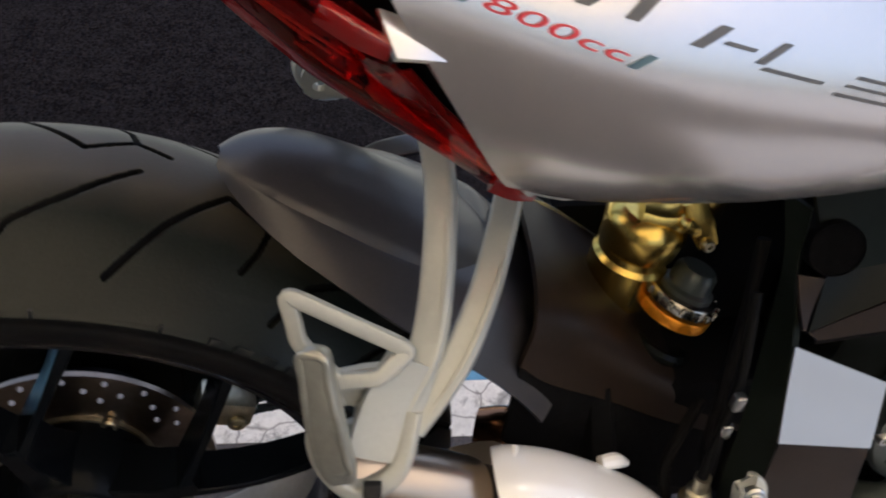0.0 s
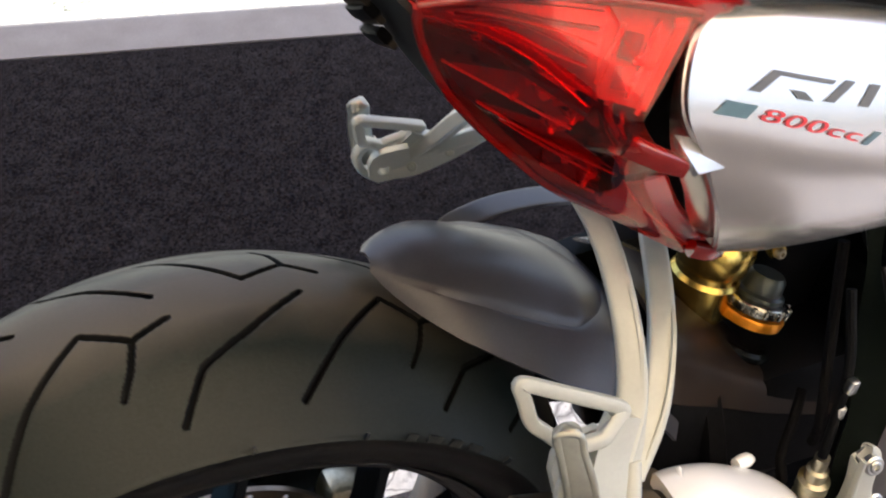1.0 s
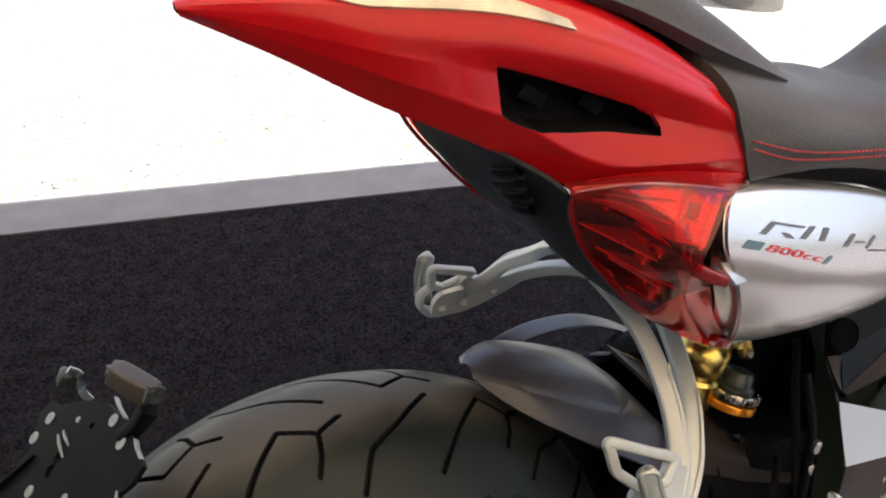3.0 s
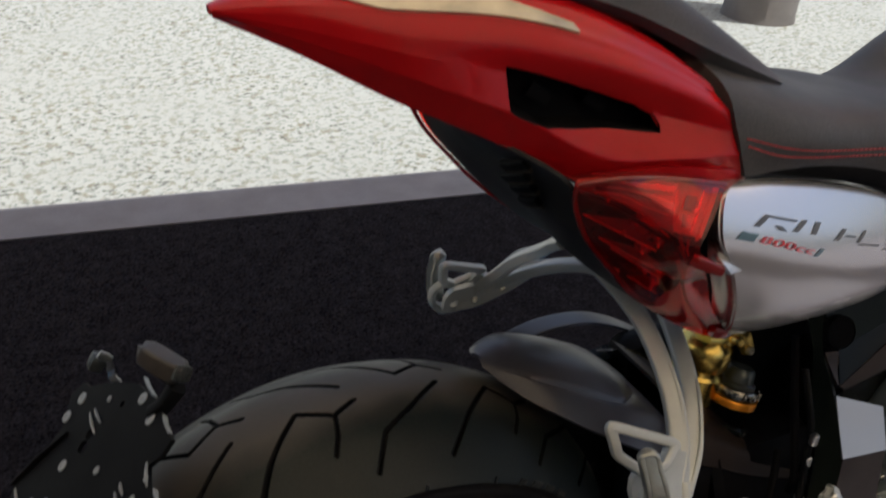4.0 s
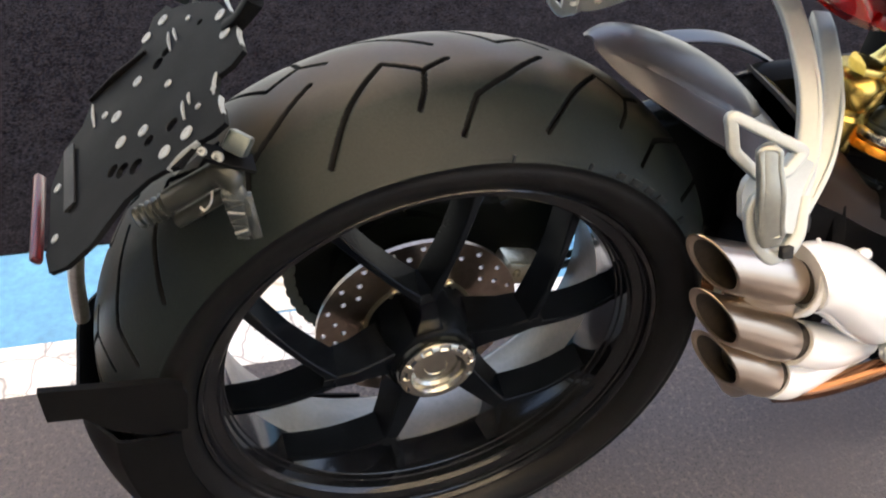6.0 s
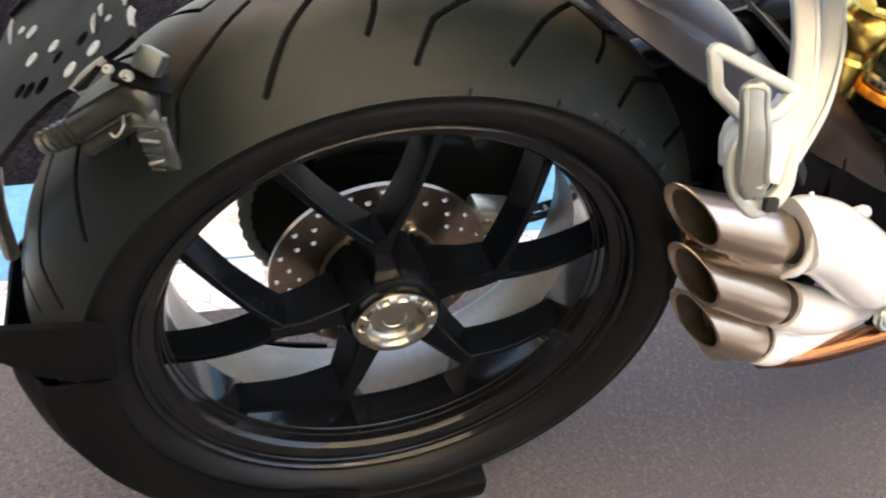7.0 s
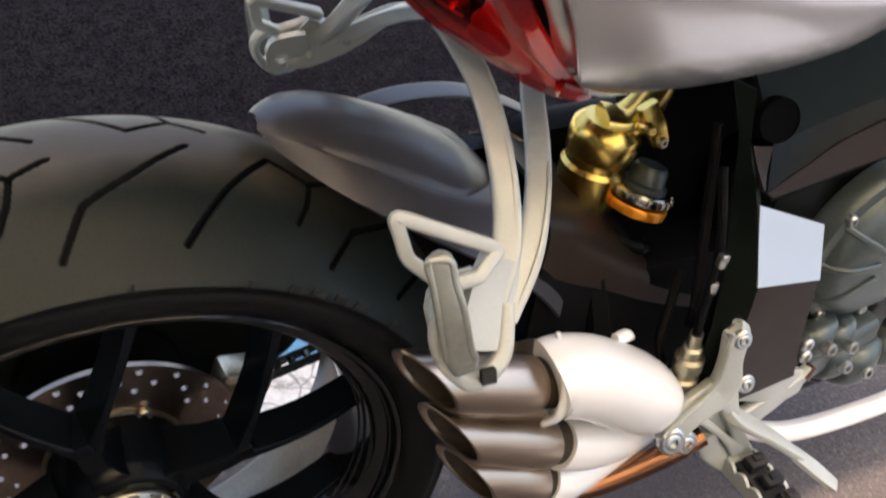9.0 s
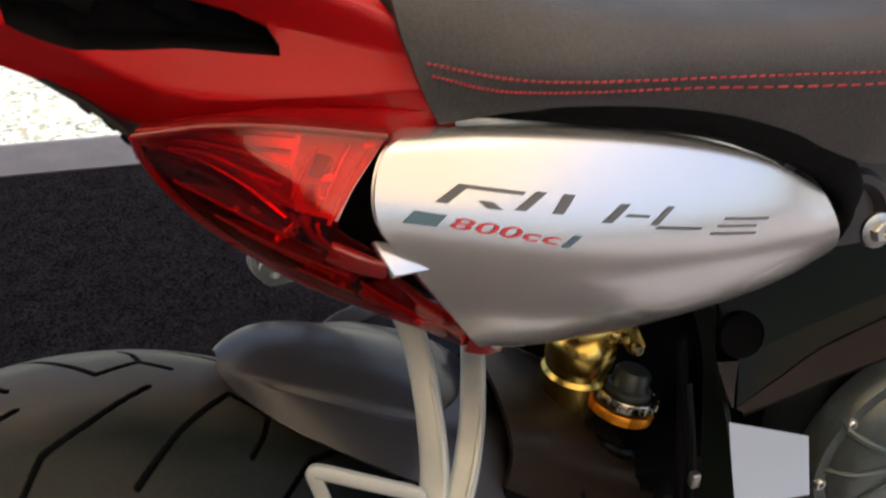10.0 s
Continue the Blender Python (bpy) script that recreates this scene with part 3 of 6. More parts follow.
revolve(bm, [(-0.0655, 0.0405), (-0.0735, 0.0405), (-0.0765, 0.0390), (-0.0775, 0.0365), (-0.0770, 0.0345), (-0.0795, 0.0330), (-0.0795, 0.0285), (-0.0765, 0.0265), (-0.0725, 0.0255), (-0.0700, 0.0225), (-0.0700, 0.0120), (-0.0690, 0.0112), (-0.0690, 0.0010), (-0.0655, 0.0010)], 80, True)
nut = part("wheel_nut", bm, CHROME, rim, "large scalloped machined wheel nut")
for k in range(12):
    a = 30.0 * k + 8
    bm = bmesh.new()
    blade(bm, [on_wheel(r, a, y) for r, y in ((0.0300, -0.0800), (0.0350, -0.0795), (0.0385, -0.0768))], [0.0042, 0.0046, 0.0050], [0.0052, 0.0056, 0.0060], [0.004, 0.004, 0.004], 0.0010)
    part("nut_lobe", bm, CHROME, nut)
bm = bmesh.new()
sweep(bm, [(0.168, -0.03, -0.105), (0.155, -0.045, -0.096), (0.146, -0.052, -0.09)], [0.004, 0.004, 0.003], n=6, seg=10)
part("valve_stem", bm, BOLT, rim)

# brake disc with drilled holes
bm = bmesh.new()
ring = [(0.1085 * math.cos(2 * math.pi * k / 72), 0.1085 * math.sin(2 * math.pi * k / 72)) for k in range(72)]
holes = [(r * math.cos(math.radians(a)), r * math.sin(math.radians(a)), 0.0034) for r, a0, n in ((0.101, 0, 20), (0.090, 9, 20), (0.080, 0, 10)) for a in np.arange(a0, 360, 360 / n)]
holes.append((0, 0, 0.056))
plate(bm, ring, 0.005, facing((0, 0, 0), (0, -1, 0)), holes)
disc = part("brake_disc", bm, STEEL, bike, "drilled steel brake disc")
bm = bmesh.new()
revolve(bm, [(-0.004, 0.060), (-0.008, 0.058), (-0.010, 0.046), (0.01, 0.040), (0.01, 0.060)], 64)
for k in range(6):
    a = 2 * math.pi * k / 6
    stud(bm, (0.056 * math.cos(a), -0.006, 0.056 * math.sin(a)), (0, -1, 0), 0.007, 0.006)
part("disc_carrier", bm, BRASS, disc, "brassy disc carrier with bolts")
bm = bmesh.new()
block(bm, (0.050, 0.030, 0.032), facing((0.118, 0.022, 0.030), (0.1, -1, 0), (0.3, 0, 0.9)), 0.006)
stud(bm, (0.128, 0.006, 0.022), (0, -1, 0), 0.008, 0.004)
stud(bm, (0.110, 0.006, 0.036), (0, -1, 0), 0.005, 0.004)
part("brake_caliper", bm, BRASS, bike, "bronze-coloured rear brake caliper")

# rear sprocket on the far side of the hub
bm = bmesh.new()
teeth = []
for k in range(43):
    for f, r in ((0.0, 0.116), (0.3, 0.1165), (0.42, 0.1235), (0.58, 0.1235), (0.7, 0.1165)):
        t = 2 * math.pi * (k + f) / 43
        teeth.append((r * math.cos(t), r * math.sin(t)))
plate(bm, teeth, 0.006, facing((0, 0.098, 0), (0, -1, 0)), [(0.0, 0.0, 0.03)])
part("sprocket", bm, GLOSS_BLACK, bike, "black toothed rear sprocket")

# chain, as a row of links in the upper and the lower run
for k in range(28):
    x = 0.01 + k * 0.0159
    z = -0.088 + 0.21 * x
    bm = bmesh.new()
    for dy in (-0.007, 0.007):
        sweep(bm, [(x - 0.006, 0.09 + dy, z - 0.001), (x, 0.09 + dy, z), (x + 0.012, 0.09 + dy, z + 0.0025), (x + 0.018, 0.09 + dy, z + 0.0035)], [(0.0014, 0.0035), (0.0014, 0.0068), (0.0014, 0.0068), (0.0014, 0.0035)], n=7, seg=8)
    sweep(bm, [(x, 0.080, z), (x, 0.100, z)], [0.0045, 0.0045], n=3, seg=8)
    part("chain_link", bm, CASTING, bike)

for k in range(26):
    a = 84 + 8.0 * k
    bm = bmesh.new()
    for dy in (-0.007, 0.007):
        line = [(0.1195 * math.cos(radians(a + d)), 0.095 + dy, 0.1195 * math.sin(radians(a + d))) for d in (-1.8, 1.0, 5.0, 8.0)]
        sweep(bm, line, [(0.0014, 0.0035), (0.0014, 0.0068), (0.0014, 0.0068), (0.0014, 0.0035)], up=(math.cos(radians(a)), 0, math.sin(radians(a))), n=7, seg=8)
    part("chain_link", bm, CASTING, bike)

# swingarm, behind the wheel on its left, and its cross tube
bm = bmesh.new()
sweep(bm, [(-0.055, 0.100, 0.030), (0.0, 0.105, 0.020), (0.08, 0.108, 0.008), (0.145, 0.110, 0.015), (0.195, 0.110, 0.068), (0.26, 0.108, 0.090), (0.40, 0.092, 0.082), (0.56, 0.07, 0.10)], [(0.018, 0.040), (0.020, 0.075), (0.022, 0.078), (0.024, 0.066), (0.024, 0.042), (0.026, 0.060), (0.03, 0.108), (0.03, 0.05)], n=40, seg=16, square=4)
revolve(bm, [(0, 0.075), (0.03, 0.075), (0.03, 0.02), (0, 0.02)], 48, True, (0, 0.075, 0))
part("swingarm", bm, GLOSS_BLACK, bike, "black single-sided swingarm")
# upper face in brown, the light on it put into the paint
bm = bmesh.new()
loft(bm, [
    [(0.334, -0.100, 0.198), (0.36, -0.096, 0.172), (0.41, -0.090, 0.142), (0.48, -0.086, 0.100), (0.59, -0.084, 0.050)],
    [(0.346, -0.082, 0.224), (0.378, -0.078, 0.204), (0.420, -0.073, 0.172), (0.490, -0.070, 0.126), (0.60, -0.07, 0.070)],
    [(0.354, -0.030, 0.234), (0.388, -0.03, 0.212), (0.430, -0.03, 0.180), (0.490, -0.03, 0.132), (0.60, -0.03, 0.075)],
    [(0.360, 0.06, 0.234), (0.395, 0.06, 0.208), (0.435, 0.06, 0.178), (0.490, 0.06, 0.132), (0.60, 0.06, 0.075)]], 30, 30, 0.004)
part("swingarm_cover", bm, BROWN_SHEEN, bike, "cover over the swingarm, its lit brown tone painted in")
# lower flank in black, where the swingarm falls into shade
bm = bmesh.new()
loft(bm, [
    [(0.330, -0.104, 0.120), (0.37, -0.102, 0.080), (0.43, -0.098, 0.045), (0.50, -0.094, 0.020), (0.60, -0.09, 0.00)],
    [(0.3325, -0.101, 0.159), (0.365, -0.098, 0.126), (0.42, -0.093, 0.094), (0.49, -0.089, 0.060), (0.595, -0.086, 0.025)],
    [(0.334, -0.0985, 0.196), (0.36, -0.0945, 0.170), (0.41, -0.0885, 0.140), (0.48, -0.0845, 0.098), (0.59, -0.0825, 0.048)]], 12, 30, 0.004)
part("swingarm_side", bm, SLOT_BLACK, bike, "flank of the swingarm, its shade painted matt black")

bm = bmesh.new()
sweep(bm, [(0.405, 0.0, 0.150), (0.412, 0.0, 0.10), (0.425, 0.0, 0.03), (0.44, 0.0, -0.06)], [(0.088, 0.016), (0.104, 0.018), (0.110, 0.022), (0.09, 0.022)], up=(1, 0, 0.2), n=14, seg=16, square=4)
part("swingarm_bridge", bm, SLOT_BLACK, bike, "black swingarm cross piece ahead of the tyre")

bm = bmesh.new()
sweep(bm, [(0.412, 0.095, 0.00), (0.416, 0.092, -0.035), (0.420, 0.088, -0.068)], [(0.024, 0.020), (0.024, 0.019), (0.020, 0.014)], up=(1, 0, 0), n=12, seg=16, square=4)
part("swingarm_lug", bm, PLASTIC, bike, "black lug under the swingarm")

# rear hugger: tapered shell over the tyre with a raised teardrop along its middle
HUG_AT = (22, 28, 35, 38, 42, 45, 49, 52, 56, 59, 62, 64, 65.2, 65.9)
HUG = {
    "edge": (0.106, 0.106, 0.107, 0.107, 0.102, 0.095, 0.083, 0.075, 0.065, 0.052, 0.038, 0.027, 0.018, 0.006),
    "edge_r": (0.382, 0.373, 0.362, 0.358, 0.350, 0.344, 0.337, 0.334, 0.332, 0.331, 0.332, 0.334, 0.336, 0.337),
    "fold": (0.066, 0.064, 0.062, 0.061, 0.058, 0.055, 0.052, 0.049, 0.045, 0.040, 0.031, 0.022, 0.014, 0.004),
    "fold_r": (0.410, 0.405, 0.395, 0.388, 0.377, 0.368, 0.3605, 0.357, 0.3535, 0.351, 0.347, 0.343, 0.340, 0.338),
    "swell": (0.004, 0.006, 0.009, 0.010, 0.014, 0.018, 0.0195, 0.018, 0.0145, 0.011, 0.008, 0.005, 0.003, 0.001),
}
turn = np.concatenate([np.linspace(22, 62, 54), np.linspace(62, 65.9, 13)[1:]])
row_of = {}
for key, values in HUG.items():
    fine = np.interp(np.linspace(20, 68, 400), HUG_AT, values)
    wide = np.convolve(np.pad(fine, 12, mode="edge"), np.hanning(25) / np.hanning(25).sum(), "valid")
    row_of[key] = np.interp(turn, np.linspace(20, 68, 400), wide)
across = np.concatenate([np.linspace(1, 0, 15)[:-1], np.linspace(1, 0, 22)])
grid = []
for k, t in enumerate(turn):
    w, rl, yr, rr, h = (row_of[key][k] for key in ("edge", "edge_r", "fold", "fold_r", "swell"))
    shrink = math.sqrt(min(max((t - 35.0) / 7.0, 0.0), 1.0))
    yd = max(yr * shrink, 0.0005)
    step = 0.0030 * min(max((66 - t) / 8, 0), 1) * shrink
    half = []
    for j, q in enumerate(across):
        y = yd + (w - yd) * q if j < 14 else yd * q
        if y >= yr:
            r = rl + (rr - step - rl) * (1 - ((y - yr) / max(w - yr, 0.001)) ** 1.3)
        else:
            r = rr - step + 0.45 * h * (1 - (y / yr) ** 2)
        if j >= 14:
            lift = 1 - q**2.2
            r = max(r, rr - step + (step + 0.0) * min(1, (1 - q) / 0.05) + h * lift * shrink + 0.45 * h * (1 - shrink) * (1 - (y / yr) ** 2))
        half.append((y, r))
    line = [(-y, r) for y, r in half] + half[-2::-1]
    a = radians(t)
    grid.append([(r * math.cos(a), y, r * math.sin(a)) for y, r in line])
bm = bmesh.new()
shell(bm, np.array(grid), -0.003)
part("hugger", bm, HUGGER, bike, "dark grey satin plastic rear hugger", 50)
bm = bmesh.new()
sweep(bm, [(0.235, 0.115, 0.215), (0.257, 0.115, 0.229), (0.300, 0.115, 0.2375), (0.354, 0.115, 0.2335), (0.397, 0.115, 0.2185), (0.440, 0.115, 0.195), (0.495, 0.115, 0.158)], [(0.014, 0.0022)] * 7, n=40, seg=14, square=6)
part("chain_guard_loop", bm, HUGGER, bike, "thin grey chain guard loop")
bm = bmesh.new()
loft(bm, [[(0.35, 0.045, 0.235), (0.39, 0.055, 0.215), (0.44, 0.06, 0.175)], [(0.36, 0.085, 0.205), (0.40, 0.09, 0.19), (0.45, 0.09, 0.15)]], 10, 14, 0.003)
part("chain_guard", bm, SILVER_PAINT, bike, "small silver guard plate")


# passenger peg hangers, right and left
def hanger(side):
    def s(*pts):
        return [(x, y * side, z) for x, y, z in pts]

    face = (-0.42, -0.72 * side, 0.55)
    arms = [bmesh.new(), bmesh.new()]
    bm = arms[0]
    sweep(bm, s((0.247, -0.030, 0.402), (0.259, -0.060, 0.382), (0.266, -0.090, 0.358), (0.262, -0.131, 0.326), (0.254, -0.160, 0.292), (0.238, -0.178, 0.266)), [(0.0080, 0.0055), (0.0082, 0.0060), (0.0085, 0.0065), (0.0088, 0.0065), (0.0095, 0.0065), (0.0100, 0.0060)], up=face, n=32, seg=24, square=6)
    bm = arms[1]
    sweep(bm, s((0.332, -0.040, 0.338), (0.316, -0.070, 0.338), (0.302, -0.106, 0.323), (0.289, -0.135, 0.304), (0.270, -0.163, 0.280), (0.243, -0.185, 0.255)), [(0.0080, 0.0055), (0.0082, 0.0060), (0.0085, 0.0065), (0.0088, 0.0065), (0.0095, 0.0065), (0.0100, 0.0060)], up=face, n=32, seg=24, square=6)
    # raised outer flange along each arm
    for bm, line in zip(arms, (((0.2705, -0.090, 0.3595), (0.2685, -0.129, 0.3310), (0.2615, -0.157, 0.2975), (0.249, -0.176, 0.271)), ((0.3095, -0.104, 0.3262), (0.2975, -0.133, 0.3090), (0.2785, -0.162, 0.2850), (0.255, -0.183, 0.261)))):
        sweep(bm, s(*line), [(0.0005, 0.0040), (0.0018, 0.0080), (0.0018, 0.0080), (0.0012, 0.0060)], up=face, n=24, seg=12, square=5)
    # bracket web, clevis and its inner cheek
    bm = bmesh.new()
    loft(bm, [s((0.232, -0.164, 0.296), (0.245, -0.165, 0.290), (0.256, -0.166, 0.283))[::side], s((0.222, -0.171, 0.281), (0.238, -0.173, 0.275), (0.252, -0.175, 0.269))[::side], s((0.213, -0.182, 0.262), (0.228, -0.184, 0.258), (0.242, -0.186, 0.254))[::side], s((0.208, -0.192, 0.247), (0.222, -0.194, 0.243), (0.236, -0.196, 0.240))[::side]], 16, 10, 0.008)
    cheek = [(-0.015, 0.010), (-0.013, -0.009), (-0.005, -0.017), (0.010, -0.016), (0.017, -0.004), (0.023, 0.012), (0.020, 0.028), (0.010, 0.028), (-0.006, 0.026), (-0.012, 0.020)]
    plate(bm, [(x * side, y) for x, y in cheek], 0.006, facing(s((0.209, -0.172, 0.257))[0], (0.05, -0.93 * side, 0.35)), [(0.0, 0.0, 0.0062)])
    ring = ((0.206, -0.184, 0.282), (0.195, -0.188, 0.276), (0.190, -0.194, 0.263), (0.195, -0.201, 0.246), (0.206, -0.206, 0.234), (0.214, -0.2075, 0.2295), (0.224, -0.205, 0.231))
    sweep(bm, s(*ring), [(0.0034, 0.0048), (0.0036, 0.005), (0.0036, 0.005), (0.004, 0.005), (0.0052, 0.0055), (0.0060, 0.006), (0.0055, 0.0055)], up=(-0.3, -0.8 * side, 0.4), n=30, seg=20, square=3.5)
    sweep(bm, s((0.2455, -0.183, 0.266), (0.2420, -0.192, 0.253), (0.2375, -0.200, 0.242), (0.230, -0.2045, 0.2345), (0.222, -0.206, 0.230)), [(0.005, 0.0055), (0.0055, 0.006), (0.006, 0.006), (0.0065, 0.006), (0.0065, 0.006)], up=(-0.3, -0.8 * side, 0.4), n=20, seg=20, square=3.5)
    ob = part("peg_hanger", bm, SILVER_CAST, bike, "cast silver passenger peg hanger with two arms")
    for bm in arms:
        part("hanger_arm", bm, SILVER_CAST, ob)
    # heel loop, straight between its corners
    bm = bmesh.new()
    corners = ((0.179, -0.150, 0.3275), (0.1845, -0.160, 0.301), (0.205, -0.174, 0.284), (0.226, -0.176, 0.287), (0.243, -0.168, 0.299), (0.179, -0.150, 0.3275))
    line = [tuple(p + (q - p) * f for p, q in zip(a, b)) for a, b in zip(corners, corners[1:]) for f in (0.09, 0.36, 0.64, 0.91)]
    line += line[:2]
    sweep(bm, s(*line), [(0.0046, 0.0040)] * len(line), up=(-0.2, -0.8 * side, 0.5), n=88, seg=18, square=4.5)
    part("heel_loop", bm, SILVER_CAST, ob)
    bm = bmesh.new()
    spine = [((0.1912, -0.1825, 0.3235), 0.0020), ((0.1915, -0.1840, 0.3215), 0.0060), ((0.192, -0.186, 0.318), 0.0084), ((0.1935, -0.191, 0.307), 0.0088), ((0.196, -0.199, 0.290), 0.0098), ((0.200, -0.2055, 0.265), 0.0100), ((0.203, -0.208, 0.254), 0.0094), ((0.205, -0.2085, 0.248), 0.0080)]
    across, out = Vector((0.93, -0.33, 0.10)), Vector((-0.33, -0.65, 0.62))
    sweep(bm, s(*[c for c, w in spine]), [(w, min(w, 0.0062)) for c, w in spine], up=(out.x, out.y * side, out.z), n=30, seg=20, square=4)
    border = [Vector(c) - across * (w - 0.0022) + out * 0.0052 for c, w in spine[2:-1]] + [Vector(c) + across * (w - 0.0022) + out * 0.0052 for c, w in spine[-2:1:-1]]
    border += border[:2]
    sweep(bm, s(*border), [(0.0024, 0.0022)] * len(border), up=(out.x, out.y * side, out.z), n=64, seg=10)
    part("folded_peg", bm, PEG_ALLOY, ob, "folded silver passenger foot peg")
    bm = bmesh.new()
    block(bm, (0.010, 0.010, 0.006), facing(s((0.2205, -0.2135, 0.2385))[0], (-0.1, -1 * side, 0.5)), 0.001)
    part("rubber_stop", bm, RUBBER_PAD, ob, "small black rubber stop")
    bm = bmesh.new()
    sweep(bm, s((0.214, -0.176, 0.256), (0.2344, -0.1730, 0.2560), (0.2660, -0.1620, 0.2715), (0.290, -0.138, 0.298)), [(0.0040, 0.0100), (0.0040, 0.0100), (0.0040, 0.0085), (0.0030, 0.0040)], up=(0.5, 0.1 * side, -0.8), n=16, seg=16, square=4)
    web = part("bracket_web", bm, SILVER_CAST, ob)
    for x, y, z in ((0.2344, -0.1690, 0.2580), (0.2660, -0.1590, 0.2735)):
        bm = bmesh.new()
        stud(bm, (x, y * side, z), (-0.4, 0.65 * side, 0.45), 0.0045, 0.003)
        stud(bm, (x - 0.0010, (y + 0.0016) * side, z + 0.0011), (-0.4, 0.65 * side, 0.45), 0.0028, 0.003, 6)
        part("mounting_bolt", bm, PEG_ALLOY, web, "small bolt on the inner side of the bracket")
    return ob


for side in (1, -1):
    hanger(side)


# ---- tail ----
def side_points(rows, side):
    return [[(x, y * side, z) for x, y, z in r] for r in rows]


# across: centre line, inlay edge, shoulder, upper side, recess, crease, lower edge
TAIL = [
    [(-0.097, 0, 0.662), (-0.096, -0.003, 0.662), (-0.096, -0.006, 0.661), (-0.095, -0.008, 0.660), (-0.095, -0.008, 0.659), (-0.095, -0.007, 0.658), (-0.094, -0.004, 0.656)],
    [(-0.050, 0, 0.678), (-0.048, -0.022, 0.676), (-0.045, -0.042, 0.668), (-0.043, -0.048, 0.661), (-0.043, -0.050, 0.653), (-0.042, -0.050, 0.645), (-0.045, -0.044, 0.636)],
    [(0.010, 0, 0.686), (0.010, -0.040, 0.683), (0.012, -0.074, 0.668), (0.012, -0.084, 0.656), (0.012, -0.088, 0.643), (0.010, -0.086, 0.628), (0.006, -0.074, 0.610)],
    [(0.075, 0, 0.690), (0.078, -0.060, 0.682), (0.080, -0.096, 0.664), (0.080, -0.106, 0.648), (0.082, -0.104, 0.628), (0.084, -0.112, 0.600), (0.076, -0.098, 0.578)],
    [(0.140, 0, 0.680), (0.142, -0.080, 0.668), (0.145, -0.114, 0.648), (0.146, -0.124, 0.632), (0.146, -0.116, 0.608), (0.142, -0.132, 0.570), (0.132, -0.116, 0.548)],
    [(0.200, 0, 0.660), (0.200, -0.100, 0.642), (0.203, -0.128, 0.624), (0.205, -0.138, 0.612), (0.202, -0.132, 0.592), (0.199, -0.148, 0.566), (0.200, -0.138, 0.550)],
    [(0.236, 0, 0.640), (0.236, -0.116, 0.618), (0.240, -0.140, 0.604), (0.246, -0.148, 0.595), (0.252, -0.152, 0.580), (0.258, -0.158, 0.565), (0.263, -0.157, 0.549)],
]
SHARP = (2, 4, 5)
KNOTS = [0.0]
for k in range(1, 6):
    KNOTS += [k - 0.17, k, k + 0.17] if k in SHARP else [float(k)]
KNOTS.append(6.0)


def crisp(row):
    """Adds points close to the creases, so that the skin folds there instead of bending."""
    out = []
    for q in KNOTS:
        k = min(int(q), 5)
        f = q - k
        out.append(tuple(a + (b - a) * f for a, b in zip(row[k], row[k + 1])))
    return out


NU, NV = 121, 145
gp = grid_points([crisp(r) for r in TAIL], NU, NV)


def tail_at(u, v):
    """Point and outward normal of the right flank; u from tip to front, v from centre line to lower edge."""
    x, y = u * (NU - 1), np.interp(v * 6, KNOTS, np.arange(len(KNOTS))) / (len(KNOTS) - 1) * (NV - 1)
    a, b = int(min(x, NU - 2)), int(min(y, NV - 2))
    fa, fb = x - a, y - b
    p = (gp[a, b] * (1 - fa) + gp[a + 1, b] * fa) * (1 - fb) + (gp[a, b + 1] * (1 - fa) + gp[a + 1, b + 1] * fa) * fb
    n = np.cross(gp[a + 1, b] - gp[a, b], gp[a, b + 1] - gp[a, b])
    return p, n / -(np.linalg.norm(n) + 1e-9)


SLOT_U = np.linspace(0.484, 0.806, 24)


def slot_edges(u):
    """Upper and lower line of the air slot, which runs to a point at its front end."""
    u = min(max(u, 0.484), 0.806)
    start = 1 - max(0, (0.503 - u) / 0.019) ** 2
    top = float(np.interp(u, (0.484, 0.60, 0.70, 0.75, 0.78, 0.797, 0.806), (0.612, 0.618, 0.628, 0.638, 0.652, 0.674, 0.708)))
    low = float(np.mean([np.interp(u + d, (0.484, 0.51, 0.56, 0.61, 0.68, 0.806), (0.840, 0.850, 0.815, 0.775, 0.745, 0.738)) for d in np.linspace(-0.03, 0.03, 9)]))
    mid = top * 0.25 + low * 0.75
    return top, mid + (low - mid) * (0.7 + 0.3 * start)


us = np.concatenate([np.linspace(0, 0.484, 34)[:-1], SLOT_U, np.linspace(0.806, 1, 16)[1:]])
KA, KB, KC = 34, 14, 16
bm = bmesh.new()
for sheet in (0.0, 0.003):
    for side in (1, -1):
        net = []
        for u in us:
            top, low = slot_edges(u)
            vs = np.concatenate([np.linspace(0, top, KA + 1), np.linspace(top, low, KB + 1)[1:], np.linspace(low, 1, KC + 1)[1:]])
            line = []
            for v in vs:
                p, n = tail_at(u, v)
                p = p + sheet * np.array((0, 0.8 * min(1, -p[1] / 0.02), -0.6))
                line.append(bm.verts.new((p[0], p[1] * side, p[2])))
            net.append(line)
        for i in range(len(us) - 1):
            for j in range(KA + KB + KC):
                if 33 <= i < 33 + 23 and KA <= j < KA + KB:
                    continue
                bm.faces.new((net[i][j], net[i + 1][j], net[i + 1][j + 1], net[i][j + 1]))
bmesh.ops.remove_doubles(bm, verts=bm.verts[:], dist=0.00005)
tail = part("tail_fairing", bm, RED_PAINT, bike, "gloss red tail fairing with sharp creases", 36)


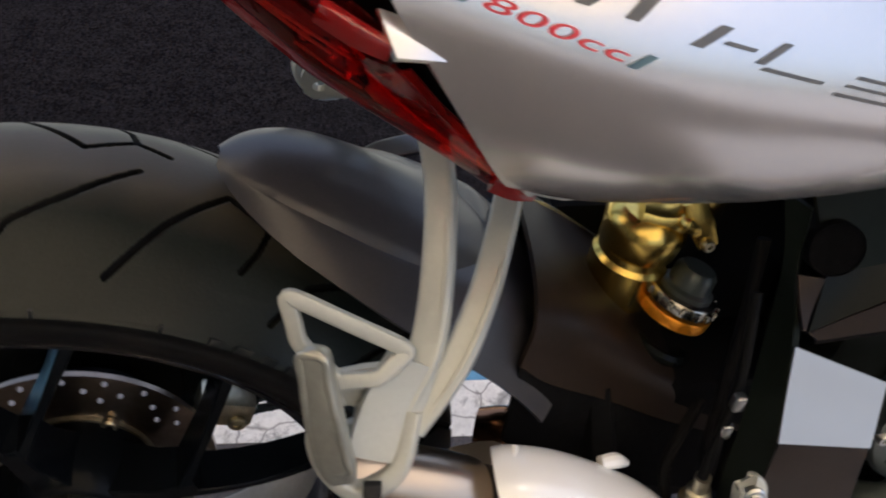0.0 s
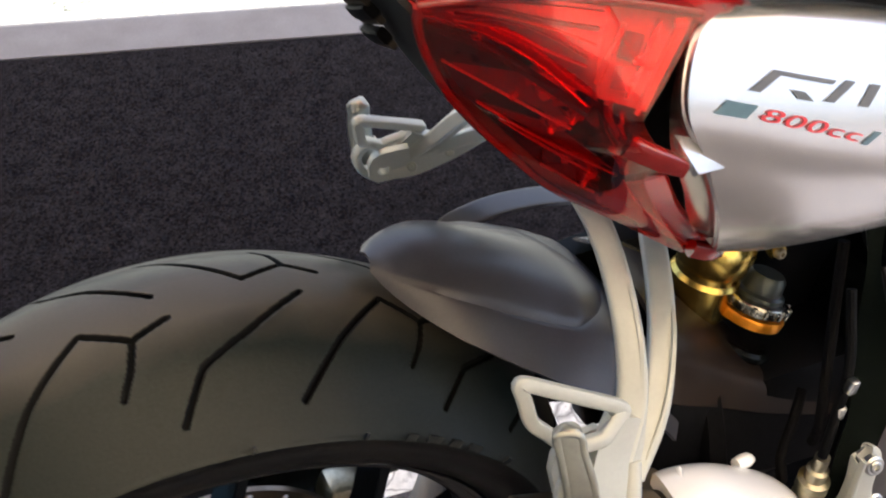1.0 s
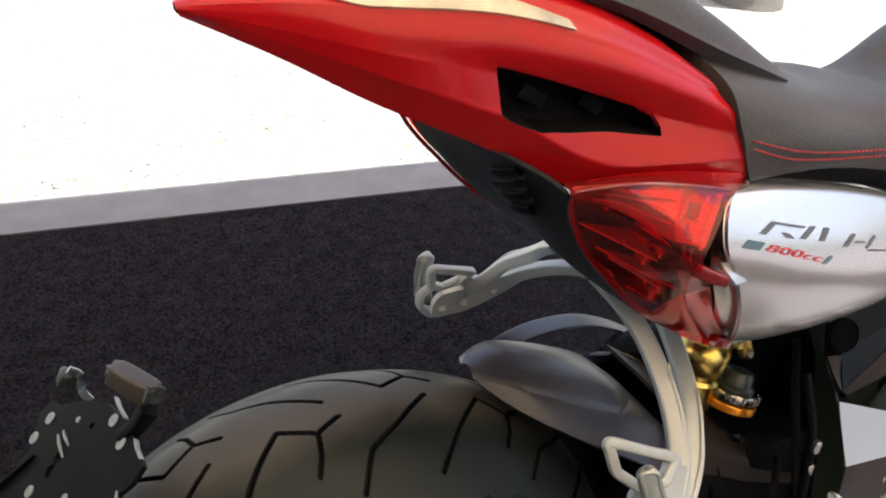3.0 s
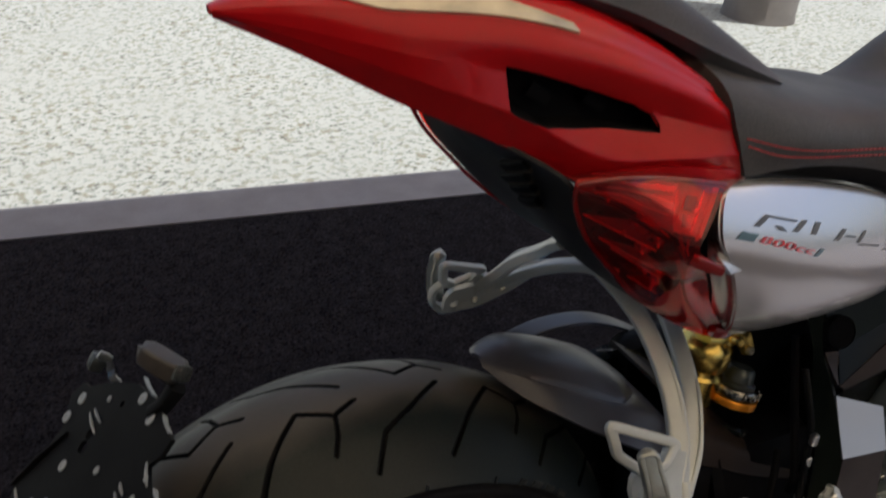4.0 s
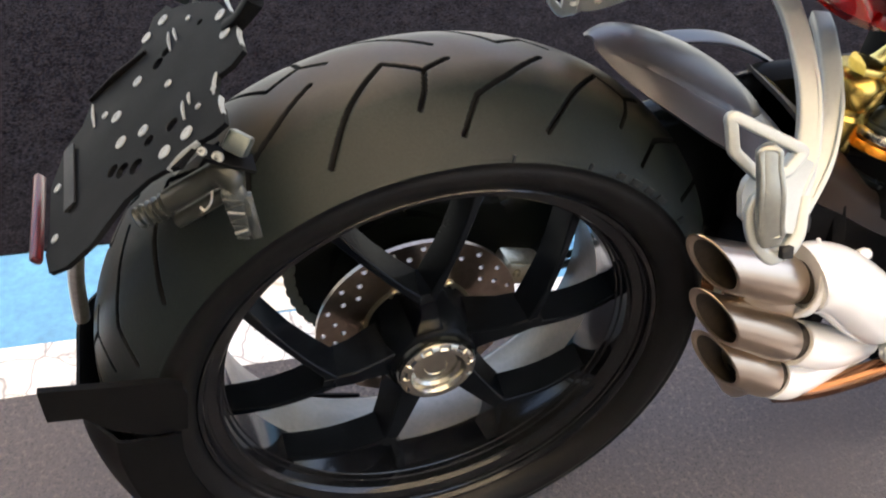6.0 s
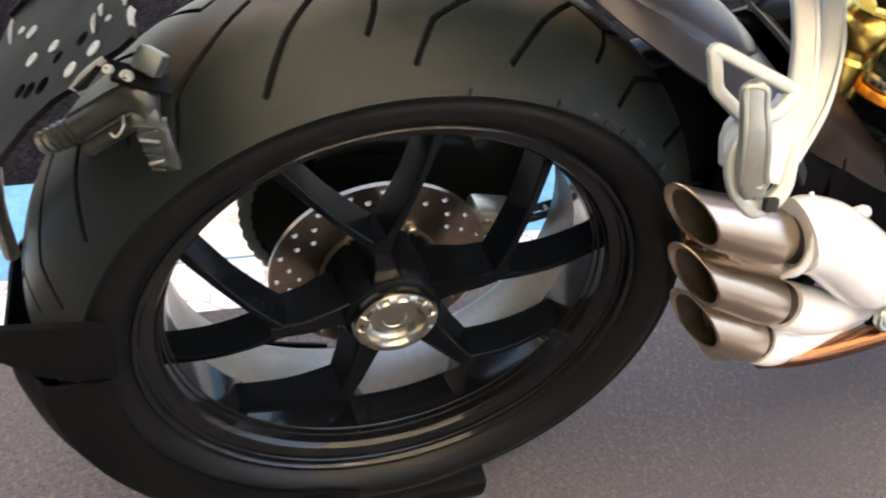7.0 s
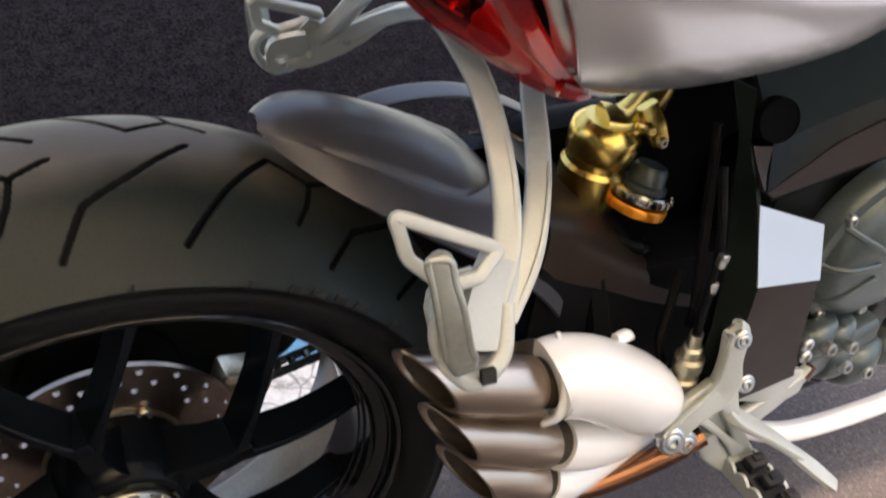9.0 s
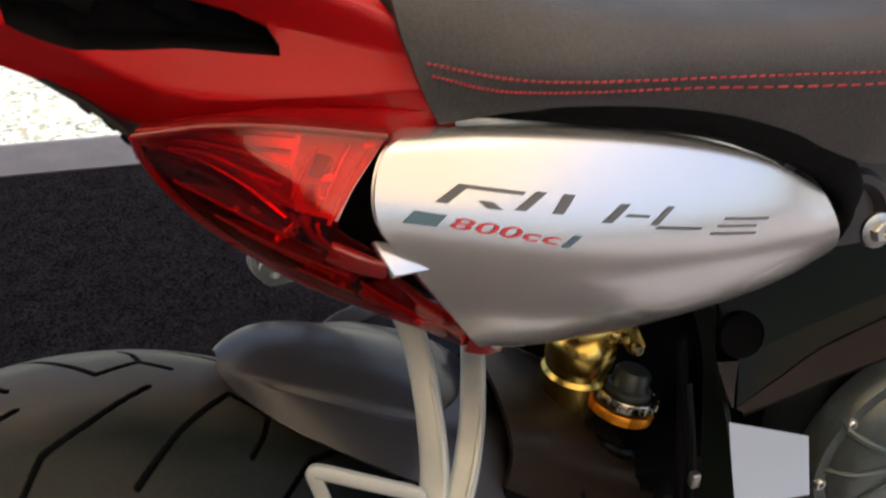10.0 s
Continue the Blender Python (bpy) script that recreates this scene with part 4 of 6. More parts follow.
def patch(bm, u0, u1, v0, v1, lift, side=1, taper=None, thick=0.002):
    """A panel that lies on the tail between the given lines."""
    rows = []
    for u in np.linspace(u0, u1, 14):
        lo, hi = taper((u - u0) / (u1 - u0), v0, v1) if taper else (v0, v1)
        row = []
        for v in np.linspace(lo, hi, 7):
            p, n = tail_at(u, v)
            p = p + n * lift
            row.append((p[0], p[1] * side, p[2]))
        rows.append(row if side == 1 else row[::-1])
    return loft(bm, rows, 34, 14, thick)


for side in (1, -1):
    # the opening: walls that go in, and a floor
    bm = bmesh.new()
    rim_line = [(u, slot_edges(u)[0]) for u in SLOT_U] + [(SLOT_U[-1], v) for v in np.linspace(*slot_edges(SLOT_U[-1]), 8)[1:-1]] + [(u, slot_edges(u)[1]) for u in SLOT_U[::-1]] + [(SLOT_U[0], v) for v in np.linspace(*slot_edges(SLOT_U[0]), 8)[::-1][1:-1]]
    rings = []
    for deep in (0.0002, 0.008, 0.020):
        ring = []
        for u, v in rim_line:
            p, n = tail_at(u, v)
            p = p - n * deep * 0.4 + np.array((0, deep, 0.15 * deep))
            ring.append(bm.verts.new((p[0], p[1] * side, p[2])))
        rings.append(ring)
    for p, q in zip(rings, rings[1:]):
        for k in range(len(p)):
            bm.faces.new((p[k], p[(k + 1) % len(p)], q[(k + 1) % len(p)], q[k]))
    bmesh.ops.contextual_create(bm, geom=rings[-1])
    slot = part("air_slot", bm, SLOT_BLACK, tail, "deep black slotted air outlet")
    for u in (0.54, 0.66):
        bm = bmesh.new()
        p, n = tail_at(u, slot_edges(u)[0] * 0.4 + slot_edges(u)[1] * 0.6)
        q = p + np.array((0.016, 0.012, -0.004))
        p = p + np.array((0, 0.015, 0.006))
        sweep(bm, [(p[0], p[1] * side, p[2]), (q[0], q[1] * side, q[2])], [(0.003, 0.006), (0.003, 0.005)], n=4, seg=10, square=4)
        part("slot_rib", bm, SLOT_BLACK, slot)
    bm = bmesh.new()
    patch(bm, 0.16, 0.62, 0.16, 0.335, 0.0018, side, lambda f, a, b: (a + (b - a) * 0.75 * max(f - 0.3, 0) / 0.7, b - (b - a) * 0.9 * max(0.28 - f, 0) / 0.28))
    part("tail_inlay", bm, CREAM, tail, "mottled cream and grey glossy inlay")
bm = bmesh.new()
sweep(bm, [(0.0, 0, 0.690), (0.03, 0, 0.702), (0.07, 0, 0.700)], [(0.03, 0.008), (0.055, 0.014), (0.06, 0.012)], n=14, seg=18)
part("seat_hump", bm, RED_PAINT, tail, "red hump behind the seat")

for side in (1, -1):
    bm = bmesh.new()
    skirt = [[(0.140, -0.128, 0.556), (0.190, -0.142, 0.560), (0.225, -0.150, 0.557), (0.262, -0.154, 0.553), (0.276, -0.148, 0.562)], [(0.140, -0.127, 0.552), (0.191, -0.141, 0.548), (0.226, -0.149, 0.543), (0.258, -0.152, 0.540), (0.274, -0.147, 0.546)], [(0.140, -0.126, 0.548), (0.192, -0.138, 0.534), (0.226, -0.145, 0.528), (0.256, -0.147, 0.526), (0.272, -0.142, 0.532)]]
    loft(bm, [[(x, y * side, z) for x, y, z in r[::side]] for r in skirt], 8, 16, 0.002)
    part("tail_skirt", bm, RED_PAINT, tail, "red skirt behind the lamp lens")

# undertray keel with louvres
bm = bmesh.new()
edge = [(0.040, -0.070, 0.597), (0.076, -0.095, 0.577), (0.117, -0.132, 0.552), (0.140, -0.129, 0.504), (0.171, -0.128, 0.467), (0.204, -0.119, 0.433), (0.262, -0.103, 0.388)]
keel = [(0.053, 0.0, 0.598), (0.086, 0.0, 0.564), (0.120, 0.0, 0.528), (0.146, 0.0, 0.496), (0.173, 0.0, 0.464), (0.213, 0.0, 0.428), (0.274, 0.0, 0.390)]
rows = []
for e, k in zip(edge, keel):
    m = tuple((a + b) / 2 for a, b in zip(e, k))
    m = (m[0] - 0.003, m[1], m[2] - 0.002)
    rows.append([e, m, k, (m[0], -m[1], m[2]), (e[0], -e[1], e[2])])
loft(bm, rows, 40, 40, 0.003)
under = part("undertray", bm, TRAY_PLASTIC, bike, "black grained undertray below the tail", 50)
for a, b in (((0.0978, -0.073, 0.5463), (0.0999, -0.1005, 0.557)), ((0.1089, -0.0591, 0.5297), (0.1084, -0.091, 0.5422)), ((0.115, -0.0648, 0.5214), (0.115, -0.0916, 0.5325)), ((0.1199, -0.0706, 0.5125), (0.1205, -0.0925, 0.5199))):
    out = Vector((-0.75, -0.1, -0.6)).normalized() * 0.002
    p, q = Vector(a) - out, Vector(b) - out
    bm = bmesh.new()
    sweep(bm, [p, p.lerp(q, 0.5) + out * 0.4, q], [(0.0042, 0.0028)] * 3, up=tuple(out), n=8, seg=10, square=5)
    louvre = part("louvre", bm, PLASTIC, under, "small black louvre hood")
    bm = bmesh.new()
    low = Vector((0.0035, 0, -0.0045))
    sweep(bm, [p + low, q + low], [(0.0032, 0.0016)] * 2, up=tuple(out), n=4, seg=8, square=5)
    part("louvre_slit", bm, SOOT, louvre, "dark slit")

# tail lights
LIGHT = [
    [(0.120, -0.139, 0.555), (0.155, -0.153, 0.560), (0.193, -0.163, 0.557), (0.232, -0.169, 0.549)],
    [(0.124, -0.134, 0.536), (0.153, -0.157, 0.538), (0.182, -0.175, 0.535), (0.208, -0.185, 0.531)],
    [(0.142, -0.131, 0.503), (0.165, -0.156, 0.503), (0.184, -0.178, 0.507), (0.197, -0.190, 0.509)],
    [(0.173, -0.130, 0.468), (0.195, -0.149, 0.464), (0.213, -0.166, 0.468), (0.226, -0.176, 0.476)],
    [(0.206, -0.121, 0.434), (0.226, -0.137, 0.429), (0.242, -0.151, 0.430), (0.255, -0.160, 0.436)],
    [(0.262, -0.106, 0.391), (0.276, -0.120, 0.384), (0.290, -0.137, 0.382), (0.303, -0.143, 0.384)],
]
bm = bmesh.new()
loft(bm, LIGHT, 56, 34, 0.0022)
lamp = part("tail_light", bm, RED_LENS, bike, "clear red tail light lens", 50)
bm = bmesh.new()
loft(bm, [r[::-1] for r in side_points(LIGHT, -1)], 40, 24, 0.0022)
far_lamp = part("tail_light", bm, RED_LENS, bike, "clear red tail light lens on the far side", 50)
bm = bmesh.new()
loft(bm, [[(x + 0.008, -y - 0.008, z + 0.006) for x, y, z in r[::-1]] for r in LIGHT], 24, 16, 0.002)
part("lamp_housing", bm, RED_INNER, far_lamp, "red inner housing")
bm = bmesh.new()
sweep(bm, [(x - 0.003, -y + 0.004, z - 0.003) for x, y, z in (r[0] for r in LIGHT)], [(0.0022, 0.0026)] * 6, up=(0, 1, 0), n=40, seg=10)
part("lens_rim", bm, RED_PAINT, far_lamp, "red moulded lens edge")
lamp.visible_shadow = far_lamp.visible_shadow = False
lg = grid_points(LIGHT, 41, 41)
ln = np.cross(np.gradient(lg, axis=0), np.gradient(lg, axis=1))
ln /= np.linalg.norm(ln, axis=2, keepdims=True)


def in_lamp(i, j, depth):
    """A point of the lamp, depth metres behind its lens."""
    a, b = int(round(i)), int(round(j))
    return tuple(lg[a, b] - ln[a, b] * depth)


def lamp_bar(i0, j0, i1, j1, depth, wide, mat):
    bm = bmesh.new()
    sweep(bm, [in_lamp(i0 + (i1 - i0) * f, j0 + (j1 - j0) * f, depth) for f in (0, 0.33, 0.66, 1)], [(wide, wide * 0.6)] * 4, n=12, seg=8, square=4)
    part("light_rib", bm, mat, lamp)


bm = bmesh.new()
loft(bm, [[(x + 0.001, y + 0.001, z - 0.0005) for x, y, z in LIGHT[0]], [(x + 0.004, y + 0.016, z - 0.002) for x, y, z in LIGHT[0]], [(x + 0.006, y + 0.032, z - 0.006) for x, y, z in LIGHT[0]]], 10, 24, 0.0015)
part("lamp_top", bm, RED_DEEP, lamp, "dark red top edge of the lamp")


def lamp_face(name, j0, j1, top, low, deep, mat, label=""):
    """A sheet inside the lamp between two lines given as functions of j; deep(i, j) is its depth."""
    bm = bmesh.new()
    rows = []
    for j in np.linspace(j0, j1, 9):
        rows.append([in_lamp(i, j, deep(i, j)) for i in np.linspace(top(j), low(j), 9)])
    loft(bm, rows, 24, 20, 0.0012)
    return part(name, bm, mat, lamp, label)


def crease(j):
    return 3.4 + 0.37 * j


lamp_face("upper_reflector", 0, 27, lambda j: 0.3, crease, lambda i, j: 0.004 + 0.0003 * i, RED_INNER, "bright red upper reflector")
lamp_face("lamp_housing", 0, 27, lambda j: crease(j) - 0.2, lambda j: 38 - 0.45 * j, lambda i, j: 0.007 + 0.011 * math.sin(j / 28 * math.pi), LAMP_DARK, "dark red inner housing")
lamp_face("side_reflector", 27, 39.5, lambda j: 0.4, lambda j: 11.5, lambda i, j: 0.006, LAMP_PALE, "bright side reflector")
lamp_face("side_housing", 26, 40, lambda j: 11.4, lambda j: 26, lambda i, j: 0.009, LAMP_DARK, "dark red side of the lamp")
lamp_face("lamp_foot", 1, 25, lambda j: 37 - 0.47 * j, lambda j: 39.6, lambda i, j: 0.003, LAMP_PALE, "pale lamp foot")
lamp_face("lamp_column", 25, 40, lambda j: 25.5, lambda j: 39.6, lambda i, j: 0.004, RED_DEEP, "deep red column beside the foot")
# ridge between the bright and the dark half; highlight, dark line and fan of streaks painted
lamp_bar(3.0, 0.5, crease(25), 25, 0.0028, 0.0011, LAMP_GLINT)
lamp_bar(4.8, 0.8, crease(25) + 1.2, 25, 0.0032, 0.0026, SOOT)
for i0, j0, i1, j1, wide, mat in ((1.4, 3, 1.2, 26, 0.0008, LAMP_GLINT), (1.8, 2, 3.0, 26, 0.0016, RED_DEEP), (2.2, 4, 5.0, 26, 0.0007, LAMP_PALE), (2.8, 5, 6.6, 25, 0.0020, RED_DEEP), (3.6, 5, 8.2, 25, 0.0009, LAMP_PALE), (0.8, 12, 0.7, 17, 0.0012, LAMP_GLINT)):
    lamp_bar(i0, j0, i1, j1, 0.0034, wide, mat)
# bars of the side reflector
for i0, j0, i1, j1, wide, mat in ((2.5, 29.5, 10.5, 26.8, 0.0013, LAMP_PALE), (2.6, 32, 6.0, 31.6, 0.0042, RED_DEEP), (7.2, 32, 10.4, 31.5, 0.0036, RED_INNER), (1.2, 35, 10.8, 34.5, 0.0012, LAMP_GLINT), (0.8, 38.4, 13.0, 37.6, 0.0011, LAMP_PALE), (12.0, 30.5, 20.0, 29.5, 0.0030, RED_DEEP), (13.0, 34.0, 18.0, 33.0, 0.0014, RED_INNER), (20.5, 27.0, 24.5, 26.5, 0.0022, RED_INNER)):
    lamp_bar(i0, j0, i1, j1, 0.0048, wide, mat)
# glints behind the lens, put in as small gold and orange blocks
for i, j, wide, mat in ((5.5, 33.5, 0.006, LAMP_GLINT), (9.0, 34.0, 0.003, LAMP_GLINT), (1.2, 37.5, 0.006, AMBER), (3.6, 2.5, 0.004, LAMP_GLINT), (6.6, 8.0, 0.0045, LAMP_GLINT)):
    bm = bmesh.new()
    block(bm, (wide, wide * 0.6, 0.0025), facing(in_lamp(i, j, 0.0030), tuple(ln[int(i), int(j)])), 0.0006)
    part("painted_glint", bm, mat, lamp, "small bright block painted in as a glint")
# thin wedges that run in from the outer edge
for a, b, e in (((11.0, 1), (12.0, 14), (17.0, 20)), ((16.0, 3), (19.0, 14), (24.0, 23)), ((18.5, 5), (21.0, 12), (24.0, 17)), ((26.0, 3), (27.0, 9), (30.0, 12))):
    tip, far, low = in_lamp(*a, 0.004), in_lamp(*b, 0.011), in_lamp(*e, 0.006)
    bm = bmesh.new()
    near = tuple(p + (q - p) * 0.03 for p, q in zip(tip, low))
    loft(bm, [[tip, near], [far, low]], 12, 5, 0.0010)
    part("light_rib", bm, RED_DEEP, lamp, "deep red wedge-shaped rib")
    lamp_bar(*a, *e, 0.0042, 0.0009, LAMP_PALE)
# faceted bulb cells
for i, j, r in ((13, 17, 0.0130), (16, 21, 0.0055), (18, 15, 0.0080), (14, 11, 0.0070), (23, 12, 0.0090), (25, 15, 0.0065), (29, 10, 0.0075)):
    bm = bmesh.new()
    revolve(bm, [(0, r), (0.0020, 0.98 * r), (0.0045, 0.80 * r), (0.0035, 0.62 * r), (0.0060, 0.40 * r), (0.0066, 0.0004)], 7, False, in_lamp(i, j, 0.013), tuple(ln[i, j]))
    cell = part("bulb_cell", bm, RED_INNER, lamp, "faceted red bulb cell", 5)
    bm = bmesh.new()
    revolve(bm, [(0, 0.30 * r), (0.0025, 0.28 * r), (0.0045, 0.16 * r), (0.0050, 0.0003)], 10, False, in_lamp(i, j, 0.0078), tuple(ln[i, j]))
    part("bulb", bm, LAMP_CHROME, cell, "small bright bulb")
# thick moulded edge of the lens
for line, wide in (([tuple(lg[i, 0]) for i in range(0, 41, 5)], 0.0022), ([tuple(lg[0, j]) for j in range(0, 41, 5)], 0.0018)):
    bm = bmesh.new()
    sweep(bm, line, [(wide, wide)] * len(line), up=(0, -1, 0), n=40, seg=10)
    part("lens_rim", bm, RED_DEEP, lamp, "deep red moulded lens edge")
# black backing between lamp and side panel
bm = bmesh.new()
loft(bm, [[(0.150, -0.100, 0.560), (0.165, -0.105, 0.500), (0.200, -0.100, 0.455), (0.250, -0.085, 0.405)], [(0.225, -0.150, 0.540), (0.222, -0.160, 0.495), (0.246, -0.150, 0.450), (0.292, -0.125, 0.400)], [(0.270, -0.150, 0.535), (0.275, -0.165, 0.480), (0.290, -0.160, 0.440), (0.320, -0.125, 0.390)]], 16, 18, 0.003)
part("lamp_backing", bm, PLASTIC, lamp, "black backing behind the lamp")
for a, b, w in (((0.197, -0.1830, 0.502), (0.222, -0.1925, 0.4905), 0.0034), ((0.281, -0.146, 0.394), (0.303, -0.146, 0.386), 0.0040)):
    bm = bmesh.new()
    sweep(bm, [a, ((a[0] + b[0]) / 2, (a[1] + b[1]) / 2 - 0.002, (a[2] + b[2]) / 2), b], [(w, 0.005), (w, 0.005), (0.003, 0.004)], n=8, seg=12, square=4)
    part("lens_fin", bm, RED_DEEP, lamp)

# silver side panels
SILVER = [
    [(0.254, -0.150, 0.540), (0.287, -0.149, 0.5365), (0.343, -0.147, 0.5270), (0.412, -0.145, 0.5080), (0.464, -0.145, 0.4860), (0.510, -0.146, 0.4570)],
    [(0.248, -0.1635, 0.5435), (0.286, -0.1635, 0.5392), (0.343, -0.163, 0.5285), (0.412, -0.161, 0.5095), (0.465, -0.159, 0.4875), (0.512, -0.154, 0.4585)],
    [(0.227, -0.174, 0.541), (0.280, -0.174, 0.536), (0.340, -0.174, 0.5230), (0.410, -0.171, 0.5040), (0.467, -0.166, 0.4830), (0.518, -0.158, 0.4520)],
    [(0.220, -0.186, 0.516), (0.282, -0.191, 0.508), (0.345, -0.193, 0.494), (0.414, -0.188, 0.476), (0.474, -0.178, 0.460), (0.526, -0.162, 0.438)],
    [(0.236, -0.1885, 0.488), (0.292, -0.197, 0.477), (0.352, -0.199, 0.463), (0.420, -0.192, 0.449), (0.482, -0.179, 0.438), (0.534, -0.160, 0.425)],
    [(0.258, -0.181, 0.450), (0.310, -0.187, 0.436), (0.368, -0.187, 0.425), (0.432, -0.180, 0.416), (0.490, -0.168, 0.411), (0.540, -0.154, 0.412)],
    [(0.282, -0.162, 0.408), (0.322, -0.162, 0.398), (0.380, -0.162, 0.393), (0.440, -0.158, 0.391), (0.498, -0.153, 0.394), (0.543, -0.147, 0.402)],
    [(0.300, -0.140, 0.389), (0.330, -0.135, 0.378), (0.388, -0.133, 0.375), (0.450, -0.133, 0.379), (0.508, -0.135, 0.386), (0.545, -0.140, 0.398)],
]
skins = {}
for side in (1, -1):
    bm = bmesh.new()
    loft(bm, [r if side == 1 else r[::-1] for r in side_points(SILVER, side)], 48, 60, 0.003)
    skins[side] = BVHTree.FromBMesh(bm)
    skins[side, "ob"] = part("side_panel", bm, SILVER_PAINT, bike, "silver metallic side panel", 50)
panel = skins[1, "ob"]
bm = bmesh.new()
loft(bm, [[(0.2178, -0.1860, 0.5043), (0.2208, -0.1929, 0.4979), (0.2238, -0.1997, 0.4916)], [(0.2366, -0.1875, 0.4985), (0.2440, -0.1889, 0.4912), (0.2514, -0.1902, 0.4840)]], 8, 8, 0.003)
part("panel_tab", bm, SILVER_PAINT, panel, "folded silver tab beside the lamp")
for a, b, c in (((0.286, -0.150, 0.402), (0.335, -0.140, 0.378), (0.300, -0.147, 0.386)),):
    bm = bmesh.new()
    mid = tuple((p + q) / 2 for p, q in zip(a, b))
    loft(bm, [[a, mid, b], [tuple((p + q) / 2 + d for p, q, d in zip(a, c, (0, -0.004, 0))), tuple((p + q) / 2 for p, q in zip(mid, c)), tuple((p + q) / 2 for p, q in zip(b, c))], [c, tuple(p + 0.002 for p in c), tuple(p + 0.004 for p in c)]], 8, 10, 0.003)
    part("panel_tab", bm, SILVER_CAST, panel, "folded silver tab")


for side in (1, -1):
    left = [r[0] for r in SILVER]
    bm = bmesh.new()
    loft(bm, [[(x + 0.001, y * side, z) for x, y, z in left], [(x + 0.006, (y + 0.012) * side, z - 0.001) for x, y, z in left], [(x + (0.012 if z > 0.5 else -0.003), (y + 0.022) * side, z - 0.001) for x, y, z in left]], 10, 40, 0.002)
    part("panel_lip", bm, SILVER_PAINT, skins[side, "ob"], "inward folded silver lip")


def decal(name, flats, mat, label=""):
    """Flat outlines in x, z laid onto the right side panel."""
    bm = bmesh.new()
    for flat in flats:
        tris = geometry.tessellate_polygon([[Vector((x, z, 0)) for x, z in flat]])
        vs = [bm.verts.new((x, -0.3, z)) for x, z in flat]
        for t in tris:
            bm.faces.new([vs[k] for k in t])
    bmesh.ops.subdivide_edges(bm, edges=bm.edges[:], cuts=3, use_grid_fill=True)
    bmesh.ops.triangulate(bm, faces=bm.faces[:])
    for v in bm.verts:
        hit = skins[1].ray_cast(Vector((v.co.x, -0.3, v.co.z)), Vector((0, 1, 0)))
        if hit[0]:
            v.co.y = hit[0].y - 0.0007
    return part(name, bm, mat, panel, label)


def slanted(x, z, wide, shape):
    """Places a shape given in letter widths and heights on the panel's slanting line."""
    return [(x + wide * u + 0.0135 * v, z - 0.277 * wide * u + 0.0058 * v) for u, v in shape]


# the model mark, as plain slanted shapes
for x, z, wide, shapes in (
    (0.2485, 0.5212, 0.034, [[(0.0, 0.0), (0.17, 0.0), (0.17, 0.82), (1.0, 0.82), (1.0, 1.0), (0.0, 1.0)], [(0.50, 0.34), (0.72, 0.34), (1.0, 0.0), (0.75, 0.0)]]),
    (0.2880, 0.5110, 0.016, [[(0.0, 0.0), (0.36, 0.0), (0.36, 1.0), (0.0, 1.0)]]),
    (0.3030, 0.5070, 0.026, [[(0.0, 1.0), (0.24, 1.0), (0.42, 0.0), (0.2, 0.0)]]),
    (0.3357, 0.4957, 0.028, [[(0.0, 0.0), (0.2, 0.0), (0.2, 1.0), (0.0, 1.0)], [(0.35, 0.36), (0.85, 0.36), (0.85, 0.52), (0.35, 0.52)]]),
    (0.3685, 0.4846, 0.030, [[(0.0, 0.0), (1.0, 0.0), (1.0, 0.17), (0.0, 0.17)]]),
    (0.3655, 0.4875, 0.012, [[(0.0, 0.0), (0.36, 0.0), (0.36, 1.0), (0.0, 1.0)]]),
    (0.4060, 0.4715, 0.034, [[(0.0, 0.0), (1.0, 0.0), (1.0, 0.16), (0.0, 0.16)], [(0.0, 0.44), (0.85, 0.44), (0.85, 0.58), (0.0, 0.58)], [(0.0, 0.84), (1.0, 0.84), (1.0, 1.0), (0.0, 1.0)]]),
):
    decal("mark", [slanted(x, z, wide, s) for s in shapes], INK_DARK)
decal("label_bar", [[(0.2315, 0.5145), (0.2475, 0.5100), (0.2535, 0.5145), (0.2380, 0.5190)]], INK_TEAL)
decal("label_bar", [[(0.3110, 0.4885), (0.3150, 0.4873), (0.3235, 0.4915), (0.3195, 0.4928)]], INK_TEAL)
font = bpy.data.curves.new("capacity", "FONT")
font.body, font.size, font.space_character, font.offset = "800cc", 1.0, 1.05, 0.0
holder = bpy.data.objects.new("capacity", font)
text_mesh = bpy.data.meshes.new_from_object(holder)
bpy.data.objects.remove(holder)
bm = bmesh.new()
bm.from_mesh(text_mesh)
bmesh.ops.triangulate(bm, faces=bm.faces[:])
x1, y1 = max(v.co.x for v in bm.verts), max(v.co.y for v in bm.verts)
for v in bm.verts:
    u, w = v.co.x / x1, v.co.y / y1
    x, z = 0.2525 + 0.0560 * u + 0.0056 * w, 0.5092 - 0.0188 * u + 0.0038 * w
    hit = skins[1].ray_cast(Vector((x, -0.3, z)), Vector((0, 1, 0)))
    v.co = (x, (hit[0].y if hit[0] else -0.195) - 0.0010, z)
part("capacity_text", bm, INK_RED, panel, "red engine capacity lettering")

# ---- seat ----
bm = bmesh.new()
back = [
    [(0.045, -0.045, 0.688), (0.045, -0.030, 0.703), (0.045, 0, 0.708)],
    [(0.100, -0.066, 0.678), (0.102, -0.050, 0.696), (0.102, 0, 0.704)],
    [(0.180, -0.090, 0.655), (0.185, -0.070, 0.677), (0.187, 0, 0.688)],
    [(0.255, -0.112, 0.620), (0.262, -0.085, 0.638), (0.264, 0, 0.648)],
    [(0.325, -0.114, 0.590), (0.336, -0.075, 0.597), (0.340, 0, 0.598)],
]
